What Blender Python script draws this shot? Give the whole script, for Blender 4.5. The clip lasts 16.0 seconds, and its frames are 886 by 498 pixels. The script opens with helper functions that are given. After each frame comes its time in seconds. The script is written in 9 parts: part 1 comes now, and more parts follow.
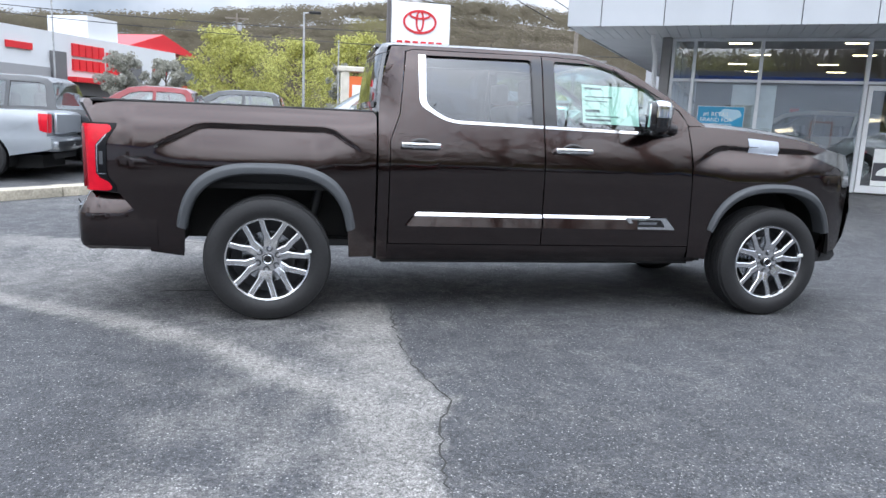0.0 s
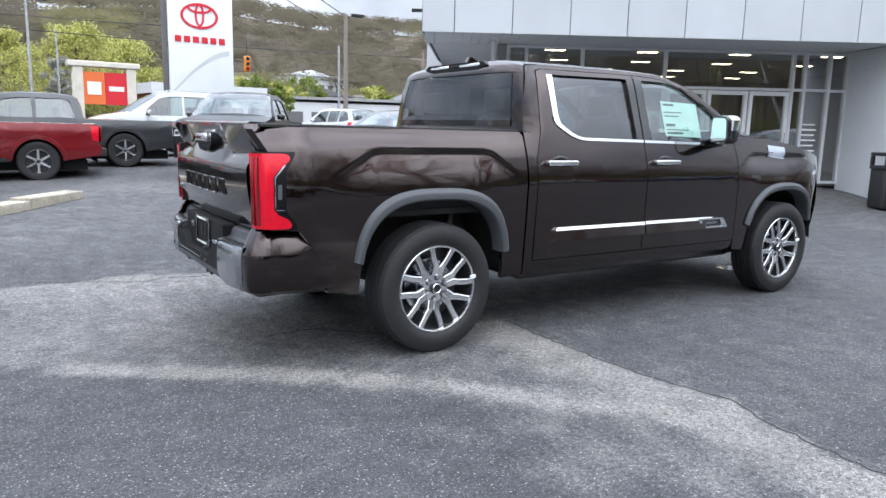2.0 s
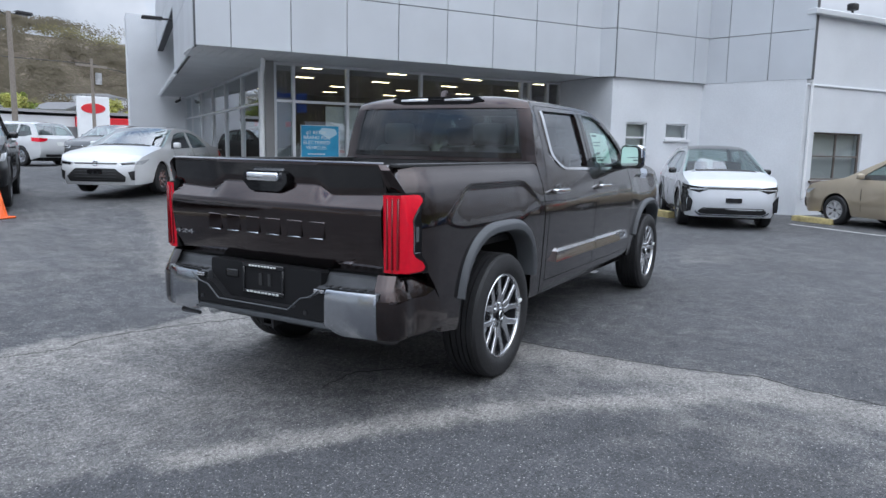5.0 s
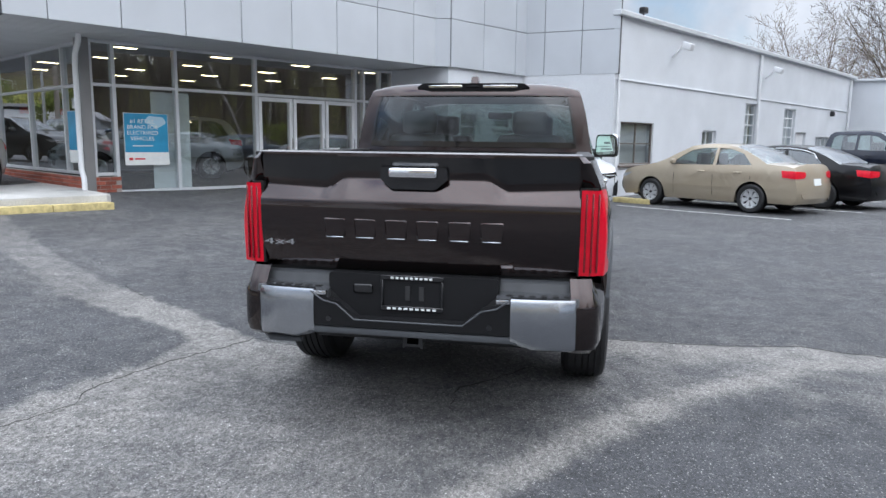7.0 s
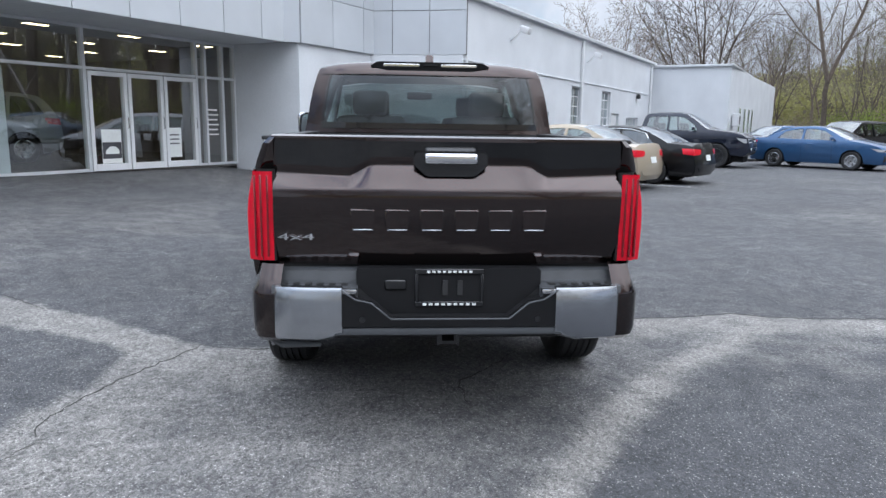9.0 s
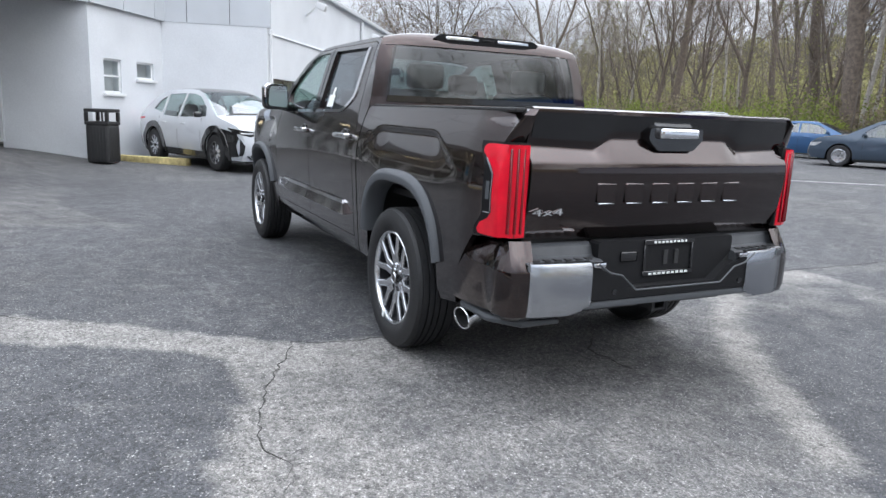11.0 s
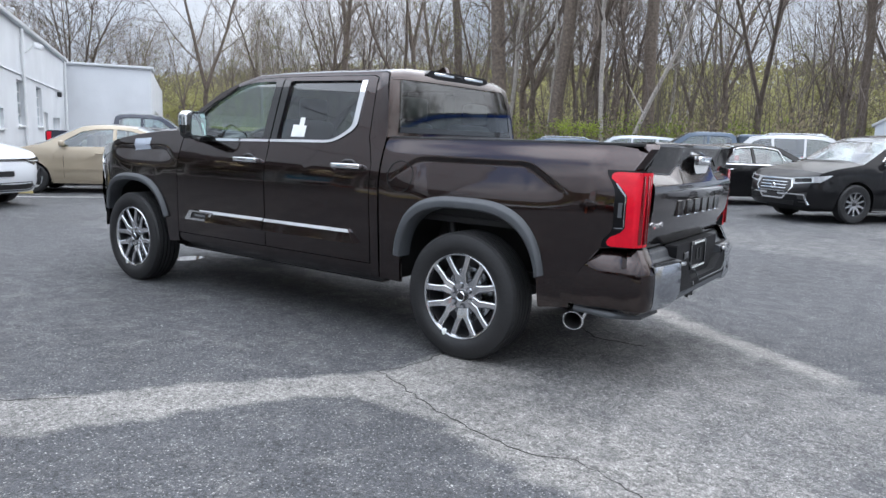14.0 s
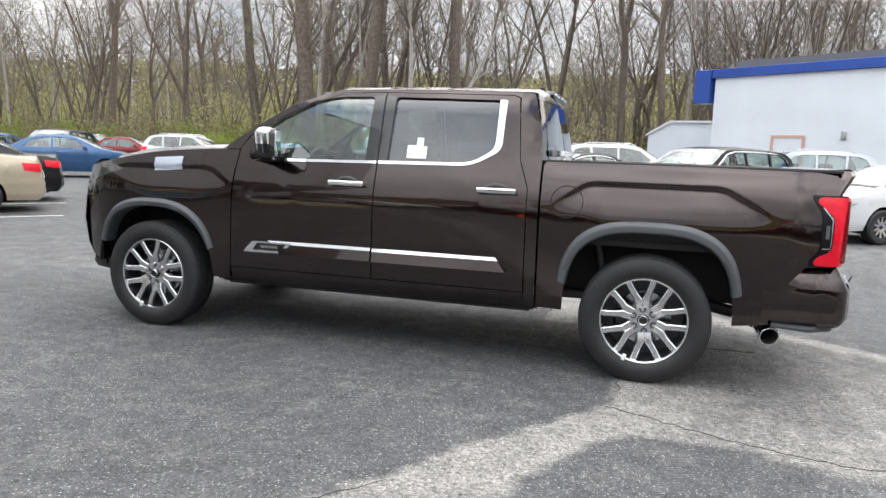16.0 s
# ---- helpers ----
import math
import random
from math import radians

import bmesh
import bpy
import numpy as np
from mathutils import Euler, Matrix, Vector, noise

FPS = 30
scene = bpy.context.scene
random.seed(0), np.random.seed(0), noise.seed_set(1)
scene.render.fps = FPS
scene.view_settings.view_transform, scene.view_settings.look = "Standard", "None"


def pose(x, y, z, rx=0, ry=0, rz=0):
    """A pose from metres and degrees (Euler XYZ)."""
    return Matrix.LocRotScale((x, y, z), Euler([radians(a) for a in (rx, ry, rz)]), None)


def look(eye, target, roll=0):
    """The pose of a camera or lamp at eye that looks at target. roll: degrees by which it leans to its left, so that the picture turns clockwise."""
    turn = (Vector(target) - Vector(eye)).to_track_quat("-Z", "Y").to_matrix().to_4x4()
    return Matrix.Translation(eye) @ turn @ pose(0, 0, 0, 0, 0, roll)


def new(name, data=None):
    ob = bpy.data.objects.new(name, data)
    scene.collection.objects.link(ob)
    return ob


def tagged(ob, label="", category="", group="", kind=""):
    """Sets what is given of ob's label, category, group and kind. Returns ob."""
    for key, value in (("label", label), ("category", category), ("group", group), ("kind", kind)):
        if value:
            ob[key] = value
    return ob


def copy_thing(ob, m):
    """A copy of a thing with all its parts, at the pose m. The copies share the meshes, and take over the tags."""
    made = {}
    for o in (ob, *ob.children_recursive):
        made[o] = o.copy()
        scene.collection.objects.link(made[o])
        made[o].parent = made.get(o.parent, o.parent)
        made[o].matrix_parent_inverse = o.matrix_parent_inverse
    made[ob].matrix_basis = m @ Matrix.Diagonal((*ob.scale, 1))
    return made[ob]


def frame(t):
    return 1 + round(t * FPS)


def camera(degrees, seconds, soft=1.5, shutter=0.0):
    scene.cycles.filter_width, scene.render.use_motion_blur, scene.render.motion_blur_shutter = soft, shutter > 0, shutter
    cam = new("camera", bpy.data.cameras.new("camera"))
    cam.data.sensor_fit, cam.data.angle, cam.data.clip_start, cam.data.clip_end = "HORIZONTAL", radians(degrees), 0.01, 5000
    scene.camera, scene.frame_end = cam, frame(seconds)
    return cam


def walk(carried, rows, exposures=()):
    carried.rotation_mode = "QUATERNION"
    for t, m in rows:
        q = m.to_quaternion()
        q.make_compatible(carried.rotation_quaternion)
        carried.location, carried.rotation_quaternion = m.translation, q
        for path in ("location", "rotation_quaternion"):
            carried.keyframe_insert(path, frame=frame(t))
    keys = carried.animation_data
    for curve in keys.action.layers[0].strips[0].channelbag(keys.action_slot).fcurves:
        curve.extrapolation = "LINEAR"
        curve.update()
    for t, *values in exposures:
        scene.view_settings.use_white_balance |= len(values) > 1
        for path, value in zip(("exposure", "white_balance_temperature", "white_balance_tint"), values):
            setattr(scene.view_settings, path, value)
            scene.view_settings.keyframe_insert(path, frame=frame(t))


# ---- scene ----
cam = camera(64.4, 16.0)
PATH = [
    (0, (0.235, -5.66, 1.336), (0.622, -3.729, 0.989), 2.5),
    (0.5, (-0.389, -5.433, 1.345), (0.158, -3.543, 0.983), 1.9),
    (1, (-1.027, -5.173, 1.358), (-0.311, -3.34, 1.001), 1.7),
    (1.5, (-1.695, -4.937, 1.39), (-0.801, -3.184, 1.03), 1.5),
    (2, (-2.342, -4.61, 1.402), (-1.264, -2.959, 1.067), 1.4),
    (2.5, (-2.969, -4.325, 1.452), (-1.697, -2.816, 1.131), 1.2),
    (3, (-3.446, -3.909, 1.481), (-2.014, -2.542, 1.195), 0.8),
    (3.5, (-3.872, -3.576, 1.502), (-2.327, -2.331, 1.251), 0.5),
    (4, (-3.998, -3.321, 1.496), (-2.386, -2.158, 1.269), 0.4),
    (4.2, (-4.015, -3.265, 1.5), (-2.384, -2.13, 1.271), 0.5),
    (6.3, (-4.396, -1.669, 1.46), (-2.529, -1.036, 1.122), 1.6),
    (6.5, (-4.438, -1.396, 1.435), (-2.545, -0.838, 1.11), 1.4),
    (7, (-4.508, -0.783, 1.472), (-2.565, -0.416, 1.17), 0.7),
    (7.5, (-4.464, -0.349, 1.49), (-2.496, -0.133, 1.211), 0.1),
    (8, (-4.493, -0.091, 1.48), (-2.513, 0.003, 1.212), 0.3),
    (8.2, (-4.481, -0.052, 1.481), (-2.501, 0.0, 1.206), 0.3),
    (10.3, (-4.02, 1.568, 1.42), (-2.159, 0.969, 0.997), 2.5),
    (10.5, (-3.952, 1.852, 1.368), (-2.117, 1.17, 0.959), 2.5),
    (11, (-3.735, 2.505, 1.381), (-1.977, 1.632, 0.998), 2.3),
    (11.5, (-3.427, 3.135, 1.379), (-1.762, 2.077, 1.047), 1.8),
    (12, (-3.168, 3.706, 1.418), (-1.618, 2.472, 1.143), 1.3),
    (12.5, (-2.88, 4.076, 1.441), (-1.432, 2.716, 1.209), 0.6),
    (13, (-2.742, 4.357, 1.448), (-1.396, 2.895, 1.227), 0.6),
    (13.5, (-2.642, 4.491, 1.438), (-1.388, 2.952, 1.191), 1.1),
    (14, (-2.439, 4.622, 1.385), (-1.297, 3.008, 1.083), 1.9),
    (14.5, (-1.951, 4.758, 1.348), (-0.923, 3.077, 1.006), 2.5),
    (15, (-1.359, 5.087, 1.392), (-0.482, 3.324, 1.041), 2.8),
    (15.5, (-0.682, 5.309, 1.407), (0.047, 3.476, 1.079), 2.6),
    (16, (0.028, 5.557, 1.431), (0.576, 3.653, 1.16), 2.1),
]
# the clip's camera opens up and turns warmer towards the woods
walk(cam, [(t, look(eye, target, roll)) for t, eye, target, roll in PATH],
     [(0, 0.98, 6350, 10), (2, 0.97, 6400, 10), (3.2, 0.63, 6450, 10), (4.2, 0.40, 6200, 10), (7.0, 0.69, 6450, 10), (8.0, 0.61, 6250, 10), (11, 0.96, 6650, 10), (12.4, 0.87, 6450, 10), (13.0, 0.80, 6500, 10), (13.8, 0.82, 6450, 10), (14.5, 1.14, 6900, 10), (16, 1.18, 7300, 10)])

# ---- light ----
world = bpy.data.worlds.new("overcast_sky")
scene.world = world
world.use_nodes = True
wn, wl = world.node_tree.nodes, world.node_tree.links
wn.clear()
sky = wn.new("ShaderNodeTexSky")
sky.sky_type, sky.sun_disc = "NISHITA", False
SUN_EL, SUN_ROT = 48.0, 200.0
sky.sun_elevation, sky.sun_rotation = radians(SUN_EL), radians(SUN_ROT)
blue = wn.new("ShaderNodeVectorMath")
blue.operation = "SCALE"
blue.inputs["Scale"].default_value = 0.13
wl.new(sky.outputs[0], blue.inputs[0])
puff = wn.new("ShaderNodeTexNoise")
puff.inputs["Scale"].default_value, puff.inputs["Detail"].default_value, puff.inputs["Roughness"].default_value = 2.6, 7.0, 0.55
# one break in the clouds over the workshop roof
spot = wn.new("ShaderNodeVectorMath")
spot.operation = "DOT_PRODUCT"
spot.inputs[1].default_value = (0.9652, -0.1794, 0.1903)
wl.new(wn.new("ShaderNodeTexCoord").outputs["Generated"], spot.inputs[0])
gap = wn.new("ShaderNodeMapRange")
gap.inputs["From Min"].default_value, gap.inputs["From Max"].default_value = 0.982, 0.998
gap.inputs["To Min"].default_value, gap.inputs["To Max"].default_value = 0.0, 0.17
wl.new(spot.outputs["Value"], gap.inputs[0])
thin = wn.new("ShaderNodeMath")
thin.operation = "SUBTRACT"
wl.new(puff.outputs[0], thin.inputs[0])
wl.new(gap.outputs[0], thin.inputs[1])
cover = wn.new("ShaderNodeValToRGB")
cover.color_ramp.elements[0].position, cover.color_ramp.elements[1].position = 0.31, 0.42
wl.new(thin.outputs[0], cover.inputs[0])
thick = wn.new("ShaderNodeTexNoise")
thick.inputs["Scale"].default_value, thick.inputs["Detail"].default_value = 4.5, 6.0
cloud = wn.new("ShaderNodeValToRGB")
cloud.color_ramp.elements[0].position, cloud.color_ramp.elements[1].position = 0.32, 0.68
cloud.color_ramp.elements[0].color, cloud.color_ramp.elements[1].color = (0.34, 0.40, 0.49, 1), (0.82, 0.87, 0.965, 1)
wl.new(thick.outputs[0], cloud.inputs[0])
# an overcast sky is brighter overhead than at the horizon
lift = wn.new("ShaderNodeTexWave")
lift.wave_type, lift.bands_direction, lift.wave_profile = "BANDS", "Z", "SIN"
lift.inputs["Scale"].default_value = 0.157
rise = wn.new("ShaderNodeMapRange")
rise.inputs["From Min"].default_value, rise.inputs["From Max"].default_value = 0.14, 0.95
rise.inputs["To Min"].default_value, rise.inputs["To Max"].default_value = 0.74, 2.7
wl.new(lift.outputs["Fac"], rise.inputs[0])
both = wn.new("ShaderNodeMix")
both.data_type = "RGBA"
wl.new(cover.outputs[0], both.inputs[0])
wl.new(blue.outputs[0], both.inputs[6])
wl.new(cloud.outputs[0], both.inputs[7])
back = wn.new("ShaderNodeBackground")
back.inputs["Strength"].default_value = 1.0
over = wn.new("ShaderNodeVectorMath")
over.operation = "SCALE"
wl.new(both.outputs[2], over.inputs[0])
wl.new(rise.outputs[0], over.inputs["Scale"])
wl.new(over.outputs[0], back.inputs[0])
wl.new(back.outputs[0], wn.new("ShaderNodeOutputWorld").inputs[0])

sun_data = bpy.data.lights.new("sun", "SUN")
sun_data.energy, sun_data.angle, sun_data.color = 1.0, radians(110), (1.0, 0.97, 0.93)
sun = new("sun", sun_data)
sun.matrix_world = Matrix.Translation((0, 0, 30)) @ Euler((radians(90 - SUN_EL), 0, radians(180 - SUN_ROT))).to_matrix().to_4x4()


# ---- materials ----
def material(name, colour, rough=0.5, metal=0.0, grain=0.0, grain_scale=40.0, bump=0.0, bump_scale=60.0, stain=0.0, stain_scale=1.5, coat=0.0,
             by_object=0.0, emit=0.0, coat_rough=0.03, spec=0.5):
    """A principled material with variation at two scales, relief and a touch of difference from piece to piece."""
    m = bpy.data.materials.new(name)
    m.use_nodes = True
    n, l = m.node_tree.nodes, m.node_tree.links
    b = n["Principled BSDF"]
    b.inputs["Roughness"].default_value, b.inputs["Metallic"].default_value = rough, metal
    b.inputs["Coat Weight"].default_value, b.inputs["Coat Roughness"].default_value = coat, coat_rough
    b.inputs["Specular IOR Level"].default_value = spec
    b.inputs["Base Color"].default_value = (*colour, 1)
    out = None
    where = n.new("ShaderNodeTexCoord").outputs["Object"]
    for amount, scale, detail in ((grain, grain_scale, 4), (stain, stain_scale, 6)):
        if amount:
            t = n.new("ShaderNodeTexNoise")
            t.inputs["Scale"].default_value, t.inputs["Detail"].default_value = scale, detail
            l.new(where, t.inputs["Vector"])
            r = n.new("ShaderNodeMapRange")
            r.inputs["From Min"].default_value, r.inputs["From Max"].default_value = 0.3, 0.7
            r.inputs["To Min"].default_value, r.inputs["To Max"].default_value = 1 - amount, 1 + amount
            l.new(t.outputs[0], r.inputs[0])
            mul = n.new("ShaderNodeVectorMath")
            mul.operation = "SCALE"
            if out is None:
                mul.inputs[0].default_value = colour
            else:
                l.new(out, mul.inputs[0])
            l.new(r.outputs[0], mul.inputs["Scale"])
            out = mul.outputs[0]
    if by_object:
        info = n.new("ShaderNodeObjectInfo")
        r = n.new("ShaderNodeMapRange")
        r.inputs["To Min"].default_value, r.inputs["To Max"].default_value = 1 - by_object, 1 + by_object
        l.new(info.outputs["Random"], r.inputs[0])
        mul = n.new("ShaderNodeVectorMath")
        mul.operation = "SCALE"
        if out is None:
            mul.inputs[0].default_value = colour
        else:
            l.new(out, mul.inputs[0])
        l.new(r.outputs[0], mul.inputs["Scale"])
        out = mul.outputs[0]
    if out is not None:
        l.new(out, b.inputs["Base Color"])
    if bump:
        t = n.new("ShaderNodeTexNoise")
        t.inputs["Scale"].default_value, t.inputs["Detail"].default_value = bump_scale, 3
        l.new(where, t.inputs["Vector"])
        k = n.new("ShaderNodeBump")
        k.inputs["Strength"].default_value, k.inputs["Distance"].default_value = bump, 0.01
        l.new(t.outputs[0], k.inputs["Height"])
        l.new(k.outputs[0], b.inputs["Normal"])
    if emit:
        b.inputs["Emission Color"].default_value = (*colour, 1)
        b.inputs["Emission Strength"].default_value = emit
    return m


def glass(name, tint, clear=0.8, rough=0.0, shine=0.08):
    """A pane: part of the light goes straight through, tinted; the rest is a mirror by the angle."""
    m = bpy.data.materials.new(name)
    m.use_nodes = True
    n, l = m.node_tree.nodes, m.node_tree.links
    n.clear()
    t = n.new("ShaderNodeBsdfTransparent")
    t.inputs[0].default_value = (*[c * clear for c in tint], 1)
    g = n.new("ShaderNodeBsdfGlossy")
    g.inputs["Roughness"].default_value = rough
    g.inputs["Color"].default_value = (0.95, 0.97, 1, 1)
    lw = n.new("ShaderNodeLayerWeight")
    lw.inputs["Blend"].default_value = 0.5
    p = n.new("ShaderNodeMath")
    p.operation = "POWER"
    p.inputs[1].default_value = 4.0
    l.new(lw.outputs["Facing"], p.inputs[0])
    f = n.new("ShaderNodeMapRange")
    f.inputs["To Min"].default_value, f.inputs["To Max"].default_value = shine, 1.0
    l.new(p.outputs[0], f.inputs[0])
    mix = n.new("ShaderNodeMixShader")
    l.new(f.outputs[0], mix.inputs[0])
    l.new(t.outputs[0], mix.inputs[1])
    l.new(g.outputs[0], mix.inputs[2])
    l.new(mix.outputs[0], n.new("ShaderNodeOutputMaterial").inputs[0])
    return m


def car_paint(name, colour, metal=0.35, rough=0.32, coat=1.0):
    return material(name, colour, rough, metal, grain=0.10, grain_scale=900, stain=0.04, stain_scale=2.0, coat=coat, spec=0.15)


BROWN = car_paint("brown_metallic_paint", (0.027, 0.0130, 0.0115), 1.0, 0.22)
BROWN.node_tree.nodes["Principled BSDF"].inputs["Coat IOR"].default_value = 1.62
BROWN.node_tree.nodes["Principled BSDF"].inputs["Coat Roughness"].default_value = 0.05
PLASTIC = material("black_textured_plastic", (0.022, 0.022, 0.023), 0.55, bump=0.25, bump_scale=500, stain=0.15)
GREY_PLASTIC = material("grey_matt_plastic", (0.068, 0.073, 0.080), 0.55, bump=0.15, bump_scale=600, stain=0.1)
GLOSS_BLACK = material("gloss_black", (0.010, 0.010, 0.011), 0.12, coat=0.6)
CHROME = material("chrome", (0.85, 0.86, 0.88), 0.06, 1.0, stain=0.03)
SATIN = material("satin_chrome_steel", (0.46, 0.48, 0.51), 0.22, 1.0, stain=0.06, stain_scale=4)
ALLOY = material("machined_alloy", (0.72, 0.73, 0.75), 0.22, 1.0, stain=0.05, stain_scale=9)
DARK_ALLOY = material("dark_painted_alloy", (0.07, 0.072, 0.078), 0.35, 0.6)
RUBBER = material("tyre_rubber", (0.014, 0.014, 0.015), 0.6, grain=0.2, grain_scale=60, bump=0.15, bump_scale=250)
UNDER = material("black_underbody", (0.007, 0.007, 0.007), 0.7, stain=0.3, stain_scale=8)
STEEL_DARK = material("dark_steel", (0.05, 0.05, 0.052), 0.45, 0.7, stain=0.2)
RED_LENS = material("red_lamp_lens", (0.64, 0.005, 0.022), 0.3, coat=0.55, spec=0.12, stain=0.12, stain_scale=16)
DEEP_RED = material("dark_red_lens", (0.16, 0.004, 0.008), 0.15, coat=1.0)
CLEAR_LENS = material("clear_lamp_lens", (0.62, 0.64, 0.66), 0.12, 0.4, stain=0.25, stain_scale=18, coat=1.0)
HEAD_LENS = material("smoky_head_lamp_lens", (0.12, 0.12, 0.115), 0.10, 0.7, stain=0.5, stain_scale=14, coat=1.0)
AMBER = material("amber_lens", (0.7, 0.22, 0.02), 0.2, coat=0.6)
SIDE_GLASS = glass("clear_green_car_glass", (0.74, 0.98, 0.90), 0.85, shine=0.15)
PRIVACY = glass("dark_privacy_glass", (0.50, 0.58, 0.70), 0.32, shine=0.11)
REAR_GLASS = glass("rear_privacy_glass", (0.6, 0.72, 0.72), 0.34, shine=0.09)
CAR_GLASS = glass("car_window_glass", (0.74, 0.90, 0.86), 0.72, shine=0.13)
WINDOW_GLASS = glass("building_window_glass", (0.86, 0.92, 0.92), 0.85, shine=0.09)
SHOP_GLASS = glass("storefront_glass", (0.85, 0.92, 0.92), 0.80, shine=0.22)
LEATHER = material("dark_leather", (0.035, 0.03, 0.028), 0.55, bump=0.2, bump_scale=200)
PALE_LEATHER = material("pale_leather", (0.33, 0.32, 0.30), 0.5, bump=0.2, bump_scale=200)
PAPER = material("white_paper", (0.78, 0.80, 0.78), 0.6, stain=0.05, stain_scale=12)
INK = material("dark_ink", (0.06, 0.06, 0.07), 0.6)
FILM = material("white_protective_film", (0.50, 0.55, 0.63), 0.5, bump=0.5, bump_scale=25, coat=0.4)
PANEL = material("grey_metal_panel", (0.53, 0.555, 0.585), 0.42, 0.12, stain=0.05, stain_scale=0.8, by_object=0.035)
JOINT = material("dark_panel_joint", (0.07, 0.072, 0.075), 0.7)
WHITE_WALL = material("white_painted_block", (0.635, 0.655, 0.680), 0.75, grain=0.04, grain_scale=30, stain=0.07, stain_scale=0.7, bump=0.3, bump_scale=90)
SOFFIT = material("grey_metal_soffit", (0.60, 0.62, 0.64), 0.45, 0.15, stain=0.08, stain_scale=1.2, by_object=0.05)
ALU = material("silver_aluminium_frame", (0.64, 0.66, 0.68), 0.38, 0.3, stain=0.06)
BRICK = material("red_brick", (0.30, 0.085, 0.055), 0.85, grain=0.25, grain_scale=50, bump=0.5, bump_scale=70, by_object=0.3)
MORTAR = material("pale_mortar", (0.33, 0.30, 0.28), 0.9, grain=0.15, bump=0.4)
CONCRETE = material("pale_concrete", (0.50, 0.49, 0.465), 0.85, grain=0.12, grain_scale=45, stain=0.2, stain_scale=1.3, bump=0.5, bump_scale=80)
YELLOW_KERB = material("worn_yellow_kerb_paint", (0.52, 0.43, 0.20), 0.75, grain=0.25, grain_scale=14, stain=0.3, stain_scale=3, bump=0.4)
LINE_PAINT = material("worn_white_line_paint", (0.55, 0.55, 0.53), 0.8, grain=0.25, grain_scale=30, stain=0.25, stain_scale=4)
ORANGE = material("orange_cone_plastic", (0.85, 0.13, 0.02), 0.45, stain=0.1, stain_scale=6)
GALV = material("galvanised_steel", (0.40, 0.41, 0.42), 0.5, 0.6, stain=0.2, stain_scale=5)
WOOD_POLE = material("weathered_pole_wood", (0.23, 0.20, 0.17), 0.85, grain=0.2, grain_scale=20, bump=0.4)
SIGN_WHITE = material("white_sign_face", (0.75, 0.77, 0.79), 0.4, stain=0.04)
SIGN_RED = material("red_sign_face", (0.62, 0.02, 0.03), 0.4)
SIGN_ORANGE = material("orange_sign_face", (0.75, 0.16, 0.04), 0.5)
SIGN_GREY = material("pale_grey_sign_swoosh", (0.55, 0.58, 0.58), 0.4)
POSTER_BLUE = material("blue_poster_print", (0.03, 0.30, 0.52), 0.35, stain=0.15, stain_scale=3)
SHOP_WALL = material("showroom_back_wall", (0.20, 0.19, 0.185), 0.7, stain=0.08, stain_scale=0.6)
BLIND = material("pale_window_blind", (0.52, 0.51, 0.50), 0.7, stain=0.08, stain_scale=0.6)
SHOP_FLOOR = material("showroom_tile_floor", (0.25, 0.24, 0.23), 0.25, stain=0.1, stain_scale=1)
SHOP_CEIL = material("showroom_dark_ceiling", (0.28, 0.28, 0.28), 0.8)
LAMP = material("warm_ceiling_lamp", (1.0, 0.78, 0.50), 0.5, emit=8.0)
BLUE_TRIM = material("blue_metal_trim", (0.018, 0.07, 0.32), 0.4, 0.2, stain=0.1)
BARK = material("grey_brown_bark", (0.125, 0.098, 0.078), 0.9, grain=0.35, grain_scale=9, bump=0.9, bump_scale=18, by_object=0.3)
PALE_BARK = material("pale_birch_bark", (0.34, 0.31, 0.28), 0.85, grain=0.3, grain_scale=12, bump=0.5)
TWIG = material("brown_twigs", (0.17, 0.14, 0.12), 0.9, by_object=0.3)


def leaf_material(name, colour, spread=0.45):
    m = bpy.data.materials.new(name)
    m.use_nodes = True
    n, l = m.node_tree.nodes, m.node_tree.links
    n.clear()
    b, through_leaf, half = n.new("ShaderNodeBsdfDiffuse"), n.new("ShaderNodeBsdfTranslucent"), n.new("ShaderNodeMixShader")
    l.new(b.outputs[0], half.inputs[1])
    l.new(through_leaf.outputs[0], half.inputs[2])
    l.new(half.outputs[0], n.new("ShaderNodeOutputMaterial").inputs[0])
    geo = n.new("ShaderNodeNewGeometry")
    r = n.new("ShaderNodeMapRange")
    r.inputs["To Min"].default_value, r.inputs["To Max"].default_value = 1 - spread, 1 + spread
    l.new(geo.outputs["Random Per Island"], r.inputs[0])
    t = n.new("ShaderNodeTexNoise")
    t.inputs["Scale"].default_value = 0.30
    l.new(n.new("ShaderNodeTexCoord").outputs["Object"], t.inputs["Vector"])
    hue = n.new("ShaderNodeMix")
    hue.data_type = "RGBA"
    hue.inputs[6].default_value = (*colour, 1)
    hue.inputs[7].default_value = (colour[0] * 0.80, colour[1] * 0.78, colour[2] * 0.85, 1)
    l.new(t.outputs[0], hue.inputs[0])
    mul = n.new("ShaderNodeVectorMath")
    mul.operation = "SCALE"
    l.new(hue.outputs[2], mul.inputs[0])
    l.new(r.outputs[0], mul.inputs["Scale"])
    l.new(mul.outputs[0], b.inputs["Color"])
    l.new(mul.outputs[0], through_leaf.inputs["Color"])
    return m


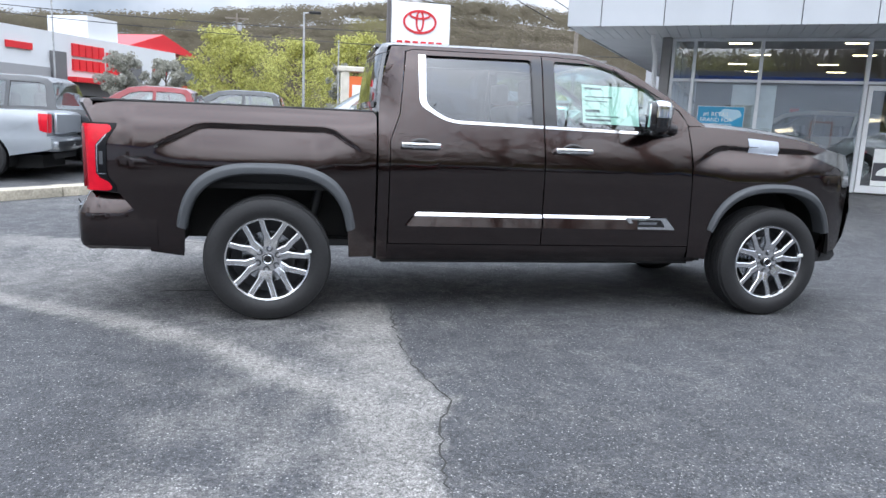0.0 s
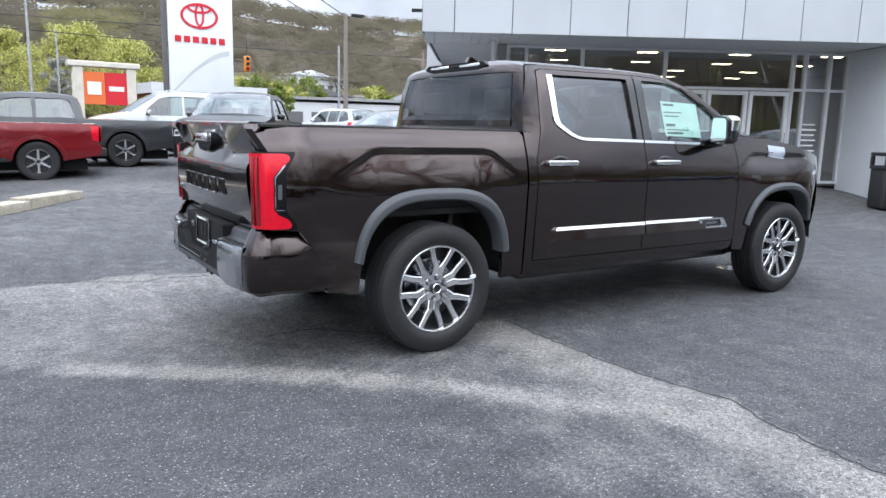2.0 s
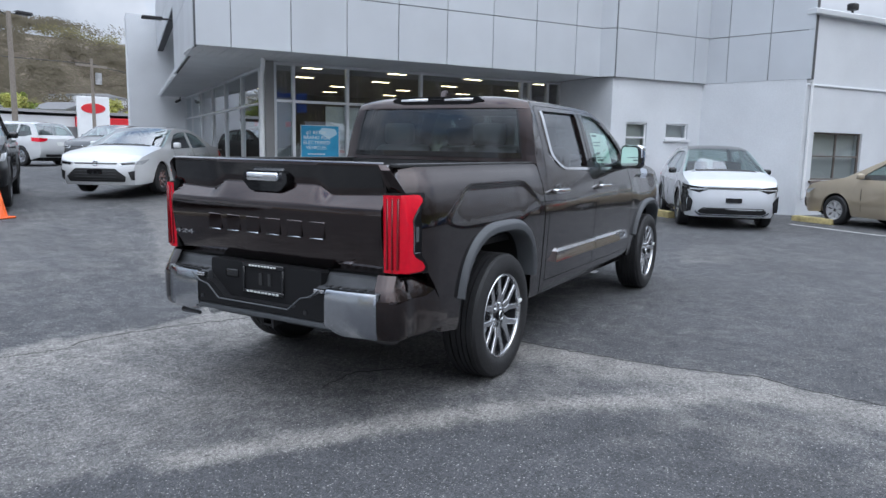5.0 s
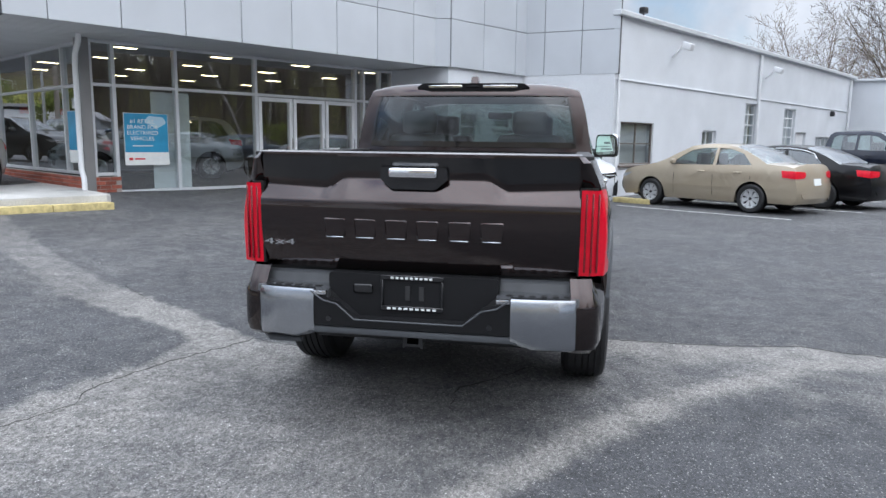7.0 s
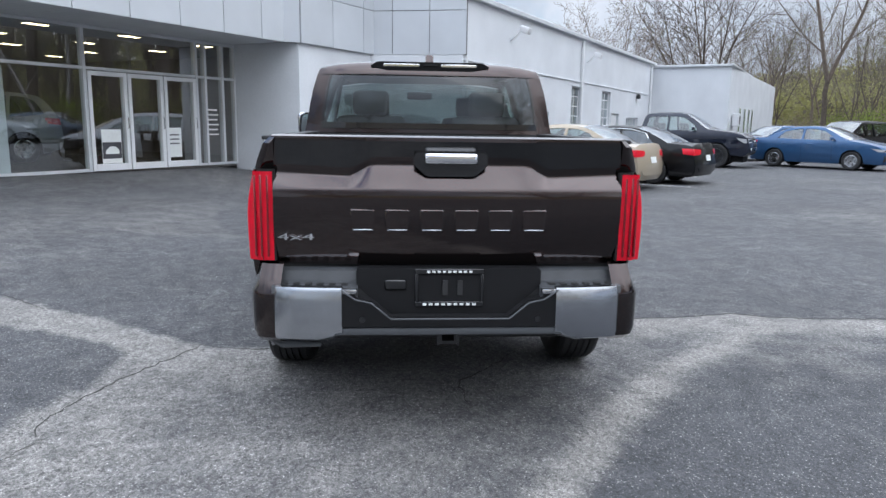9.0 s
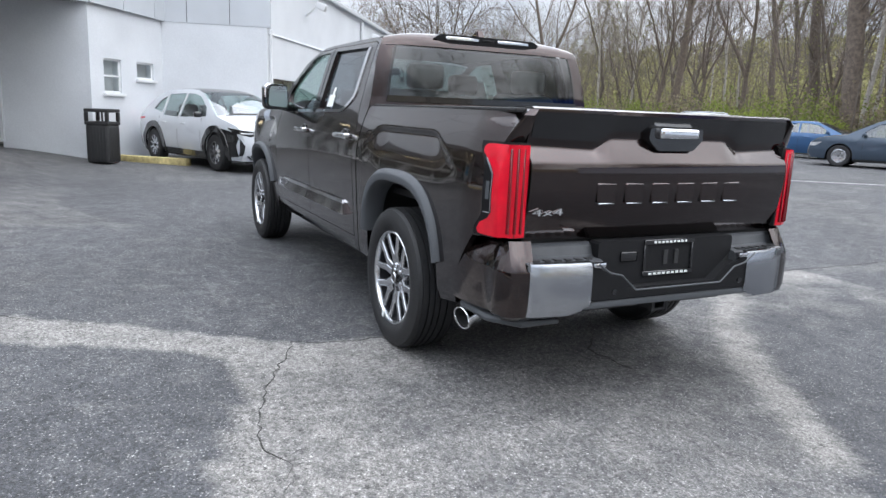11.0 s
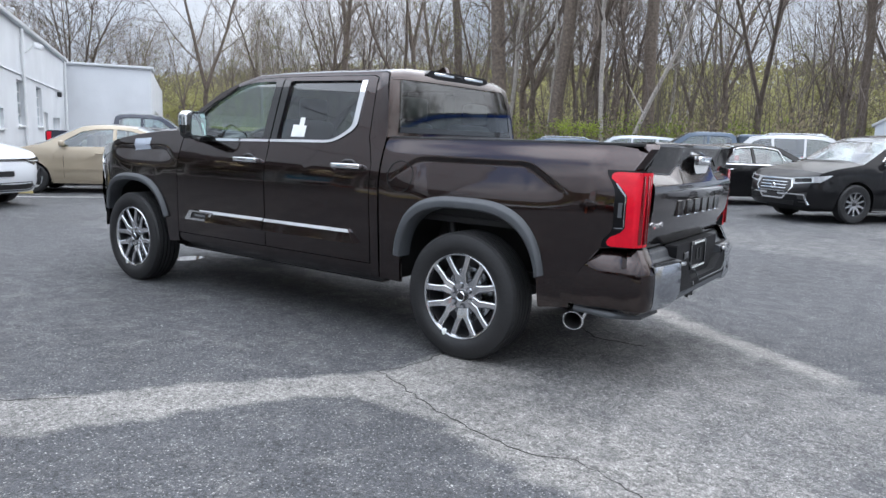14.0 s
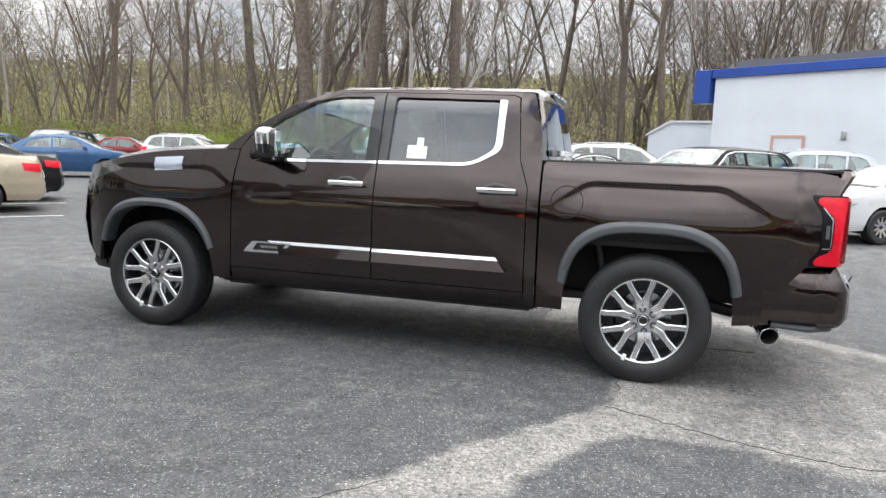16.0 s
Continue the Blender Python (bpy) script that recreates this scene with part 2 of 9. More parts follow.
LEAF_YELLOW = leaf_material("young_yellow_green_leaves", (0.50, 0.50, 0.17))
LEAF_BUD = leaf_material("opening_buds", (0.24, 0.25, 0.09))
LEAF_GREEN = leaf_material("fresh_green_leaves", (0.22, 0.27, 0.07))
LEAF_BLOSSOM = leaf_material("pale_blossom", (0.42, 0.42, 0.36), 0.2)
LEAF_BROWN = leaf_material("bare_brown_brush", (0.25, 0.215, 0.145))
LEAF_HILL = leaf_material("hazy_hill_trees", (0.186, 0.166, 0.118), 0.08)
LEAF_RIDGE = leaf_material("hazy_olive_ridge_trees", (0.33, 0.32, 0.135), 0.22)
LEAF_HILL_GREEN = leaf_material("hazy_hill_budding_trees", (0.25, 0.235, 0.12), 0.08)
GRASS = material("spring_grass_bank", (0.10, 0.13, 0.03), 0.9, grain=0.4, grain_scale=3, stain=0.4, stain_scale=0.3)


def asphalt():
    """Old asphalt: dark binder with pale stones, worn paler where the mesh says that traffic wore it."""
    m = bpy.data.materials.new("worn_asphalt")
    m.use_nodes = True
    n, l = m.node_tree.nodes, m.node_tree.links
    b = n["Principled BSDF"]
    where = n.new("ShaderNodeTexCoord").outputs["Object"]

    def noise_at(scale, detail=4.0, rough=0.55):
        t = n.new("ShaderNodeTexNoise")
        t.inputs["Scale"].default_value, t.inputs["Detail"].default_value, t.inputs["Roughness"].default_value = scale, detail, rough
        l.new(where, t.inputs["Vector"])
        return t.outputs[0]

    def maths(op, a, c):
        t = n.new("ShaderNodeMath")
        t.operation, t.use_clamp = op, False
        for i, v in enumerate((a, c)):
            if isinstance(v, (int, float)):
                t.inputs[i].default_value = v
            else:
                l.new(v, t.inputs[i])
        return t.outputs[0]

    def ramp(v, lo, hi, to_lo=0.0, to_hi=1.0):
        t = n.new("ShaderNodeMapRange")
        for k, x in zip(("From Min", "From Max", "To Min", "To Max"), (lo, hi, to_lo, to_hi)):
            t.inputs[k].default_value = x
        l.new(v, t.inputs[0])
        return t.outputs[0]

    worn = n.new("ShaderNodeAttribute")
    worn.attribute_name = "wear"
    w = maths("ADD", worn.outputs["Fac"], ramp(noise_at(3.2, 8, 0.7), 0.3, 0.7, -0.22, 0.22))
    w = ramp(maths("ADD", w, ramp(noise_at(26, 5, 0.7), 0.3, 0.7, -0.2, 0.2)), 0.12, 0.95)
    base = n.new("ShaderNodeMix")
    base.data_type = "RGBA"
    base.inputs[6].default_value, base.inputs[7].default_value = (0.0495, 0.0510, 0.0555, 1), (0.200, 0.191, 0.179, 1)
    l.new(w, base.inputs[0])
    stones = n.new("ShaderNodeTexVoronoi")
    stones.inputs["Scale"].default_value = 68.0
    l.new(where, stones.inputs["Vector"])
    pale = maths("MULTIPLY", ramp(stones.outputs["Distance"], 0.40, 0.20), ramp(noise_at(75, 2), 0.50, 0.58))
    bright = n.new("ShaderNodeMix")
    bright.data_type = "RGBA"
    bright.inputs[7].default_value = (0.46, 0.45, 0.43, 1)
    l.new(maths("MULTIPLY", pale, 0.55), bright.inputs[0])
    l.new(base.outputs[2], bright.inputs[6])
    speck = maths("MULTIPLY", ramp(noise_at(130, 4, 0.8), 0.34, 0.66, 0.25, 1.85), ramp(noise_at(42, 4, 0.75), 0.34, 0.66, 0.45, 1.55))
    pits = maths("MULTIPLY", ramp(noise_at(34, 3, 0.6), 0.60, 0.68), ramp(w, 0.25, 0.7, 0.0, 0.62))
    speck = maths("MULTIPLY", speck, maths("SUBTRACT", 1.0, pits))
    big = maths("MULTIPLY", ramp(noise_at(0.55, 7, 0.65), 0.3, 0.7, 0.78, 1.22), ramp(noise_at(6.5, 6, 0.72), 0.3, 0.7, 0.83, 1.17))
    mul = n.new("ShaderNodeVectorMath")
    mul.operation = "SCALE"
    l.new(bright.outputs[2], mul.inputs[0])
    l.new(maths("MULTIPLY", speck, big), mul.inputs["Scale"])
    l.new(mul.outputs[0], b.inputs["Base Color"])
    b.inputs["Roughness"].default_value = 0.85
    l.new(ramp(noise_at(7, 4), 0.3, 0.7, 0.66, 0.92), b.inputs["Roughness"])
    k = n.new("ShaderNodeBump")
    k.inputs["Strength"].default_value, k.inputs["Distance"].default_value = 0.8, 0.008
    l.new(maths("ADD", noise_at(150, 3), maths("MULTIPLY", stones.outputs["Distance"], 0.6)), k.inputs["Height"])
    l.new(k.outputs[0], b.inputs["Normal"])
    return m


ASPHALT = asphalt()


# ---- mesh helpers ----
def empty(name, m=None):
    ob = new(name)
    ob.empty_display_size = 0.2
    if m is not None:
        ob.matrix_world = m
    return ob


def part(name, bm, mat, parent=None, label="", smooth=40):
    """Links a bmesh as one mesh object, under a thing or a part."""
    me = bpy.data.meshes.new(name)
    bmesh.ops.recalc_face_normals(bm, faces=bm.faces)
    for f in bm.faces:
        f.smooth = smooth > 0
    bm.to_mesh(me)
    bm.free()
    if smooth:
        me.set_sharp_from_angle(angle=radians(smooth))
    for one in mat if isinstance(mat, (list, tuple)) else [mat]:
        me.materials.append(one)
    ob = new(name, me)
    if parent is not None:
        ob.parent = parent
    if label:
        ob["label"] = label
    return ob


def add_box(bm, lo, hi, bevel=0.0, m=None, seg=1):
    lo, hi = Vector(lo), Vector(hi)
    s, c = hi - lo, (hi + lo) / 2
    r = bmesh.ops.create_cube(bm, size=1.0, matrix=(m or Matrix()) @ Matrix.Translation(c) @ Matrix.Diagonal((*s, 1)))
    if bevel:
        edges = {e for v in r["verts"] for e in v.link_edges}
        bmesh.ops.bevel(bm, geom=list(edges), offset=bevel, segments=seg, profile=0.6, affect="EDGES")
    return bm


def box(lo, hi, bevel=0.0, m=None, seg=1):
    return add_box(bmesh.new(), lo, hi, bevel, m, seg)


def add_tube(bm, p0, p1, r0, r1=None, seg=12, cap=True):
    p0, p1 = Vector(p0), Vector(p1)
    d = p1 - p0
    m = Matrix.Translation((p0 + p1) / 2) @ d.to_track_quat("Z", "Y").to_matrix().to_4x4()
    bmesh.ops.create_cone(bm, cap_ends=cap, segments=seg, radius1=r0, radius2=r0 if r1 is None else r1, depth=d.length, matrix=m)
    return bm


def tube(p0, p1, r0, r1=None, seg=12, cap=True):
    return add_tube(bmesh.new(), p0, p1, r0, r1, seg, cap)


def sweep(bm, pts, radii, seg=8, cap=True):
    """A round tube along points, one radius a point."""
    pts = [Vector(p) for p in pts]
    rings = []
    side = None
    for i, p in enumerate(pts):
        d = (pts[min(i + 1, len(pts) - 1)] - pts[max(i - 1, 0)]).normalized()
        if side is None:
            side = d.orthogonal().normalized()
        side = (side - d * side.dot(d)).normalized()
        up = d.cross(side)
        rings.append([bm.verts.new(p + radii[i] * (math.cos(a) * side + math.sin(a) * up)) for a in (2 * math.pi * k / seg for k in range(seg))])
    for a, b in zip(rings, rings[1:]):
        for k in range(seg):
            bm.faces.new((a[k], a[(k + 1) % seg], b[(k + 1) % seg], b[k]))
    if cap:
        bm.faces.new(rings[0][::-1])
        bm.faces.new(rings[-1])
    return bm


def grid_mesh(rows, bm=None, close_u=False):
    """Quads over rows of points."""
    bm = bm or bmesh.new()
    vs = [[bm.verts.new(p) for p in row] for row in rows]
    for a, b in zip(vs, vs[1:]):
        k = len(a)
        for i in range(k if close_u else k - 1):
            bm.faces.new((a[i], a[(i + 1) % k], b[(i + 1) % k], b[i]))
    return bm


def lathe(profile, seg=48, bm=None, m=None):
    """Turns (radius, y) round the y axis."""
    rows = [[(m or Matrix()) @ Vector((r * math.cos(a), y, r * math.sin(a))) for a in (2 * math.pi * k / seg for k in range(seg))] for r, y in profile]
    return grid_mesh(rows, bm, close_u=True)


def prism(outline, lo, hi, axis="y", bm=None, m=None):
    """A flat outline pushed through from lo to hi along an axis; the outline gives the two other coordinates in order."""
    bm = bm or bmesh.new()
    put = {"x": lambda a, b, c: (c, a, b), "y": lambda a, b, c: (a, c, b), "z": lambda a, b, c: (a, b, c)}[axis]
    lower = [bm.verts.new((m or Matrix()) @ Vector(put(a, b, lo))) for a, b in outline]
    upper = [bm.verts.new((m or Matrix()) @ Vector(put(a, b, hi))) for a, b in outline]
    bm.faces.new(lower)
    bm.faces.new(upper[::-1])
    k = len(outline)
    for i in range(k):
        bm.faces.new((lower[i], upper[i], upper[(i + 1) % k], lower[(i + 1) % k]))
    return bm


def rounded(points, r, seg=4):
    """An outline with its corners rounded; r is one radius, or one a corner."""
    out = []
    k = len(points)
    for i in range(k):
        a, p, c = (Vector(points[j % k]) for j in (i - 1, i, i + 1))
        q = r[i] if isinstance(r, (list, tuple)) else r
        u, w = a - p, c - p
        q = min(q, u.length * 0.45, w.length * 0.45)
        if q < 1e-4:
            out.append(tuple(p))
            continue
        s, e = p + u.normalized() * q, p + w.normalized() * q
        for t in range(seg + 1):
            t /= seg
            out.append(tuple(s * (1 - t) ** 2 + p * 2 * t * (1 - t) + e * t * t))
    return out


def arc(cx, cz, r, a0, a1, seg=24, squash=1.0):
    return [(cx + r * math.cos(radians(a0 + (a1 - a0) * i / seg)), cz + squash * r * math.sin(radians(a0 + (a1 - a0) * i / seg))) for i in range(seg + 1)]


def shell(outer, holes, width, side, step=0.08, depth=0.03, fine=0.0):
    """A body panel: a side outline in x and z with holes, laid on the half-width surface, its rims turned in."""
    bm = bmesh.new()
    edges = []
    for loop in [outer, *holes]:
        vs = [bm.verts.new((x, 0, z)) for x, z in loop]
        edges += [bm.edges.new((vs[i], vs[(i + 1) % len(vs)])) for i in range(len(vs))]
    bmesh.ops.triangle_fill(bm, edges=edges, use_beauty=True, use_dissolve=False, normal=(0, 1, 0))
    xs, zs = [p[0] for p in outer], [p[1] for p in outer]
    for axis, lo, hi in ((0, min(xs), max(xs)), (2, min(zs), max(zs))):
        gap = fine if fine and axis == 2 else step
        v = math.floor(lo / gap) * gap + gap
        no = (1, 0, 0) if axis == 0 else (0, 0, 1)
        while v < hi - 1e-4:
            bmesh.ops.bisect_plane(bm, geom=bm.verts[:] + bm.edges[:] + bm.faces[:], plane_co=tuple(v * c for c in no), plane_no=no, dist=1e-5)
            v += gap
    for v in bm.verts:
        v.co.y = side * width(v.co.x, v.co.z)
    if depth:
        rim = [e for e in bm.edges if e.is_boundary]
        r = bmesh.ops.extrude_edge_only(bm, edges=rim)
        for v in r["geom"]:
            if isinstance(v, bmesh.types.BMVert):
                v.co.y -= side * depth
    return bm


def spine(points, width, crown=0.05, power=4.0, seg=16, inset=0.0):
    """The skin across the body over a side outline: its edges lie on the sides, its middle is pushed out."""
    rows = []
    k = len(points)
    for i, (x, z) in enumerate(points):
        a, b = points[max(i - 1, 0)], points[min(i + 1, k - 1)]
        dx, dz = b[0] - a[0], b[1] - a[1]
        d = math.hypot(dx, dz) or 1
        nx, nz = -dz / d, dx / d
        if nz < -0.2 and abs(nx) < 0.5:
            nx, nz = -nx, -nz
        c = crown(x, z) if callable(crown) else crown
        w = width(x, z) - inset
        rows.append([(x + nx * c * (1 - abs(s) ** power), w * s, z + nz * c * (1 - abs(s) ** power)) for s in (math.sin(math.pi / 2 * (2 * j / seg - 1)) for j in range(seg + 1))])
    return grid_mesh(rows)


def text_mesh(words, size, depth=0.0):
    """Words in the built-in font as a bmesh in the x-y plane, centred."""
    cu = bpy.data.curves.new("writing", "FONT")
    cu.body, cu.size, cu.extrude, cu.align_x, cu.align_y = words, size, depth, "CENTER", "CENTER"
    ob = bpy.data.objects.new("writing", cu)
    me = ob.to_mesh()
    bm = bmesh.new()
    bm.from_mesh(me)
    ob.to_mesh_clear()
    bpy.data.objects.remove(ob)
    return bm


# ---- ground ----
BX, BY, BTURN = 5.3, 8.03, -32.5          # the showroom's corner and turn
BM = pose(BX, BY, 0, 0, 0, BTURN)
BC, BS = math.cos(radians(BTURN)), math.sin(radians(BTURN))


def smooth(a, b, x):
    t = min(1.0, max(0.0, (x - a) / (b - a)))
    return t * t * (3 - 2 * t)


def ground_z(x, y):
    """The lot is level round the truck, and climbs gently towards the showroom and the street."""
    up = y - 1.5
    z = 0.03 * (up if up > 1.5 else (0 if up < -1.5 else (up + 1.5) ** 2 / 6))
    if y > 16:
        z = 0.03 * 14.5 + 0.012 * (1 - math.exp(-(y - 16) / 10)) * 10
    if y < -3:
        z = 0.008 * min(-3 - y, 14)
    z -= 0.11 * smooth(3, 9, y) * (1 - smooth(-4.0, 0.5, x)) * (1 - smooth(40, 60, y))
    u, v = (x - BX) * BC + (y - BY) * BS, -(x - BX) * BS + (y - BY) * BC
    z += 0.19 * smooth(-1.0, 1.8, v) * (1 - smooth(9.0, 11.5, u)) * smooth(-4, 1, u)
    return z


def near_line(x, y, pts):
    best = 1e9
    for (ax, ay), (bx, by) in zip(pts, pts[1:]):
        dx, dy = bx - ax, by - ay
        t = min(1, max(0, ((x - ax) * dx + (y - ay) * dy) / (dx * dx + dy * dy)))
        best = min(best, math.hypot(x - ax - t * dx, y - ay - t * dy))
    return best


CRACK_A = [(0.86, -0.62), (0.85, -0.76), (0.82, -1.28), (0.845, -1.98), (0.955, -2.43), (0.86, -2.70), (0.81, -2.93), (0.76, -3.35), (0.70, -4.6), (0.8, -7.0)]
CRACK_E = [(0.15, 0.80), (0.11, 1.20), (0.19, 1.52), (-0.15, 1.67), (-0.46, 1.82), (-0.80, 1.92), (-1.05, 1.965), (-1.27, 1.885), (-1.45, 1.95), (-2.1, 2.25)]
CRACK_T = [(0.05, -0.55), (-0.15, -0.42), (-0.30, -0.30), (-0.46, -0.14), (-0.70, -0.12), (-0.84, -0.15)]
CRACK_L = [(1.50, 3.50), (1.36, 3.32), (1.17, 3.09), (1.01, 2.89)]
STREAK = [(-3.2, 0.45), (-2.04, -0.2), (-1.44, -0.62), (-0.85, -1.03), (-0.25, -1.50), (0.06, -1.95), (0.45, -2.30), (0.6, -2.8)]
SEAM = [(5.2, 8.2), (3.07, 5.73), (1.64, 3.85), (1.17, 3.09), (0.80, 2.40), (0.42, 1.85), (0.2, 1.5), (0.12, 1.2), (0.16, 0.4)]
PATCH = [(0.95, 3.75), (0.6, 3.03), (0.32, 2.33), (0.03, 1.95), (-0.39, 1.93), (-0.82, 2.04), (-1.31, 2.22), (-2.0, 2.05), (-3.2, 2.4), (-6, 3.5), (-6, 9), (4.4, 8.6), (2.4, 5.6)]
RIGHT_DARK = [(0.84, -0.2), *CRACK_A, (6.0, -7.5), (7.5, -3.0), (5.5, -0.6), (3.0, -0.2)]
FRONT_DARK = [(0.4, 0.3), *SEAM[::-1], (6.2, 6.0), (4.6, 3.4), (4.45, 1.9), (4.15, 1.4), (4.1, 1.0), (5.0, 0.4), (6.0, -0.25), (7.0, -0.6), (6.0, -0.9), (4.0, -0.3), (2.0, 0.2)]
SOUTH_DARK = [*STREAK[1:7], (0.5, -3.2), (0.3, -6.0), (-4.5, -5.0), (-4.5, 1.0)]
FRONT_WET = [(4.1, 1.04), (5.0, 0.4), (6.0, -0.25), (7.2, -0.7), (9.5, -0.4), (9.0, 2.6), (6.5, 3.0), (4.7, 2.3), (4.2, 1.5)]


def inside(x, y, poly):
    hit = False
    j = len(poly) - 1
    for i in range(len(poly)):
        (ax, ay), (bx, by) = poly[i], poly[j]
        if (ay > y) != (by > y) and x < (bx - ax) * (y - ay) / (by - ay) + ax:
            hit = not hit
        j = i
    return hit


def wear_at(x, y):
    """How pale the asphalt is worn: sealed dark fields, pale strips along the seams, grey in between."""
    p = Vector((x * 1.3, y * 1.3, 0))
    x += 0.05 * noise.noise(p * 2.3)
    y += 0.05 * noise.noise(p * 2.3 + Vector((9, 4, 0)))
    far = smooth(5.0, 10.0, math.hypot(x - 1.0, y))
    w = 0.30 + 0.12 * noise.noise(p * 0.5) + 0.20 * math.exp(-((x + 1.3) ** 2 + (y - 0.9) ** 2) / 1.6)
    for poly, v in ((RIGHT_DARK, 0.12), (FRONT_DARK, 0.10), (SOUTH_DARK, 0.03), (PATCH, 0.10), (FRONT_WET, 0.02)):
        if inside(x, y, poly):
            w = v + 0.05 * noise.noise(p)
    # less contrast towards the showroom
    w += 0.7 * (0.30 - w) * smooth(2.6, 5.0, y) * (1 - far)
    w = w * (1 - far) + far * (0.17 + 0.04 * smooth(0.0, 4.0, y) + 0.22 * noise.noise(p * 0.14) + 0.14 * noise.noise(p * 0.45))
    # pale strips
    if -3.6 < y < -0.5 and not inside(x, y, RIGHT_DARK):
        d = near_line(x, y, CRACK_A)
        w = max(w, 0.86 - 0.55 * smooth(0.18, 0.62, d) * (1 + 0.6 * noise.noise(p * 3)) - 0.5 * smooth(0.7, 2.4, d))
    d = near_line(x, y, STREAK[1:])
    w = max(w, 1.15 * (1 - smooth(0.03, 0.17 + 0.07 * noise.noise(p * 5), d)) * (0.95 + 0.45 * noise.noise(p * 3)))
    if not inside(x, y, FRONT_DARK) and not inside(x, y, PATCH) and y > 0.9:
        d = near_line(x, y, SEAM)
        strong = 1 - smooth(2.3, 4.2, y)
        w = max(w, 0.50 + 0.42 * strong - (0.26 + 0.24 * strong) * smooth(0.35, 1.5 - 0.7 * strong, d) - 0.5 * smooth(1.2, 3.4, d))
        w = max(w, 0.74 - 0.40 * smooth(0.25, 0.9, near_line(x, y, CRACK_E)) - 0.5 * smooth(0.9, 2.6, near_line(x, y, CRACK_E)))
    return w


def ground():
    bm = bmesh.new()
    wear = bm.verts.layers.float.new("wear")
    xs, ys = [], []
    for out, near, lo, hi in ((xs, (-9.5, 15.5), -700, 900), (ys, (-9.5, 11.5), -700, 900)):
        v, step = near[0], 0.085
        while v <= near[1]:
            out.append(v)
            v += step
        step, a, b = 0.12, near[0], near[1]
        while a > lo or b < hi:
            step *= 1.22
            if a > lo:
                a -= step
                out.insert(0, a)
            if b < hi:
                b += step
                out.append(b)
    rows = []
    for y in ys:
        row = []
        for x in xs:
            v = bm.verts.new((x, y, ground_z(x, y)))
            v[wear] = wear_at(x, y)
            row.append(v)
        rows.append(row)
    for a, b in zip(rows, rows[1:]):
        for i in range(len(a) - 1):
            bm.faces.new((a[i], a[i + 1], b[i + 1], b[i]))
    me = bpy.data.meshes.new("ground")
    bm.to_mesh(me)
    bm.free()
    for p in me.polygons:
        p.use_smooth = True
    me.materials.append(ASPHALT)
    return tagged(new("ground", me), "worn grey asphalt parking lot with pale patches", "ground", kind="structure")


ground()


def crack(points, width):
    """A ragged split in the asphalt, sunk below its lips."""
    rnd = random.Random(len(points) * 7 + int(width * 1e4))
    pts = []
    for (ax, ay), (bx, by) in zip(points, points[1:]):
        n = max(2, int(math.hypot(bx - ax, by - ay) / 0.05))
        for i in range(n):
            t = i / n
            pts.append((ax + (bx - ax) * t + rnd.uniform(-1, 1) * 0.017, ay + (by - ay) * t + rnd.uniform(-1, 1) * 0.017))
    pts.append(points[-1])
    rows = []
    for i, (x, y) in enumerate(pts):
        a, b = pts[max(0, i - 1)], pts[min(len(pts) - 1, i + 1)]
        d = math.hypot(b[0] - a[0], b[1] - a[1]) or 1
        nx, ny = -(b[1] - a[1]) / d, (b[0] - a[0]) / d
        w = width * rnd.uniform(0.3, 1.0) * smooth(-0.38, -0.05, noise.noise(Vector((x * 2.6, y * 2.6, 3)))) * min(1, (i + 1) / 4, (len(pts) - i) / 4)
        z = ground_z(x, y) + 0.0035
        rows.append([(x - nx * w * 1.3, y - ny * w * 1.3, z - 0.003), (x - nx * w * 0.5, y - ny * w * 0.5, z), (x + nx * w * 0.5, y + ny * w * 0.5, z), (x + nx * w * 1.3, y + ny * w * 1.3, z - 0.003)])
    return grid_mesh(rows)


CRACK = material("dirt_in_crack", (0.035, 0.034, 0.031), 0.95, grain=0.3, grain_scale=60)
for n, (pts, width) in enumerate(((CRACK_A, 0.006), (CRACK_E, 0.0042), (CRACK_T, 0.005), (CRACK_L, 0.0035))):
    tagged(part("ground_crack", crack(pts, width), CRACK), "ragged dark crack in the asphalt", "crack", kind="structure")


WATER = material("shallow_water", (0.03, 0.03, 0.032), 0.03, spec=0.8, coat=1.0)
pool = bmesh.new()
rim = []
for k in range(26):
    a = 2 * math.pi * k / 26
    r = 1.0 + 0.35 * noise.noise(Vector((math.cos(a) * 1.7, math.sin(a) * 1.7, 4)))
    x, y = 4.34 + 0.13 * r * math.cos(a), -0.05 + 0.20 * r * math.sin(a)
    rim.append(pool.verts.new((x, y, ground_z(x, y) + 0.004)))
pool.faces.new(rim)
tagged(part("puddle", pool, WATER, smooth=0), "small shallow puddle on the asphalt", "puddle", kind="structure")


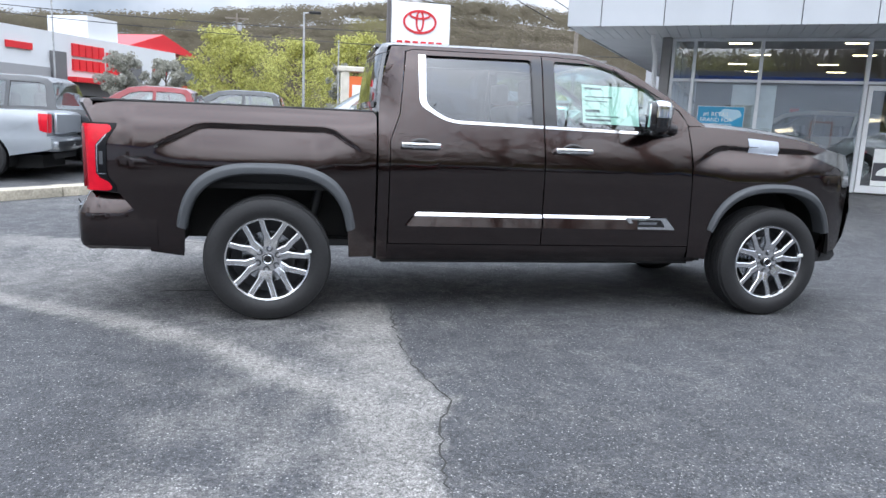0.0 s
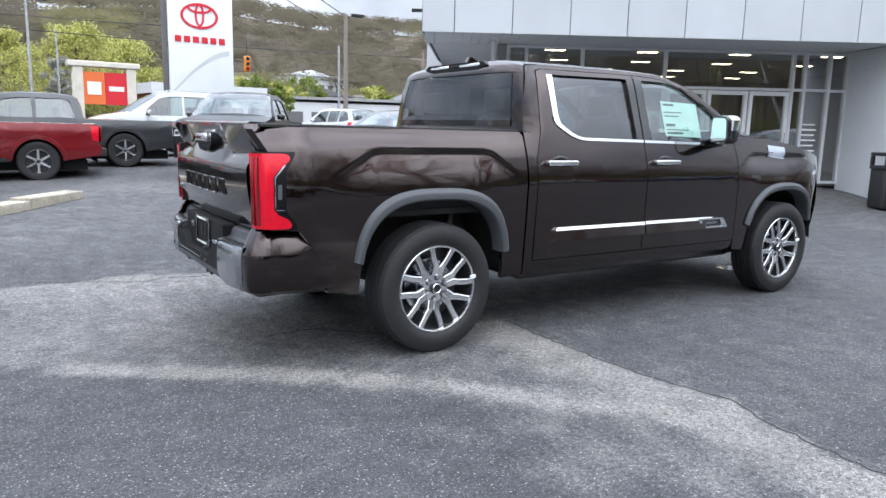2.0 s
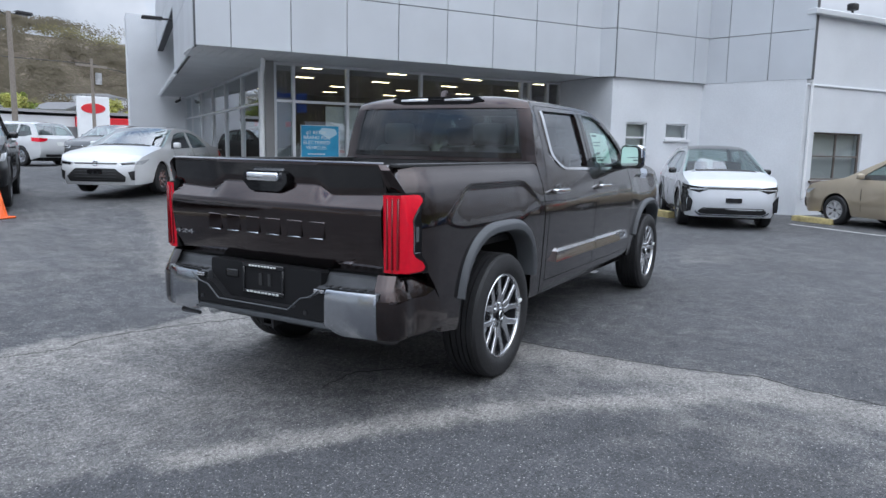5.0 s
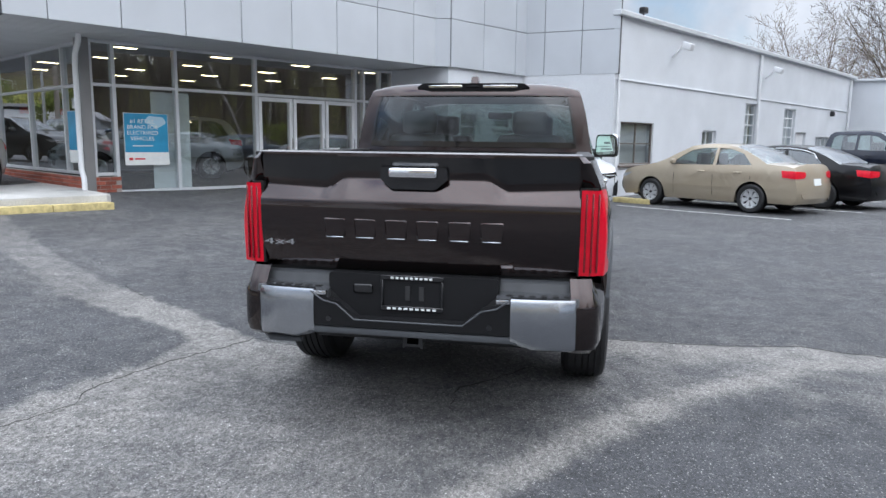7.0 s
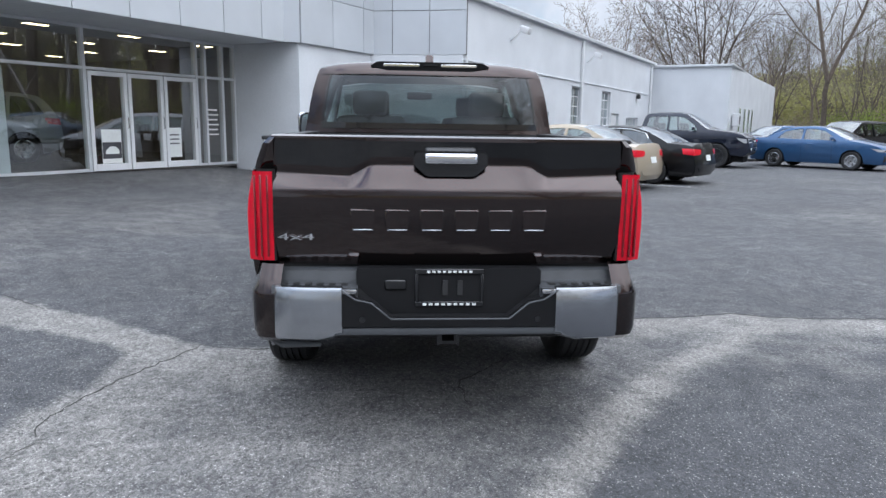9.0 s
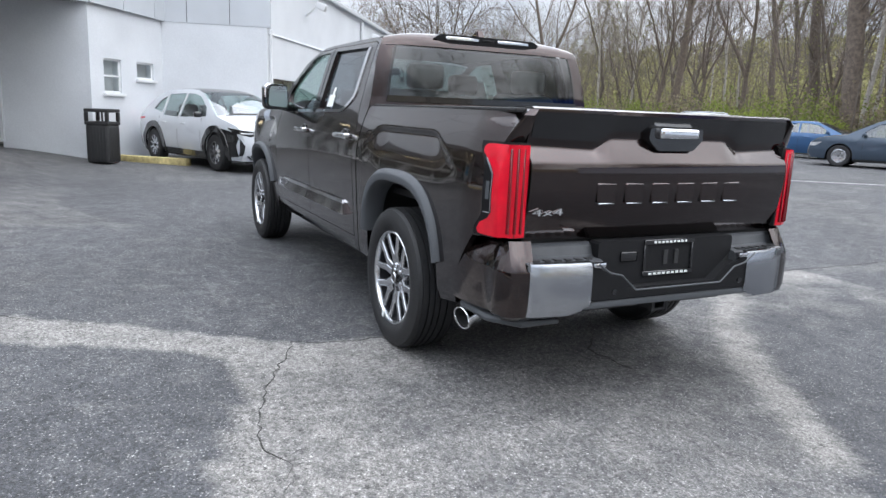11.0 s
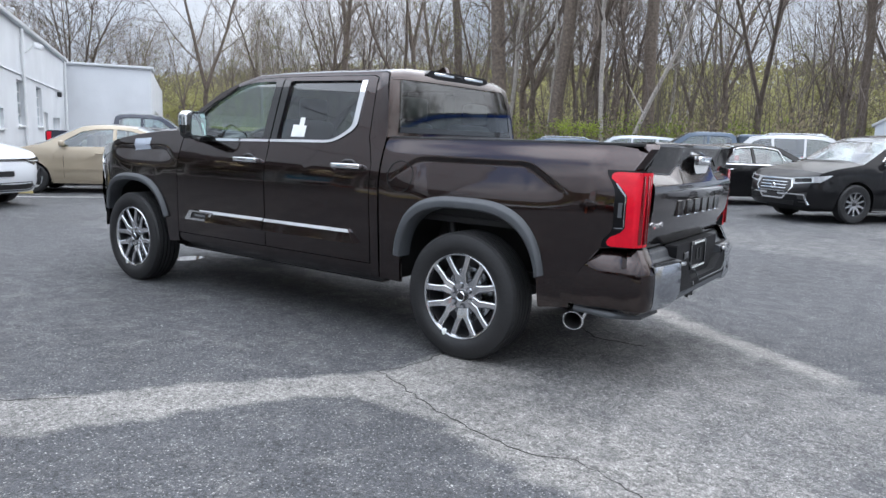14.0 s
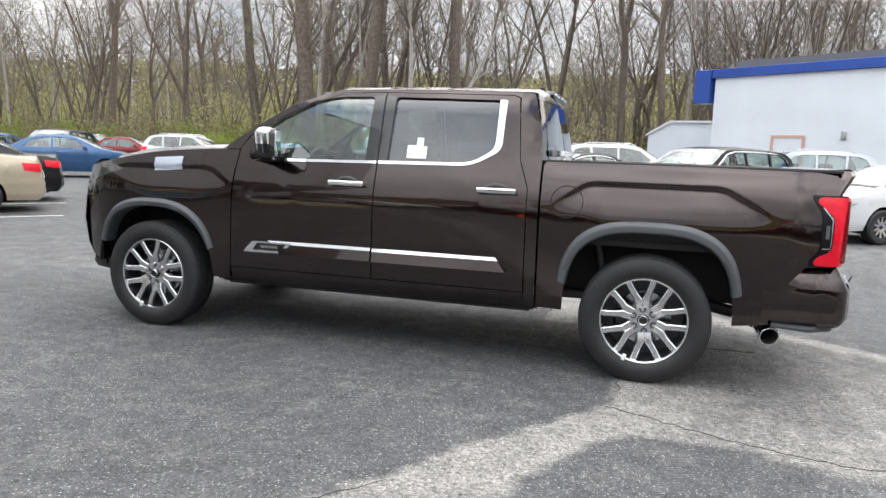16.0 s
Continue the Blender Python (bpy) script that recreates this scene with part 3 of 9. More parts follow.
# ---- showroom ----
def wall(name, a, b, z0, z1, thick, openings=(), mat=WHITE_WALL, label="", parent_m=BM, out=1):
    """A wall from a to b in the building's own plan, its face on the line, with openings (from, to, bottom, top) cut through."""
    a, b = Vector(a), Vector(b)
    length = (b - a).length
    d = (b - a) / length
    n = Vector((-d.y, d.x)) * out
    ss = sorted({0.0, length, *[v for o in openings for v in o[:2]]})
    zs = sorted({z0, z1, *[v for o in openings for v in o[2:4]]})
    solid = lambda i, j: 0 <= i < len(ss) - 1 and 0 <= j < len(zs) - 1 and not any(o[0] <= (ss[i] + ss[i + 1]) / 2 <= o[1] and o[2] <= (zs[j] + zs[j + 1]) / 2 <= o[3] for o in openings)
    bm = bmesh.new()
    P = lambda s, k, z: bm.verts.new((*(a + d * s + n * k), z))
    for i in range(len(ss) - 1):
        for j in range(len(zs) - 1):
            if not solid(i, j):
                continue
            s0, s1, q0, q1 = ss[i], ss[i + 1], zs[j], zs[j + 1]
            bm.faces.new((P(s0, 0, q0), P(s1, 0, q0), P(s1, 0, q1), P(s0, 0, q1)))
            bm.faces.new((P(s0, thick, q0), P(s0, thick, q1), P(s1, thick, q1), P(s1, thick, q0)))
            if not solid(i - 1, j):
                bm.faces.new((P(s0, 0, q0), P(s0, 0, q1), P(s0, thick, q1), P(s0, thick, q0)))
            if not solid(i + 1, j):
                bm.faces.new((P(s1, 0, q0), P(s1, thick, q0), P(s1, thick, q1), P(s1, 0, q1)))
            if not solid(i, j - 1):
                bm.faces.new((P(s0, 0, q0), P(s0, thick, q0), P(s1, thick, q0), P(s1, 0, q0)))
            if not solid(i, j + 1):
                bm.faces.new((P(s0, 0, q1), P(s1, 0, q1), P(s1, thick, q1), P(s0, thick, q1)))
    bmesh.ops.remove_doubles(bm, verts=bm.verts, dist=1e-4)
    ob = part(name, bm, mat, smooth=0)
    ob.matrix_world = parent_m
    return tagged(ob, label, "wall", kind="structure")


def panel_row(parent, a, b, stops, zs, out=1):
    """Cassette panels with open joints on a wall from a to b, each a piece of its own; stops are distances from a."""
    a, b = Vector(a), Vector(b)
    d = (b - a).normalized()
    n = Vector((-d.y, d.x)) * out
    turn = Matrix((( d.x, n.x, 0, a.x), (d.y, n.y, 0, a.y), (0, 0, 1, 0), (0, 0, 0, 1)))
    for s0, s1 in zip(stops, stops[1:]):
        for z0, z1 in zip(zs, zs[1:]):
            part("panel", box((s0 + 0.008, 0, z0 + 0.008), (s1 - 0.008, 0.03, z1 - 0.008), 0.004, turn), PANEL, parent, smooth=30)


ZROWS = (3.335, 4.51, 5.68, 6.85)
fascia = wall("wall_fascia", (-0.02, 0), (9.6, 0), 3.35, 6.9, 0.2, mat=JOINT, label="grey metal panel fascia over the showroom windows")
panel_row(fascia, (-0.02, 0), (9.6, 0), (0.0, 0.65, 1.82, 2.99, 4.15, 5.32, 6.5, 7.68, 8.85, 9.62), ZROWS, -1)
jog = wall("wall_fascia_jog", (9.6, 0), (9.86, -0.3), 3.35, 6.9, 0.2, mat=JOINT, label="grey metal panel return of the fascia")
panel_row(jog, (9.6, 0), (9.86, -0.3), (0.0, 0.397), ZROWS, -1)
bay = wall("wall_fascia_bay", (9.86, -0.3), (13.0, -0.3), 3.35, 6.9, 0.2, mat=JOINT, label="grey metal panel fascia of the corner bay")
panel_row(bay, (9.86, -0.3), (13.0, -0.3), (0.0, 1.26, 2.63, 3.14), ZROWS, -1)
ret = wall("wall_fascia_end", (13.0, -0.3), (13.85, -2.78), 3.35, 6.9, 0.2, mat=JOINT, label="grey metal panel fascia end beside the white wall")
panel_row(ret, (13.0, -0.3), (13.85, -2.78), (0.0, 0.55, 1.6, 2.62), ZROWS, -1)
wall("wall_fascia_stop", (13.85, -2.78), (14.0, -2.72), 3.35, 6.9, 0.1, mat=PANEL, label="grey metal edge of the fascia")
side_fascia = wall("wall_fascia_side", (0.34, 6.2), (0, 0.2), 3.35, 6.9, 0.2, mat=JOINT, label="grey metal panel fascia on the showroom's side")
panel_row(side_fascia, (0.34, 6.2), (0, 0.2), tuple(min(6.0, 1.2 * i) for i in range(6)), ZROWS, -1)
back_fascia = wall("wall_fascia_back", (0.90, 16.45), (0.345, 6.22), 5.1, 6.9, 0.2, mat=JOINT, label="grey metal panel fascia above the side canopy")
panel_row(back_fascia, (0.90, 16.45), (0.345, 6.22), tuple(1.7 * i for i in range(7)), (5.09, 5.68, 6.85), -1)


def soffit():
    bm = bmesh.new()
    for i in range(48):
        add_box(bm, (0.03 + i * 0.2, 0.03, 3.345), (0.22 + i * 0.2, 1.95, 3.375))
    for i in range(72):
        add_box(bm, (0.06 + 0.055 * (1.97 + i * 0.2), 1.97 + i * 0.2, 3.345), (2.0, 2.16 + i * 0.2, 3.375))
    add_box(bm, (0.0, 0.0, 3.38), (9.7, 1.95, 3.42))
    for i in range(9):
        add_box(bm, (0.045 + 0.055 * (1.96 + i * 1.6), 1.96 + i * 1.6, 3.38), (2.0, 3.55 + i * 1.6, 3.42))
    ob = part("ceiling_soffit", bm, SOFFIT, smooth=0)
    ob.matrix_world = BM
    tagged(ob, "grey ribbed metal soffit under the showroom canopy", "ceiling", kind="structure")


soffit()
# white walls under and beside the fascia
wall("wall_return", (9.74, 1.8), (9.86, -0.24), -0.1, 3.36, 0.2, label="white painted wall beside the showroom glass")
wall("wall_bay", (9.86, -0.24), (12.96, -0.24), -0.1, 3.36, 0.22, [(0.5, 1.2, 1.5, 2.25), (1.86, 2.64, 1.86, 2.26)], label="white painted block wall with two small windows")
wall("wall_bay_end", (12.96, -0.24), (13.8, -2.7), -0.1, 3.36, 0.22, label="white painted wall of the corner bay")
W_OPEN = [(0.45, 2.4, 0.88, 2.08), (5.85, 7.0, 1.36, 1.95), (9.5, 10.7, 1.46, 3.0), (13.75, 15.2, 1.45, 3.0), (15.5, 16.8, 0.3, 2.05), (18.3, 20.8, 1.3, 1.9)]
wall("wall_long", (13.8, -2.7), (37.5, -2.7), -0.1, 4.86, 0.3, W_OPEN, label="long white painted block wall of the workshop")
wall("wall_low", (37.5, -2.4), (37.5, -6.85), -0.1, 4.72, 0.3, label="white metal wall of the low annexe")
wall("wall_low_side", (37.5, -6.85), (60.0, -7.6), -0.1, 4.72, 0.3, label="white metal side wall of the low annexe")
for n, lo, hi, what in (("trim_roof_edge", (13.75, -2.85, 4.86), (37.7, -2.3, 5.0), "grey metal roof edge of the workshop"), ("trim_wall_band", (13.85, -2.74, 3.18), (37.4, -2.70, 3.24), "shadowed band along the white wall"),
                        ("trim_annexe_edge", (37.35, -7.0, 4.72), (60, -2.4, 4.84), "white roof edge of the annexe")):
    ob = part(n, box(lo, hi, 0.015), ALU if "edge" in n else WHITE_WALL, smooth=30)
    ob.matrix_world = BM
    tagged(ob, what, "trim", kind="structure")
ROOF_M = material("roof_membrane", (0.3, 0.3, 0.3), 0.9, stain=0.2)
for n, lo, hi, what in (("ceiling_roof", (0.1, 0.2, 6.7), (13.4, 16, 6.8), "flat grey showroom roof"), ("ceiling_workshop_roof", (13.9, -2.4, 4.8), (37.4, 20, 4.86), "flat grey workshop roof")):
    ob = part(n, prism([(lo[0] + 0.1, lo[1]), (hi[0], lo[1]), (hi[0], hi[1]), (lo[0] + (0.95 if n == "ceiling_roof" else 0.1), hi[1])], lo[2], hi[2], "z"), ROOF_M, smooth=0)
    ob.matrix_world = BM
    tagged(ob, what, "roof", kind="structure")
wall("wall_upper_back", (13.2, 0.0), (13.2, 16.0), 4.8, 6.9, 0.2, mat=PANEL, label="grey upper wall over the workshop roof")


def sheet(x0, x1, y, z0, z1):
    return grid_mesh([[(x0, y, z0), (x1, y, z0)], [(x0, y, z1), (x1, y, z1)]])


def window(name, s0, s1, z0, z1, line_v, u0, cols, rows, label, mat=ALU, glass_mat=WINDOW_GLASS, depth=0.1):
    """A framed window set back in an opening: frame, bars and panes."""
    ob = empty(name, BM @ pose(u0 + (s0 + s1) / 2, line_v, z0))
    tagged(ob, label, "window", kind="structure")
    w, h = (s1 - s0) / 2, z1 - z0
    bm = bmesh.new()
    t = 0.045
    for lo, hi in (((-w, depth, 0), (w, depth + 0.06, t)), ((-w, depth, h - t), (w, depth + 0.06, h)), ((-w, depth, t), (-w + t, depth + 0.06, h - t)), ((w - t, depth, t), (w, depth + 0.06, h - t))):
        add_box(bm, lo, hi, 0.004)
    part("window_frame", bm, mat, ob, smooth=30)
    for i in range(1, cols):
        x = -w + 2 * w * i / cols
        part("bar", box((x - 0.018, depth + 0.005, t), (x + 0.018, depth + 0.05, h - t)), mat, ob, smooth=0)
    for j in range(1, rows):
        z = h * j / rows
        part("bar", box((-w + t, depth + 0.002, z - 0.018), (w - t, depth + 0.052, z + 0.018)), mat, ob, smooth=0)
    part("sill", box((-w - 0.06, -0.07, -0.07), (w + 0.06, depth, -0.004), 0.006), mat, ob, smooth=30)
    for i in range(cols):
        for j in range(rows):
            x0, x1 = -w + 2 * w * i / cols, -w + 2 * w * (i + 1) / cols
            part("pane", sheet(x0 + 0.02, x1 - 0.02, depth + 0.025, h * j / rows + 0.02, h * (j + 1) / rows - 0.02), glass_mat, ob, smooth=0)
    part("blind", box((-w + 0.02, depth + 0.16, 0.02), (w - 0.02, depth + 0.17, h * 0.98)), BLIND, ob, smooth=0)
    return ob


WIN_WHITE = material("white_window_frame", (0.72, 0.73, 0.74), 0.5, stain=0.06)
WIN_BROWN = material("brown_window_frame", (0.14, 0.115, 0.10), 0.5, stain=0.1)
window("window_1", 0.5, 1.2, 1.5, 2.25, -0.24, 9.86, 1, 2, "small white-framed sash window in the bay", WIN_WHITE, depth=0.04)
window("window_2", 1.86, 2.64, 1.86, 2.26, -0.24, 9.86, 1, 1, "small high white-framed window in the bay", WIN_WHITE, depth=0.04)
window("window_3", 0.45, 2.4, 0.88, 2.08, -2.7, 13.8, 2, 2, "brown-framed window in the workshop wall", WIN_BROWN, depth=0.05)
window("window_4", 5.85, 7.0, 1.36, 1.95, -2.7, 13.8, 2, 1, "small dark two-pane window in the workshop wall", WIN_WHITE)
window("window_5", 9.5, 10.7, 1.46, 3.0, -2.7, 13.8, 2, 4, "tall many-paned window in the workshop wall", WIN_WHITE)
window("window_6", 13.75, 15.2, 1.45, 3.0, -2.7, 13.8, 2, 4, "tall many-paned window in the workshop wall", WIN_WHITE)
window("window_7", 18.3, 20.8, 1.3, 1.9, -2.7, 13.8, 4, 1, "row of small panes in the workshop wall", WIN_WHITE)
door = empty("door_1", BM @ pose(13.8 + 16.15, -2.7, 0.05))
tagged(door, "white metal service door in the workshop wall", "door", kind="structure")
part("door_leaf", box((-0.6, 0.1, 0.25), (0.6, 0.15, 1.98), 0.006), WIN_WHITE, door, smooth=30)
part("door_frame", box((-0.65, 0.15, 0.25), (0.65, 0.2, 2.0)), WIN_BROWN, door, smooth=0)
part("door_handle", tube((0.45, 0.1, 1.1), (0.45, 0.04, 1.1), 0.02), STEEL_DARK, door)


def storefront():
    """The glass front: posts, rails, panes and three door leaves, one run along the front and one along the side."""
    f = empty("window_storefront", BM @ pose(1.9, 1.8, 0.0))
    tagged(f, "tall showroom glazing in silver aluminium frames", "window", kind="structure")
    base, top, mid = 0.36, 3.34, 2.46
    posts = [0.0, 0.43, 1.72, 3.63, 6.58, 6.86, 7.42, 7.84]
    for x in posts:
        part("post", box((x - 0.035, -0.05, base), (x + 0.035, 0.09, top), 0.004), ALU, f, smooth=30)
    for x0, x1 in zip(posts, posts[1:]):
        for z in (base if x0 != 0 else 0.72, mid, top - 0.06):
            if not (x0 == 3.63 and z == base):
                part("rail", box((x0 + 0.036, -0.04, z), (x1 - 0.036, 0.08, z + 0.06), 0.004), ALU, f, smooth=30)
        lows = [(base, mid)] if x0 != 0 else [(0.72, mid)]
        for z0, z1 in (*([] if x0 == 3.63 else lows), (mid, top - 0.06)):
            part("pane", sheet(x0 + 0.03, x1 - 0.03, 0.018, z0 + 0.05, z1), SHOP_GLASS, f, smooth=0)
    for i in range(3):
        x0, x1 = 3.68 + i * 0.96, 3.68 + (i + 1) * 0.96 - 0.03
        leaf = empty("door_leaf", None)
        leaf.parent = f
        bm = bmesh.new()
        for lo, hi in (((x0, -0.06, base + 0.01), (x0 + 0.085, 0.06, mid - 0.02)), ((x1 - 0.085, -0.06, base + 0.01), (x1, 0.06, mid - 0.02)), ((x0 + 0.085, -0.06, base + 0.01), (x1 - 0.085, 0.06, base + 0.15)), ((x0 + 0.085, -0.06, mid - 0.11), (x1 - 0.085, 0.06, mid - 0.02))):
            add_box(bm, lo, hi, 0.004)
        part("leaf_frame", bm, WIN_WHITE, leaf, smooth=30)
        part("leaf_pane", sheet(x0 + 0.08, x1 - 0.08, 0.003, base + 0.14, mid - 0.1), SHOP_GLASS, leaf, smooth=0)
        part("pull_handle", sweep(bmesh.new(), [(x1 - 0.05, -0.06, 1.25), (x1 - 0.05, -0.11, 1.27), (x1 - 0.05, -0.11, 1.5), (x1 - 0.05, -0.06, 1.52)], [0.012] * 4), CHROME, leaf)
    s = empty("window_side_glazing", BM @ pose(1.9, 1.8, 0.0))
    tagged(s, "side run of showroom glazing above a brick base", "window", kind="structure")
    ys = [0.12, 1.4, 3.55, 5.9, 8.2, 10.5, 12.8, 14.62]
    for y in ys:
        part("post", box((-0.04, y - 0.03, 0.72), (0.08, y + 0.03, top), 0.004), ALU, s, smooth=30)
    for y0, y1 in zip(ys, ys[1:]):
        for z in (0.72, mid, top - 0.06):
            part("rail", box((-0.03, y0 + 0.031, z), (0.07, y1 - 0.031, z + 0.06), 0.004), ALU, s, smooth=30)
        for z0, z1 in ((0.72, mid), (mid, top - 0.06)):
            part("pane", grid_mesh([[(0.018, y0 + 0.03, z0 + 0.05), (0.018, y1 - 0.03, z0 + 0.05)], [(0.018, y0 + 0.03, z1), (0.018, y1 - 0.03, z1)]]), SHOP_GLASS, s, smooth=0)


storefront()
col = part("column", box((1.66, 1.66, 0.0), (1.86, 1.86, 3.34), 0.01), material("grey_column_cladding", (0.24, 0.235, 0.235), 0.5, 0.1, stain=0.1, stain_scale=1.5))
col.matrix_world = BM
tagged(col, "grey metal corner column under the canopy", "column", kind="structure")
pipe = part("downpipe", sweep(bmesh.new(), [(1.52, 1.2, 3.34), (1.52, 1.22, 3.2), (1.55, 1.5, 3.0), (1.56, 1.56, 2.8), (1.56, 1.56, 1.2), (1.56, 1.56, 0.85), (1.56, 1.46, 0.7), (1.56, 1.46, 0.3)], [0.05] * 8, 12), WIN_WHITE)
pipe.matrix_world = BM
tagged(pipe, "white painted metal downpipe at the canopy column", "pipe")
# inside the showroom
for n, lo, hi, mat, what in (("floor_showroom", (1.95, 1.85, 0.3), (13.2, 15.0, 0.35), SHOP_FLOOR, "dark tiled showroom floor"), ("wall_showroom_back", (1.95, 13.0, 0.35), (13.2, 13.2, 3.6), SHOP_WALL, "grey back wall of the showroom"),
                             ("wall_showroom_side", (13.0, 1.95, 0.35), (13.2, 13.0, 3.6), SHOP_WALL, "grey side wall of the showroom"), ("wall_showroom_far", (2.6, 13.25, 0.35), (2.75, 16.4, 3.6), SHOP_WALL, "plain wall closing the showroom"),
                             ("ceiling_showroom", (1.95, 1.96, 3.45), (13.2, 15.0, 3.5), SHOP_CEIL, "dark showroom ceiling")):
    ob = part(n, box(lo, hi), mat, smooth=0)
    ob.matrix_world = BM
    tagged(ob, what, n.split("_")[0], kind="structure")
for i in range(4):
    for j in range(4):
        ob = empty("ceiling_light", BM @ pose(3.2 + i * 2.3 + 0.5 * (j % 2), 3.2 + j * 2.4, 3.45))
        tagged(ob, "warm rectangular showroom ceiling light", "light", "showroom ceiling lights")
        part("frame", box((-0.27, -0.12, -0.045), (0.27, 0.12, -0.02)), ALU, ob, smooth=0)
        part("diffuser", box((-0.24, -0.09, -0.05), (0.24, 0.09, -0.046)), LAMP, ob, smooth=0)
wall("wall_arcade_end", (-0.20, 16.5), (2.4, 16.5), -0.1, 6.45, 1.2, label="tall white painted wall at the far end of the canopy")
edge = part("trim_canopy_edge", prism([(0.37, 6.25), (0.93, 16.45), (1.02, 16.45), (0.46, 6.25)], 3.335, 3.56, "z"), PANEL, smooth=0)
edge.matrix_world = BM
tagged(edge, "thin grey metal edge of the side canopy", "trim", kind="structure")


# ---- the brown pickup ----
def line(x, pts):
    if x <= pts[0][0]:
        return pts[0][1]
    for (a, va), (b, vb) in zip(pts, pts[1:]):
        if x <= b:
            return va + (vb - va) * (x - a) / (b - a)
    return pts[-1][1]


def eased(z, pts):
    """The curve through the pairs, its corners eased off."""
    return sum(line(z + d, pts) for d in (-0.05, -0.03, -0.01, 0.01, 0.03, 0.05)) / 6


def truck_width(x, z):
    """Half the pickup's width at a place on its side."""
    # doors: leaning glasshouse over a shouldered side
    w = eased(z, ((0.36, 0.912), (0.44, 0.932), (0.52, 0.941), (0.70, 0.951), (0.88, 0.961), (1.06, 0.971), (1.12, 0.969), (1.24, 0.938), (1.36, 0.903), (1.42, 0.885), (1.80, 0.765), (1.90, 0.70)))
    if x < 0.9:
        bed = eased(z, ((0.40, 0.918), (0.46, 0.938), (0.70, 0.953), (0.90, 0.963), (1.02, 0.967), (1.10, 0.964), (1.18, 0.952), (1.26, 0.932), (1.34, 0.898), (1.42, 0.856)))
        w = bed + (w - bed) * smooth(0.55, 0.9, x)
    # swollen arches: a crisp tuck whose line bends down at both ends
    for crease in (((-0.72, 1.090), (-0.44, 1.240), (-0.38, 1.252), (0.36, 1.252), (0.42, 1.240), (0.62, 1.110)), ((2.98, 1.10), (3.19, 1.225), (3.25, 1.240), (3.95, 1.230), (4.05, 1.215))):
        if crease[0][0] - 0.05 < x < crease[-1][0] + 0.05:
            d = line(x, crease) - z
            fade = smooth(crease[0][0] - 0.04, crease[0][0] + 0.36, x) * (1 - smooth(crease[-1][0] - 0.36, crease[-1][0] + 0.04, x))
            w -= 0.030 * smooth(-0.034, 0.0, d) * (1 - smooth(-0.02, 0.08 + 0.18 * fade, d)) * fade
    # the tail and the nose draw in
    w -= 0.055 * smooth(-0.80, -1.22, x) if x < -0.8 else 0
    w -= 0.20 * max(0.0, (x - 3.95) / 0.6) ** 2 if x > 3.95 else 0
    return w


SHIFT = 0.045   # the tail stands this much further forward than its drawing


STEP_GREY = material("grey_step_moulding", (0.060, 0.063, 0.068), 0.42, bump=0.2, bump_scale=400, stain=0.15, stain_scale=8)
LAMP_BLACK = material("smoked_lamp_insert", (0.004, 0.004, 0.005), 0.3, spec=0.25)
BUMPER_BLACK = material("black_moulded_bumper_plastic", (0.010, 0.010, 0.011), 0.6, bump=0.15, bump_scale=500, stain=0.1, spec=0.22)


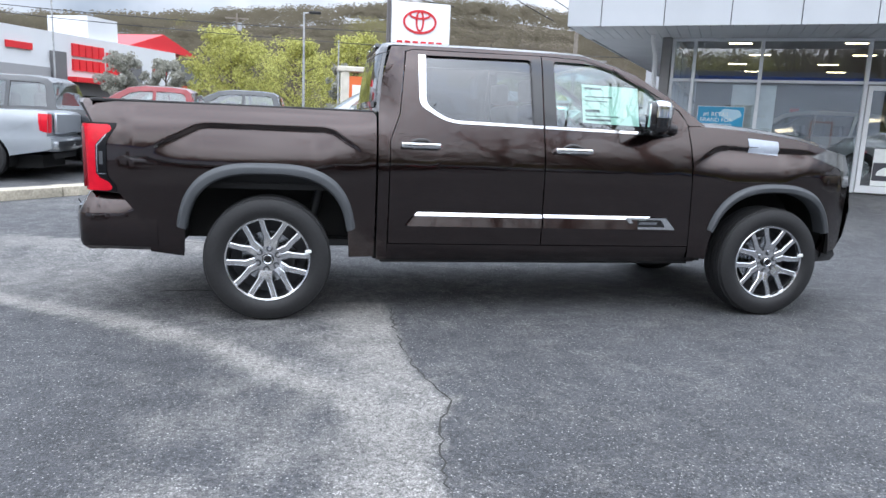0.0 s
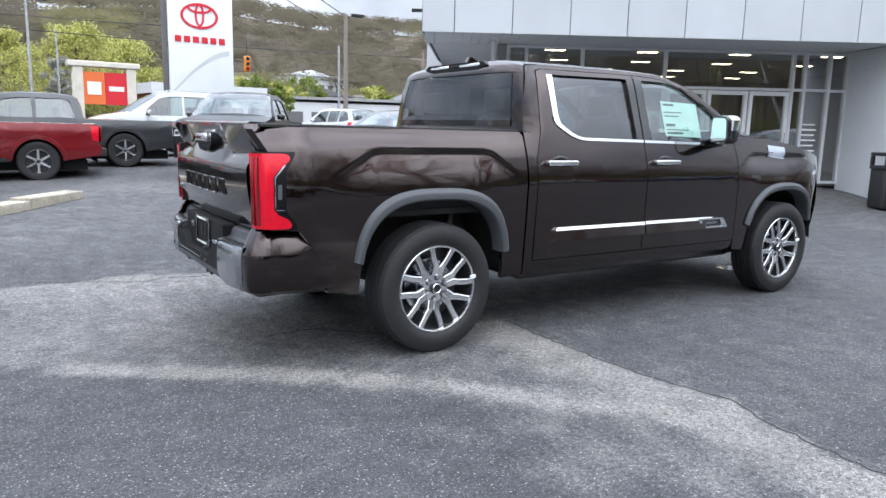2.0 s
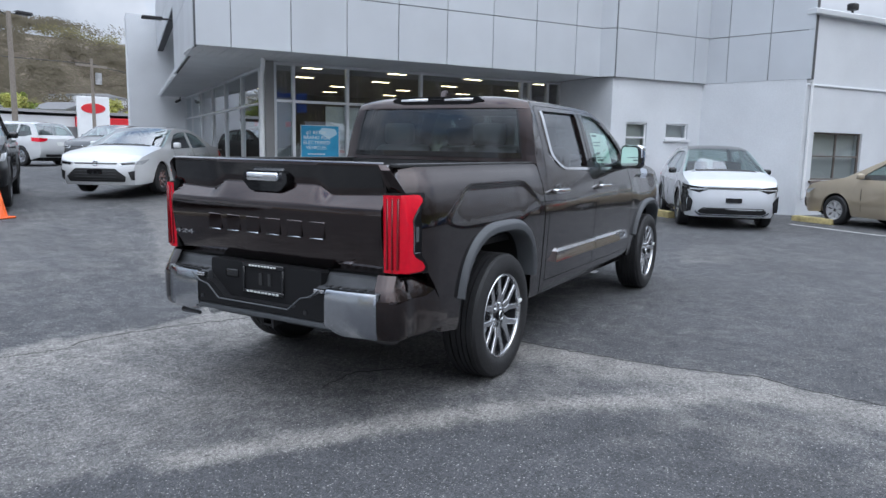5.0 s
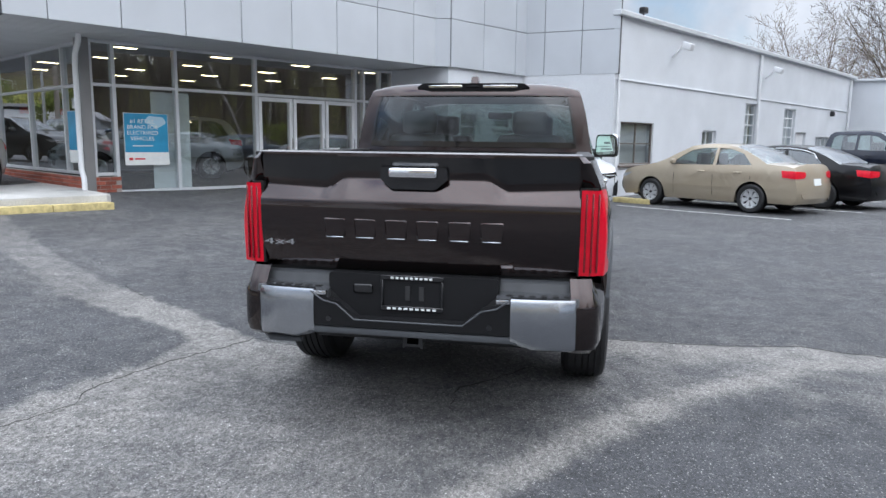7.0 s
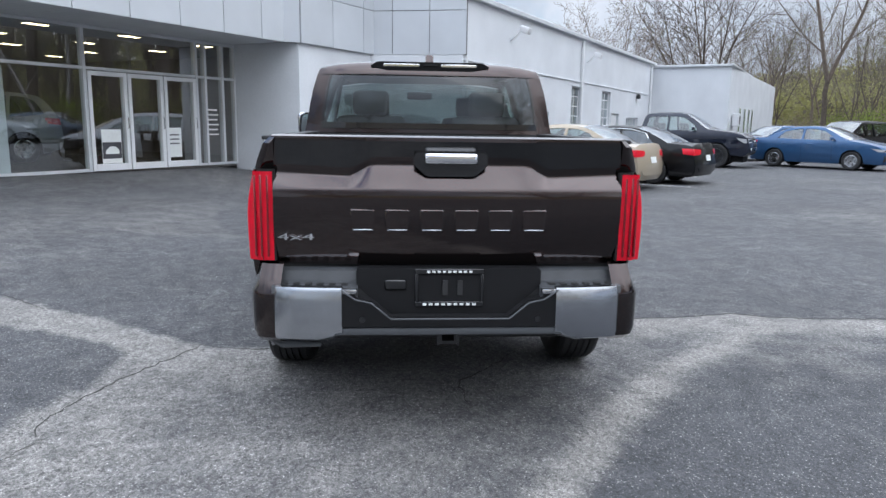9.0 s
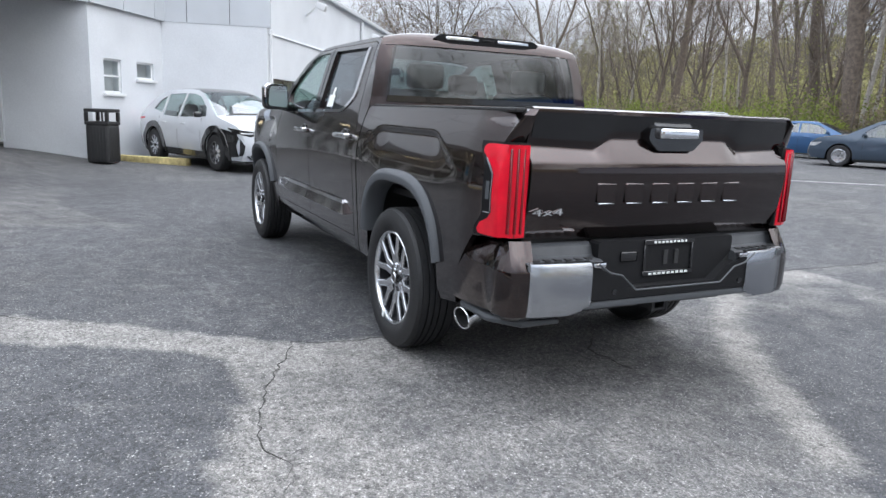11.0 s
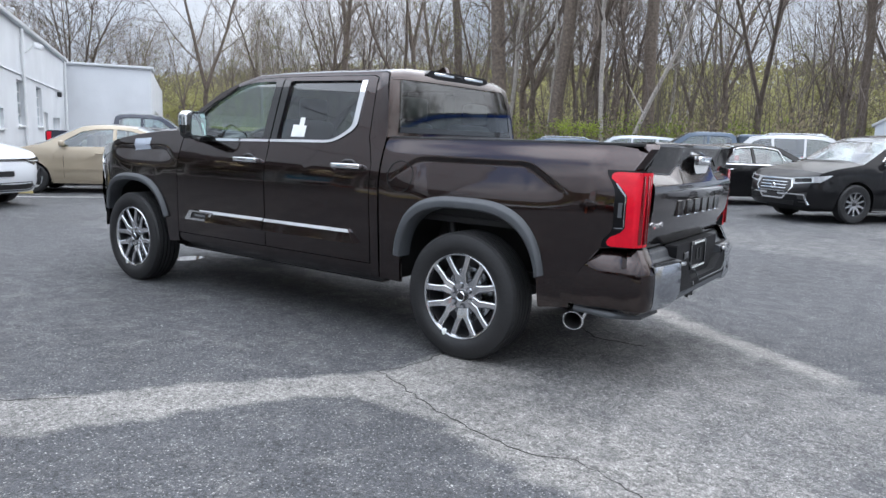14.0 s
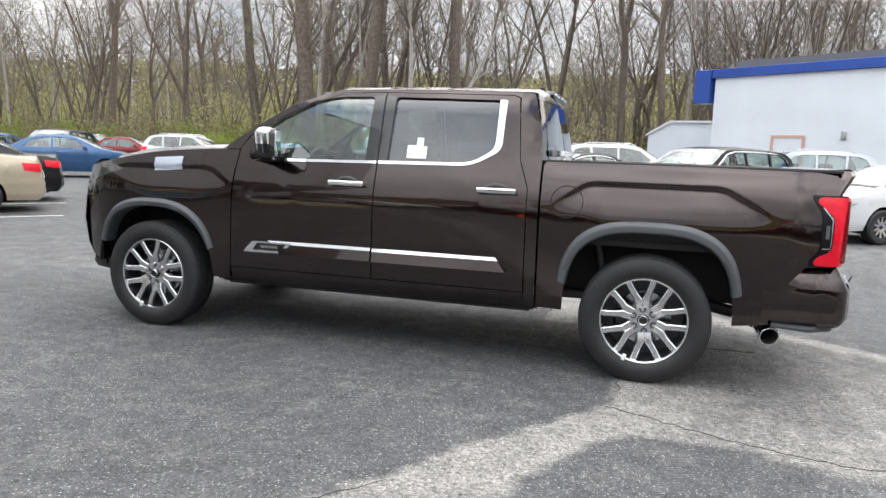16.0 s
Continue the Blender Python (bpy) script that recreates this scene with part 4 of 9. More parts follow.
def truck():
    T = empty("pickup_truck")
    tagged(T, "dark brown metallic crew cab pickup truck parked on the asphalt", "pickup truck")
    AX, AZ, AR = (0.0, 3.70), 0.42, 0.505

    def arch(ax, r=AR, seg=26, a0=179, a1=1):
        return [curve(ax, r - AR, radians(a0 + (a1 - a0) * i / seg)) for i in range(seg + 1)]

    def curve(ax, off, a):
        """A place on the wheel arch: squared off, more so at the back."""
        ca, sa = math.cos(a), math.sin(a)
        if ax > 1:
            p = 2 / 2.5
            return (ax + (0.508 + off) * math.copysign(abs(ca) ** p, ca), AZ + (0.525 + off) * math.copysign(abs(sa) ** p, sa))
        p = 2 / 2.9
        return (ax + (0.528 + off) * math.copysign(abs(ca) ** p, ca), AZ + (0.556 + off) * math.copysign(abs(sa) ** p, sa))

    for s in (-1, 1):
        # bed side, cut for the arch and the tail lamp
        low = [(-0.53, 0.425)] + arch(0.0, a0=177, a1=3) + [(0.53, 0.425), (0.70, 0.43)]
        rear = [(0.70, 1.375), (0.68, 1.398), (-0.2, 1.400), (-0.95, 1.395), (-1.05, 1.405), (-1.085, 1.39), (-1.075, 1.275), (-1.05, 1.26), (-1.05, 0.84), (-0.905, 0.826), (-0.82, 0.72), (-0.735, 0.60), (-0.733, 0.455)]
        part("bed_side", shell(low + rear, [], truck_width, s, 0.018, fine=0.009), BROWN, T)
        # cab: rear pillar, doors, fender
        rd_win = rounded([(1.015, 1.80), (1.02, 1.475), (1.19, 1.372), (1.80, 1.362), (1.79, 1.812)], [0.03, 0.05, 0.12, 0.01, 0.03])
        part("cab_pillar", shell([(0.715, 0.43), (0.715, 1.40), (0.735, 1.62), (0.80, 1.845), (0.90, 1.862), (1.9, 1.868), (2.20, 1.862), (2.42, 1.80), (2.40, 1.776), (2.18, 1.838), (1.9, 1.846), (0.95, 1.838), (0.895, 1.82), (0.875, 1.60), (0.855, 1.40), (0.79, 1.22), (0.785, 0.53), (0.79, 0.43)], [], truck_width, s), BROWN, T)
        rd = [(0.795, 0.525), (0.795, 1.215), (0.862, 1.40), (0.882, 1.60), (0.905, 1.815), (0.95, 1.832), (1.865, 1.842), (1.865, 1.362), (1.882, 0.525)]
        rear_door = part("rear_door", shell(rd, [rd_win], truck_width, s), BROWN, T)
        fd_win = rounded([(1.955, 1.812), (1.965, 1.362), (2.83, 1.352), (2.86, 1.50), (2.55, 1.715), (2.28, 1.808)], [0.03, 0.01, 0.05, 0.03, 0.2, 0.12])
        fd = [(1.89, 0.525), (1.873, 1.362), (1.873, 1.842), (2.18, 1.832), (2.40, 1.770), (2.66, 1.640), (2.90, 1.50), (2.965, 1.42), (2.985, 1.25), (3.02, 0.70), (3.03, 0.525)]
        front_door = part("front_door", shell(fd, [fd_win], truck_width, s), BROWN, T)
        part("a_pillar", shell([(2.42, 1.80), (2.60, 1.735), (2.85, 1.590), (3.11, 1.408), (2.978, 1.405), (2.91, 1.507), (2.67, 1.648), (2.41, 1.778)], [], truck_width, s), BROWN, T)
        fen = [(2.995, 1.25), (2.975, 1.398), (3.10, 1.404), (3.3, 1.395), (3.5, 1.380), (3.7, 1.358), (3.9, 1.328), (4.10, 1.285), (4.13, 1.268), (3.99, 1.215), (4.26, 1.125), (4.315, 0.985), (4.25, 0.98), (4.24, 0.62)] + arch(3.70)[::-1] + [(3.185, 0.425), (3.04, 0.44), (3.035, 0.525), (3.027, 0.70)]
        part("front_fender", shell(fen, [], truck_width, s, 0.018, fine=0.009), BROWN, T)
        part("rocker_panel", shell([(0.72, 0.395), (0.72, 0.425), (0.79, 0.425), (0.79, 0.518), (3.03, 0.518), (3.03, 0.436), (3.15, 0.43), (3.13, 0.395)], [], lambda x, z: truck_width(x, z) - 0.006 - 0.05 * smooth(0.47, 0.38, z), s, depth=0.10), BROWN, T)
        part("sill_bar", box((0.75, s * 0.80 - 0.05, 0.375), (3.1, s * 0.80 + 0.05, 0.405), 0.01), PLASTIC, T)
        # glass, kept a little inside the frames
        part("rear_window", shell(rounded([(1.0, 1.815), (1.0, 1.46), (1.18, 1.355), (1.82, 1.345), (1.81, 1.83)], 0.02), [], lambda x, z: truck_width(x, z) - 0.022, s, depth=0), PRIVACY, rear_door)
        part("front_window", shell(rounded([(1.94, 1.83), (1.95, 1.345), (2.85, 1.335), (2.885, 1.51), (2.56, 1.735), (2.28, 1.825)], 0.02), [], lambda x, z: truck_width(x, z) - 0.022, s, depth=0), SIDE_GLASS, front_door)
        part("pillar_cover", shell([(1.80, 1.362), (1.79, 1.815), (1.862, 1.82), (1.862, 1.362)], [], lambda x, z: truck_width(x, z) + 0.003, s, depth=0.01), GLOSS_BLACK, rear_door)
        part("pillar_cover", shell([(1.876, 1.362), (1.876, 1.82), (1.952, 1.815), (1.962, 1.362)], [], lambda x, z: truck_width(x, z) + 0.003, s, depth=0.01), GLOSS_BLACK, front_door)
        # bright trim round the glass
        trim = rounded([(0.985, 1.80), (0.99, 1.462), (1.18, 1.350), (1.862, 1.340), (1.862, 1.360), (1.19, 1.370), (1.035, 1.468), (1.035, 1.80)], [0.0, 0.05, 0.12, 0, 0, 0.11, 0.05, 0.0])
        part("window_trim", shell(trim, [], lambda x, z: truck_width(x, z) + 0.009, s, depth=0.012), CHROME, rear_door, "chrome window trim")
        part("window_trim", shell([(1.876, 1.339), (2.84, 1.326), (2.84, 1.345), (1.876, 1.359)], [], lambda x, z: truck_width(x, z) + 0.009, s, depth=0.012), CHROME, front_door, "chrome window trim")
        # side strips
        for d, x0, x1 in ((rear_door, 0.93, 1.872), (front_door, 1.885, 2.60)):
            part("side_moulding", shell([(x0 - (0.0 if d is front_door else 0.02), 0.652), (x0 + (0.0 if d is front_door else 0.05), 0.735), (x1, 0.732), (x1, 0.650)], [], lambda x, z: truck_width(x, z) + 0.014 + 0.30 * (0.735 - z), s, depth=0.05, fine=0.02), BROWN, d)
            part("bright_strip", shell([(x0 + (0.0 if d is front_door else 0.035), 0.724), (x0 + (0.0 if d is front_door else 0.055), 0.746), (x1 + 0.1 * (d is front_door), 0.743), (x1 + 0.06 * (d is front_door), 0.721)], [], lambda x, z: truck_width(x, z) + 0.028 - 0.5 * (z - 0.716), s, depth=0.02, fine=0.008), CHROME, d, "chrome strip")
        badge = rounded([(2.50, 0.735), (2.57, 0.652), (2.90, 0.650), (2.82, 0.735)], 0.015)
        plate = part("trim_badge", shell(badge, [rounded([(2.545, 0.722), (2.59, 0.668), (2.82, 0.668), (2.78, 0.722)], 0.01)], lambda x, z: truck_width(x, z) + 0.026, s, depth=0.02), CHROME, front_door, "chrome badge surround")
        part("badge_field", shell(rounded([(2.54, 0.726), (2.585, 0.664), (2.825, 0.664), (2.785, 0.726)], 0.01), [], lambda x, z: truck_width(x, z) + 0.018, s, depth=0.01), GLOSS_BLACK, plate)
        part("badge_bar", shell([(2.61, 0.686), (2.62, 0.704), (2.76, 0.704), (2.75, 0.686)], [], lambda x, z: truck_width(x, z) + 0.021, s, depth=0.005), SATIN, plate)
        # handles in their cups
        for d, x in ((rear_door, 0.995), (front_door, 2.075)):
            y = s * truck_width(x, 1.19)
            cup = bmesh.new()
            bmesh.ops.create_uvsphere(cup, u_segments=20, v_segments=10, radius=1.0, matrix=Matrix.Translation((x + 0.005, y - s * 0.002, 1.195)) @ Matrix.Diagonal((0.085, 0.008, 0.048, 1)))
            part("handle_cup", cup, GLOSS_BLACK, d)
            bar = bmesh.new()
            add_box(bar, (x - 0.135, min(y, y + s * 0.05), 1.176), (x + 0.135, max(y, y + s * 0.05), 1.212), 0.012, seg=3)
            part("door_handle", bar, CHROME, d, "chrome handle")
        # fender flares over the arches
        for ax, fore, aft in ((0.0, 0.62, 0.56), (3.70, 0.50, 0.62)):
            rows = []
            n = 44
            for i in range(n + 1):
                low_end = 161 if ax > 1 else 168
                a = radians(low_end - (2 * low_end - 180) * i / n)
                thin = (0.92 if ax > 1 else 1.05) - 0.30 * abs(math.cos(a)) ** 3
                ring = []
                for r, k in ((AR - 0.006, -0.10), (AR - 0.006, 0.016), (AR + 0.004, 0.030), (AR + 0.036 * thin, 0.036), (AR + 0.046 * thin, 0.031), (AR + 0.066 * thin, 0.004), (AR + 0.064 * thin, -0.03)):
                    x, z = curve(ax, r - AR, a)
                    yy = truck_width(min(max(x, -1.1), 4.15), max(z, 0.5))
                    if ax > 1 and x > 4.0:
                        yy = truck_width(4.0, z) - 0.05 * smooth(4.0, 4.3, x)
                    ring.append((x, s * (yy + k), z))
                rows.append(ring)
            part("fender_flare", grid_mesh(rows), GREY_PLASTIC, T, "matt grey wheel arch flare")
            # liner behind the wheel
            rows = []
            for i in range(29):
                a = radians(177 - 174 * i / 28)
                x, z = curve(ax, 0.03, a)
                rows.append([(x, s * 0.93, z), (x, s * 0.48, z)])
            part("wheel_liner", grid_mesh(rows), UNDER, T)
            part("liner_wall", prism([curve(ax, 0.04, radians(177 - 8.7 * i)) for i in range(21)], s * 0.47, s * 0.485), UNDER, T)
        # mud guard and step frame bits seen in the rear arch
        part("shock_absorber", tube((0.22, s * 0.62, 0.36), (0.34, s * 0.60, 0.86), 0.035), STEEL_DARK, T)
        # wheels
        for ax in AX:
            wheel(T, ax, s)
        # mirrors
        mirror = empty("mirror")
        mirror.parent = T
        def mirror_rows(z0, z1, grow):
            """Rounded rings up the mirror's head, narrower towards its top and outer end."""
            rows = []
            for i in range(9):
                f = i / 8
                z = z0 + (z1 - z0) * f
                g = (z - 1.345) / 0.215
                round_in = 1 - 0.35 * max(0.0, abs(g - 0.5) * 2 - 0.55) ** 2 / 0.2
                ring = []
                for k in range(24):
                    a = 2 * math.pi * k / 24
                    c, q = math.cos(a), math.sin(a)
                    cx, cy = math.copysign(abs(c) ** 0.55, c), math.copysign(abs(q) ** 0.5, q)
                    fore = 0.085 * round_in if cx > 0 else 0.055
                    ring.append((2.668 + cx * (fore + grow) + 0.012 * g - 0.03 * cy * (cx > 0), s * (1.088 + cy * (0.107 * min(1.0, round_in + 0.12) + grow)), z))
                rows.append(ring)
            return rows
        for name, z0, z1, grow, mat, words in (("mirror_shell", 1.342, 1.455, -0.002, GLOSS_BLACK, ""), ("mirror_cap", 1.448, 1.562, 0.0, CHROME, "chrome mirror cap")):
            bm = grid_mesh(mirror_rows(z0, z1, grow), close_u=True)
            for end in (list(bm.verts)[:24], list(bm.verts)[-24:]):
                bm.faces.new(end)
            part(name, bm, mat, mirror, words, smooth=50)
        part("mirror_bezel", prism(rounded([(s * 0.978, 1.348), (s * 0.988, 1.560), (s * 1.180, 1.556), (s * 1.200, 1.362)], 0.04), 2.597, 2.63, "x"), GLOSS_BLACK, mirror)
        part("mirror_glass", prism(rounded([(s * 0.992, 1.362), (s * 1.000, 1.546), (s * 1.170, 1.542), (s * 1.186, 1.374)], 0.034), 2.593, 2.5968, "x"), material("mirror_silver", (0.8, 0.84, 0.84), 0.02, 1.0), mirror, "mirror glass")
        mirror.matrix_world = Matrix.Translation((2.72, s * 1.0, 0)) @ Matrix.Rotation(radians(s * 18), 4, "Z") @ Matrix.Translation((-2.72, -s * 1.0, 0))
        part("mirror_arm", sweep(bmesh.new(), [(2.80, s * 0.86, 1.37), (2.76, s * 0.94, 1.38), (2.71, s * 1.02, 1.39)], [0.05, 0.045, 0.05], 10), GLOSS_BLACK, mirror)
        # tail lamps wrap the corner, open towards the front round a black insert
        tips = [(0.842, -0.972), (0.848, -0.952), (0.866, -0.945), (0.895, -0.965), (0.920, -1.018), (0.95, -1.042), (1.12, -1.042), (1.15, -1.022), (1.185, -0.985), (1.215, -0.948), (1.232, -0.945), (1.246, -0.955), (1.252, -0.975)]
        zs = sorted([z for z, _ in tips] + [0.842 + 0.41 * i / 24 for i in range(1, 24)])
        rows = []
        for z in zs:
            tip = line(z, tips)
            lean = 0.03 * (z - 1.05)
            path = [(-1.128 - lean, 0.808), (-1.128 - lean, 0.850), (-1.118 - lean, 0.882), (-1.100 - lean, 0.900), (-1.088, truck_width(-1.088, z) + 0.003)]
            path += [(x, truck_width(x, z) + 0.007) for x in (-1.08 + (tip + 1.08) * f for f in (0.0, 0.25, 0.5, 0.75, 1.0))]
            path.append((tip, truck_width(tip, z) - 0.012))
            rows.append([(x, s * y, z) for x, y in path])
        lamp = part("tail_lamp", grid_mesh(rows), RED_LENS, T, "red wraparound tail lamp")
        rows = [[(x, s * (truck_width(x, z) + 0.0045), z) for x in (-1.060 + (line(z, [(0.835, -0.918), (0.875, -0.920), (0.92, -0.965), (0.945, -0.975), (1.14, -0.975), (1.175, -0.960), (1.24, -0.918), (1.262, -0.916)]) + 1.060) * f for f in (0, 0.33, 0.66, 1))] for z in (0.835, 0.86, 0.88, 0.905, 0.93, 0.96, 1.0, 1.05, 1.10, 1.13, 1.15, 1.17, 1.205, 1.24, 1.262)]
        part("lamp_insert", grid_mesh(rows), LAMP_BLACK, lamp, "black lamp insert")
        on_side = lambda x, z: truck_width(x, z) + 0.0062
        part("side_marker", shell([(-1.020, 1.005), (-1.020, 1.085), (-0.998, 1.085), (-0.998, 1.005)], [], on_side, s, depth=0.004), GREY_PLASTIC, lamp, "grey marker window")
        part("lamp_bezel", shell([(-1.036, 0.955), (-1.030, 0.955), (-1.030, 1.118), (-0.985, 1.172), (-0.972, 1.190), (-0.978, 1.194), (-1.036, 1.124)], [], on_side, s, depth=0.004), SATIN, lamp, "thin bright lamp bezel")
        part("lamp_bezel", shell([(-1.030, 0.943), (-0.984, 0.943), (-0.984, 0.948), (-1.030, 0.950)], [], on_side, s, depth=0.004), SATIN, lamp, "thin bright lamp bezel")
        for k, y in enumerate((0.832, 0.862, 0.890)):
            x = -1.1345 if k < 2 else -1.1225
            part("lamp_rib", box((x, s * y - 0.0045, 0.86), (x + 0.02, s * y + 0.0045, 1.235), 0.002), DEEP_RED, lamp, "dark red lamp rib")
        part("lamp_back", prism([(-1.12, 0.80), (-1.12, 0.86), (-1.06, 0.89), (-0.93, 0.90), (-0.93, 0.80)], 0.84, 1.26, "z", m=Matrix.Diagonal((1, s, 1, 1))), UNDER, lamp)
        # rear bumper corner: an upright dark block under a bright sloping shoulder
        plan = [(x, truck_width(x, 0.62) + 0.003) for x in (-0.73, -0.80, -0.87, -0.94, -1.01, -1.06)] + [(-1.11, 0.928), (-1.15, 0.920), (-1.185, 0.906), (-1.208, 0.885), (-1.224, 0.850), (-1.232, 0.80), (-1.232, 0.78)]
        rows = []
        for z, inset in ((0.46, 0.05), (0.485, 0.014), (0.52, 0.002), (0.60, 0.0), (0.67, 0.0), (0.733, 0.002)):
            rows.append([(x + inset * smooth(-1.0, -1.15, x), s * (y - inset * (1 - 0.9 * smooth(-1.15, -1.216, x))), min(z, 0.733 - 0.042 * smooth(-0.80, -0.95, x))) for x, y in plan])
        for f in (0.04, 0.5, 0.94, 1.0):
            row = []
            for x, y in plan:
                low = 0.735 - 0.042 * smooth(-0.80, -0.95, x)
                rise = (line(-x, [(0.79, 0.004), (0.925, 0.098)]) + 0.735 - low) * f
                pull = 0.46 * rise + 0.01 * (f > 0.95)
                row.append((x + pull * 1.1 * smooth(-1.05, -1.19, x), s * (y - pull * (1 - 0.8 * smooth(-1.16, -1.216, x))), low + rise))
            rows.append(row)
        part("bumper_corner", grid_mesh(rows), BROWN, T, smooth=28)
        # moulded step between the gate and the bright end
        prof = [(-1.262, 0.700), (-1.256, 0.730), (-1.235, 0.738), (-1.195, 0.742), (-1.180, 0.752), (-1.168, 0.790), (-1.150, 0.803), (-1.02, 0.812)]
        rows = [[(x + 0.030 * max(0.0, (y - 0.45) / 0.35) ** 2, s * y, z) for x, z in prof] for y in (0.43, 0.44, 0.52, 0.60, 0.68, 0.75, 0.80, 0.815)]
        part("step_end", prism(prof + [(-1.02, 0.60), (-1.262, 0.60)], min(s * 0.424, s * 0.436), max(s * 0.424, s * 0.436)), STEP_GREY, T, smooth=25)
        part("step_surface", grid_mesh(rows), STEP_GREY, T, "ribbed grey bumper step", smooth=35)
        for k in range(6):
            y = 0.47 + 0.055 * k
            part("step_rib", box((-1.238 + 0.03 * ((y - 0.45) / 0.35) ** 2, min(s * y, s * (y + 0.03)), 0.739), (-1.205 + 0.03 * ((y - 0.45) / 0.35) ** 2, max(s * y, s * (y + 0.03)), 0.7445)), PLASTIC, T)
        # body corner above the lamp
        rows = []
        for z in (1.262, 1.30, 1.34, 1.38, 1.400, 1.408):
            pull = truck_width(-1.05, z) - truck_width(-1.05, 1.262) - 0.02 * smooth(1.38, 1.41, z)
            rows.append([(x + 0.02 * smooth(1.385, 1.41, z) + (0.042 - 0.080 * (z - 1.262) / 0.14) * smooth(-1.03, -1.10, x), s * (y + pull * min(1.0, (y - 0.79) / 0.08)), z) for x, y in ((-1.10, 0.80), (-1.128, 0.808), (-1.130, 0.845), (-1.120, 0.878), (-1.100, 0.897), (-1.078, truck_width(-1.078, 1.262)), (-1.05, truck_width(-1.05, 1.262)))])
        part("bed_corner", grid_mesh(rows), BROWN, T)
        rows = []
        for z, k in ((0.470, 0.05), (0.488, 0.012), (0.52, 0.0), (0.66, 0.0), (0.715, 0.004), (0.732, 0.012), (0.737, 0.040)):
            rows.append([(x + k, s * y, z + (0.03 if (y < 0.6 and z < 0.56) else 0.0)) for x, y in ((-1.228, 0.806), (-1.244, 0.792), (-1.262, 0.70), (-1.274, 0.60), (-1.28, 0.495))])
        part("bumper_bright_end", grid_mesh(rows), SATIN, T, "satin chrome bumper end")
        part("step_nosing", box((-1.288, min(s * 0.425, s * 0.492), 0.708), (-1.255, max(s * 0.425, s * 0.492), 0.732), 0.008, seg=2), CHROME, T)
        part("sensor", tube((-1.283, s * 0.40, 0.60), (-1.276, s * 0.40, 0.60), 0.014, seg=16), GLOSS_BLACK, T)
        sens = tube((-1.06, s * (truck_width(-1.06, 0.62) + 0.0055), 0.60), (-1.06, s * 0.90, 0.60), 0.013, seg=16)
        part("sensor", sens, STEEL_DARK, T)
        if s > 0:
            part("valance_lip", sweep(bmesh.new(), [(-0.80, s * 0.90, 0.455), (-1.02, s * 0.88, 0.44), (-1.15, s * 0.78, 0.435), (-1.18, s * 0.60, 0.44)], [0.02, 0.022, 0.02, 0.012], 8), GREY_PLASTIC, T)
        # head lamp
        part("head_lamp", shell(rounded([(3.98, 1.218), (4.14, 1.274), (4.34, 1.236), (4.41, 1.00), (4.315, 0.985), (4.265, 1.13)], 0.012), [], lambda x, z: truck_width(x, z) + 0.003, s, depth=0.05), HEAD_LENS, T, "clear head lamp lens")
        # front bumper side
        part("front_bumper_end", shell([(4.16, 0.50), (4.21, 0.62), (4.25, 0.98), (4.42, 0.98), (4.46, 0.80), (4.45, 0.62), (4.38, 0.50), (4.24, 0.47)], [], lambda x, z: truck_width(x, z) - 0.004, s, depth=0.04), BROWN, T)
        part("front_lip", shell([(4.10, 0.40), (4.14, 0.50), (4.38, 0.495), (4.43, 0.44), (4.38, 0.40)], [], lambda x, z: truck_width(x, z) - 0.02, s, depth=0.06), PLASTIC, T)
    # tailgate: spoiler lip, shadowed step, ridge that lifts in the middle, flat lower face
    rows = []
    ny = 56
    for j in range(ny + 1):
        y = -0.805 + 1.61 * j / ny
        a = abs(y)
        ridge = 1.262 + line(a, [(0.0, 0.026), (0.365, 0.026), (0.455, -0.026), (0.805, -0.012)])
        bow = -0.030 * (1 - (a / 0.8) ** 2)
        prof = [(-1.02, 1.395), (-1.06, 1.415), (-1.165, 1.420), (-1.182, 1.412), (-1.184, 1.395), (-1.150, ridge + 0.036), (-1.137, ridge + 0.006), (-1.137, ridge - 0.002), (-1.141, ridge - 0.010), (-1.186, 1.186), (-1.192, 1.172), (-1.194, 1.13), (-1.190, 1.05), (-1.177, 0.96), (-1.148, 0.865), (-1.125, 0.822)]
        rows.append([(x + bow, y, z) for x, z in prof])
    gate = part("tailgate", grid_mesh(rows), BROWN, T, smooth=28)
    # gloss black sheet laid over the down-facing step, added to make it read dark
    part("gate_step_dark_sheet", grid_mesh([[(x - 0.004, y * 0.985, z) for x, y, z in row[4:6]] for row in rows]), GLOSS_BLACK, gate, "gloss black sheet added to darken the step under the spoiler")
    part("gate_seam", box((-1.12, -0.80, 0.80), (-1.08, 0.80, 0.83)), UNDER, T)
    part("handle_recess", prism(rounded([(-0.165, 1.345), (0.165, 1.345), (0.170, 1.29), (0.11, 1.238), (-0.11, 1.238), (-0.170, 1.29)], 0.015), -1.206, -1.15, "x"), GLOSS_BLACK, gate)
    part("gate_handle", box((-1.236, -0.122, 1.294), (-1.19, 0.122, 1.346), 0.018, seg=3), CHROME, gate, "chrome tailgate handle")
    for i in range(6):
        y = 0.40 - i * 0.158
        block = rounded([(y + 0.060, 1.090), (y + 0.052, 0.992), (y - 0.052, 0.992), (y - 0.060, 1.090)], 0.010)
        bm = bmesh.new()
        base = -1.217 + 0.030 * (y / 0.8) ** 2
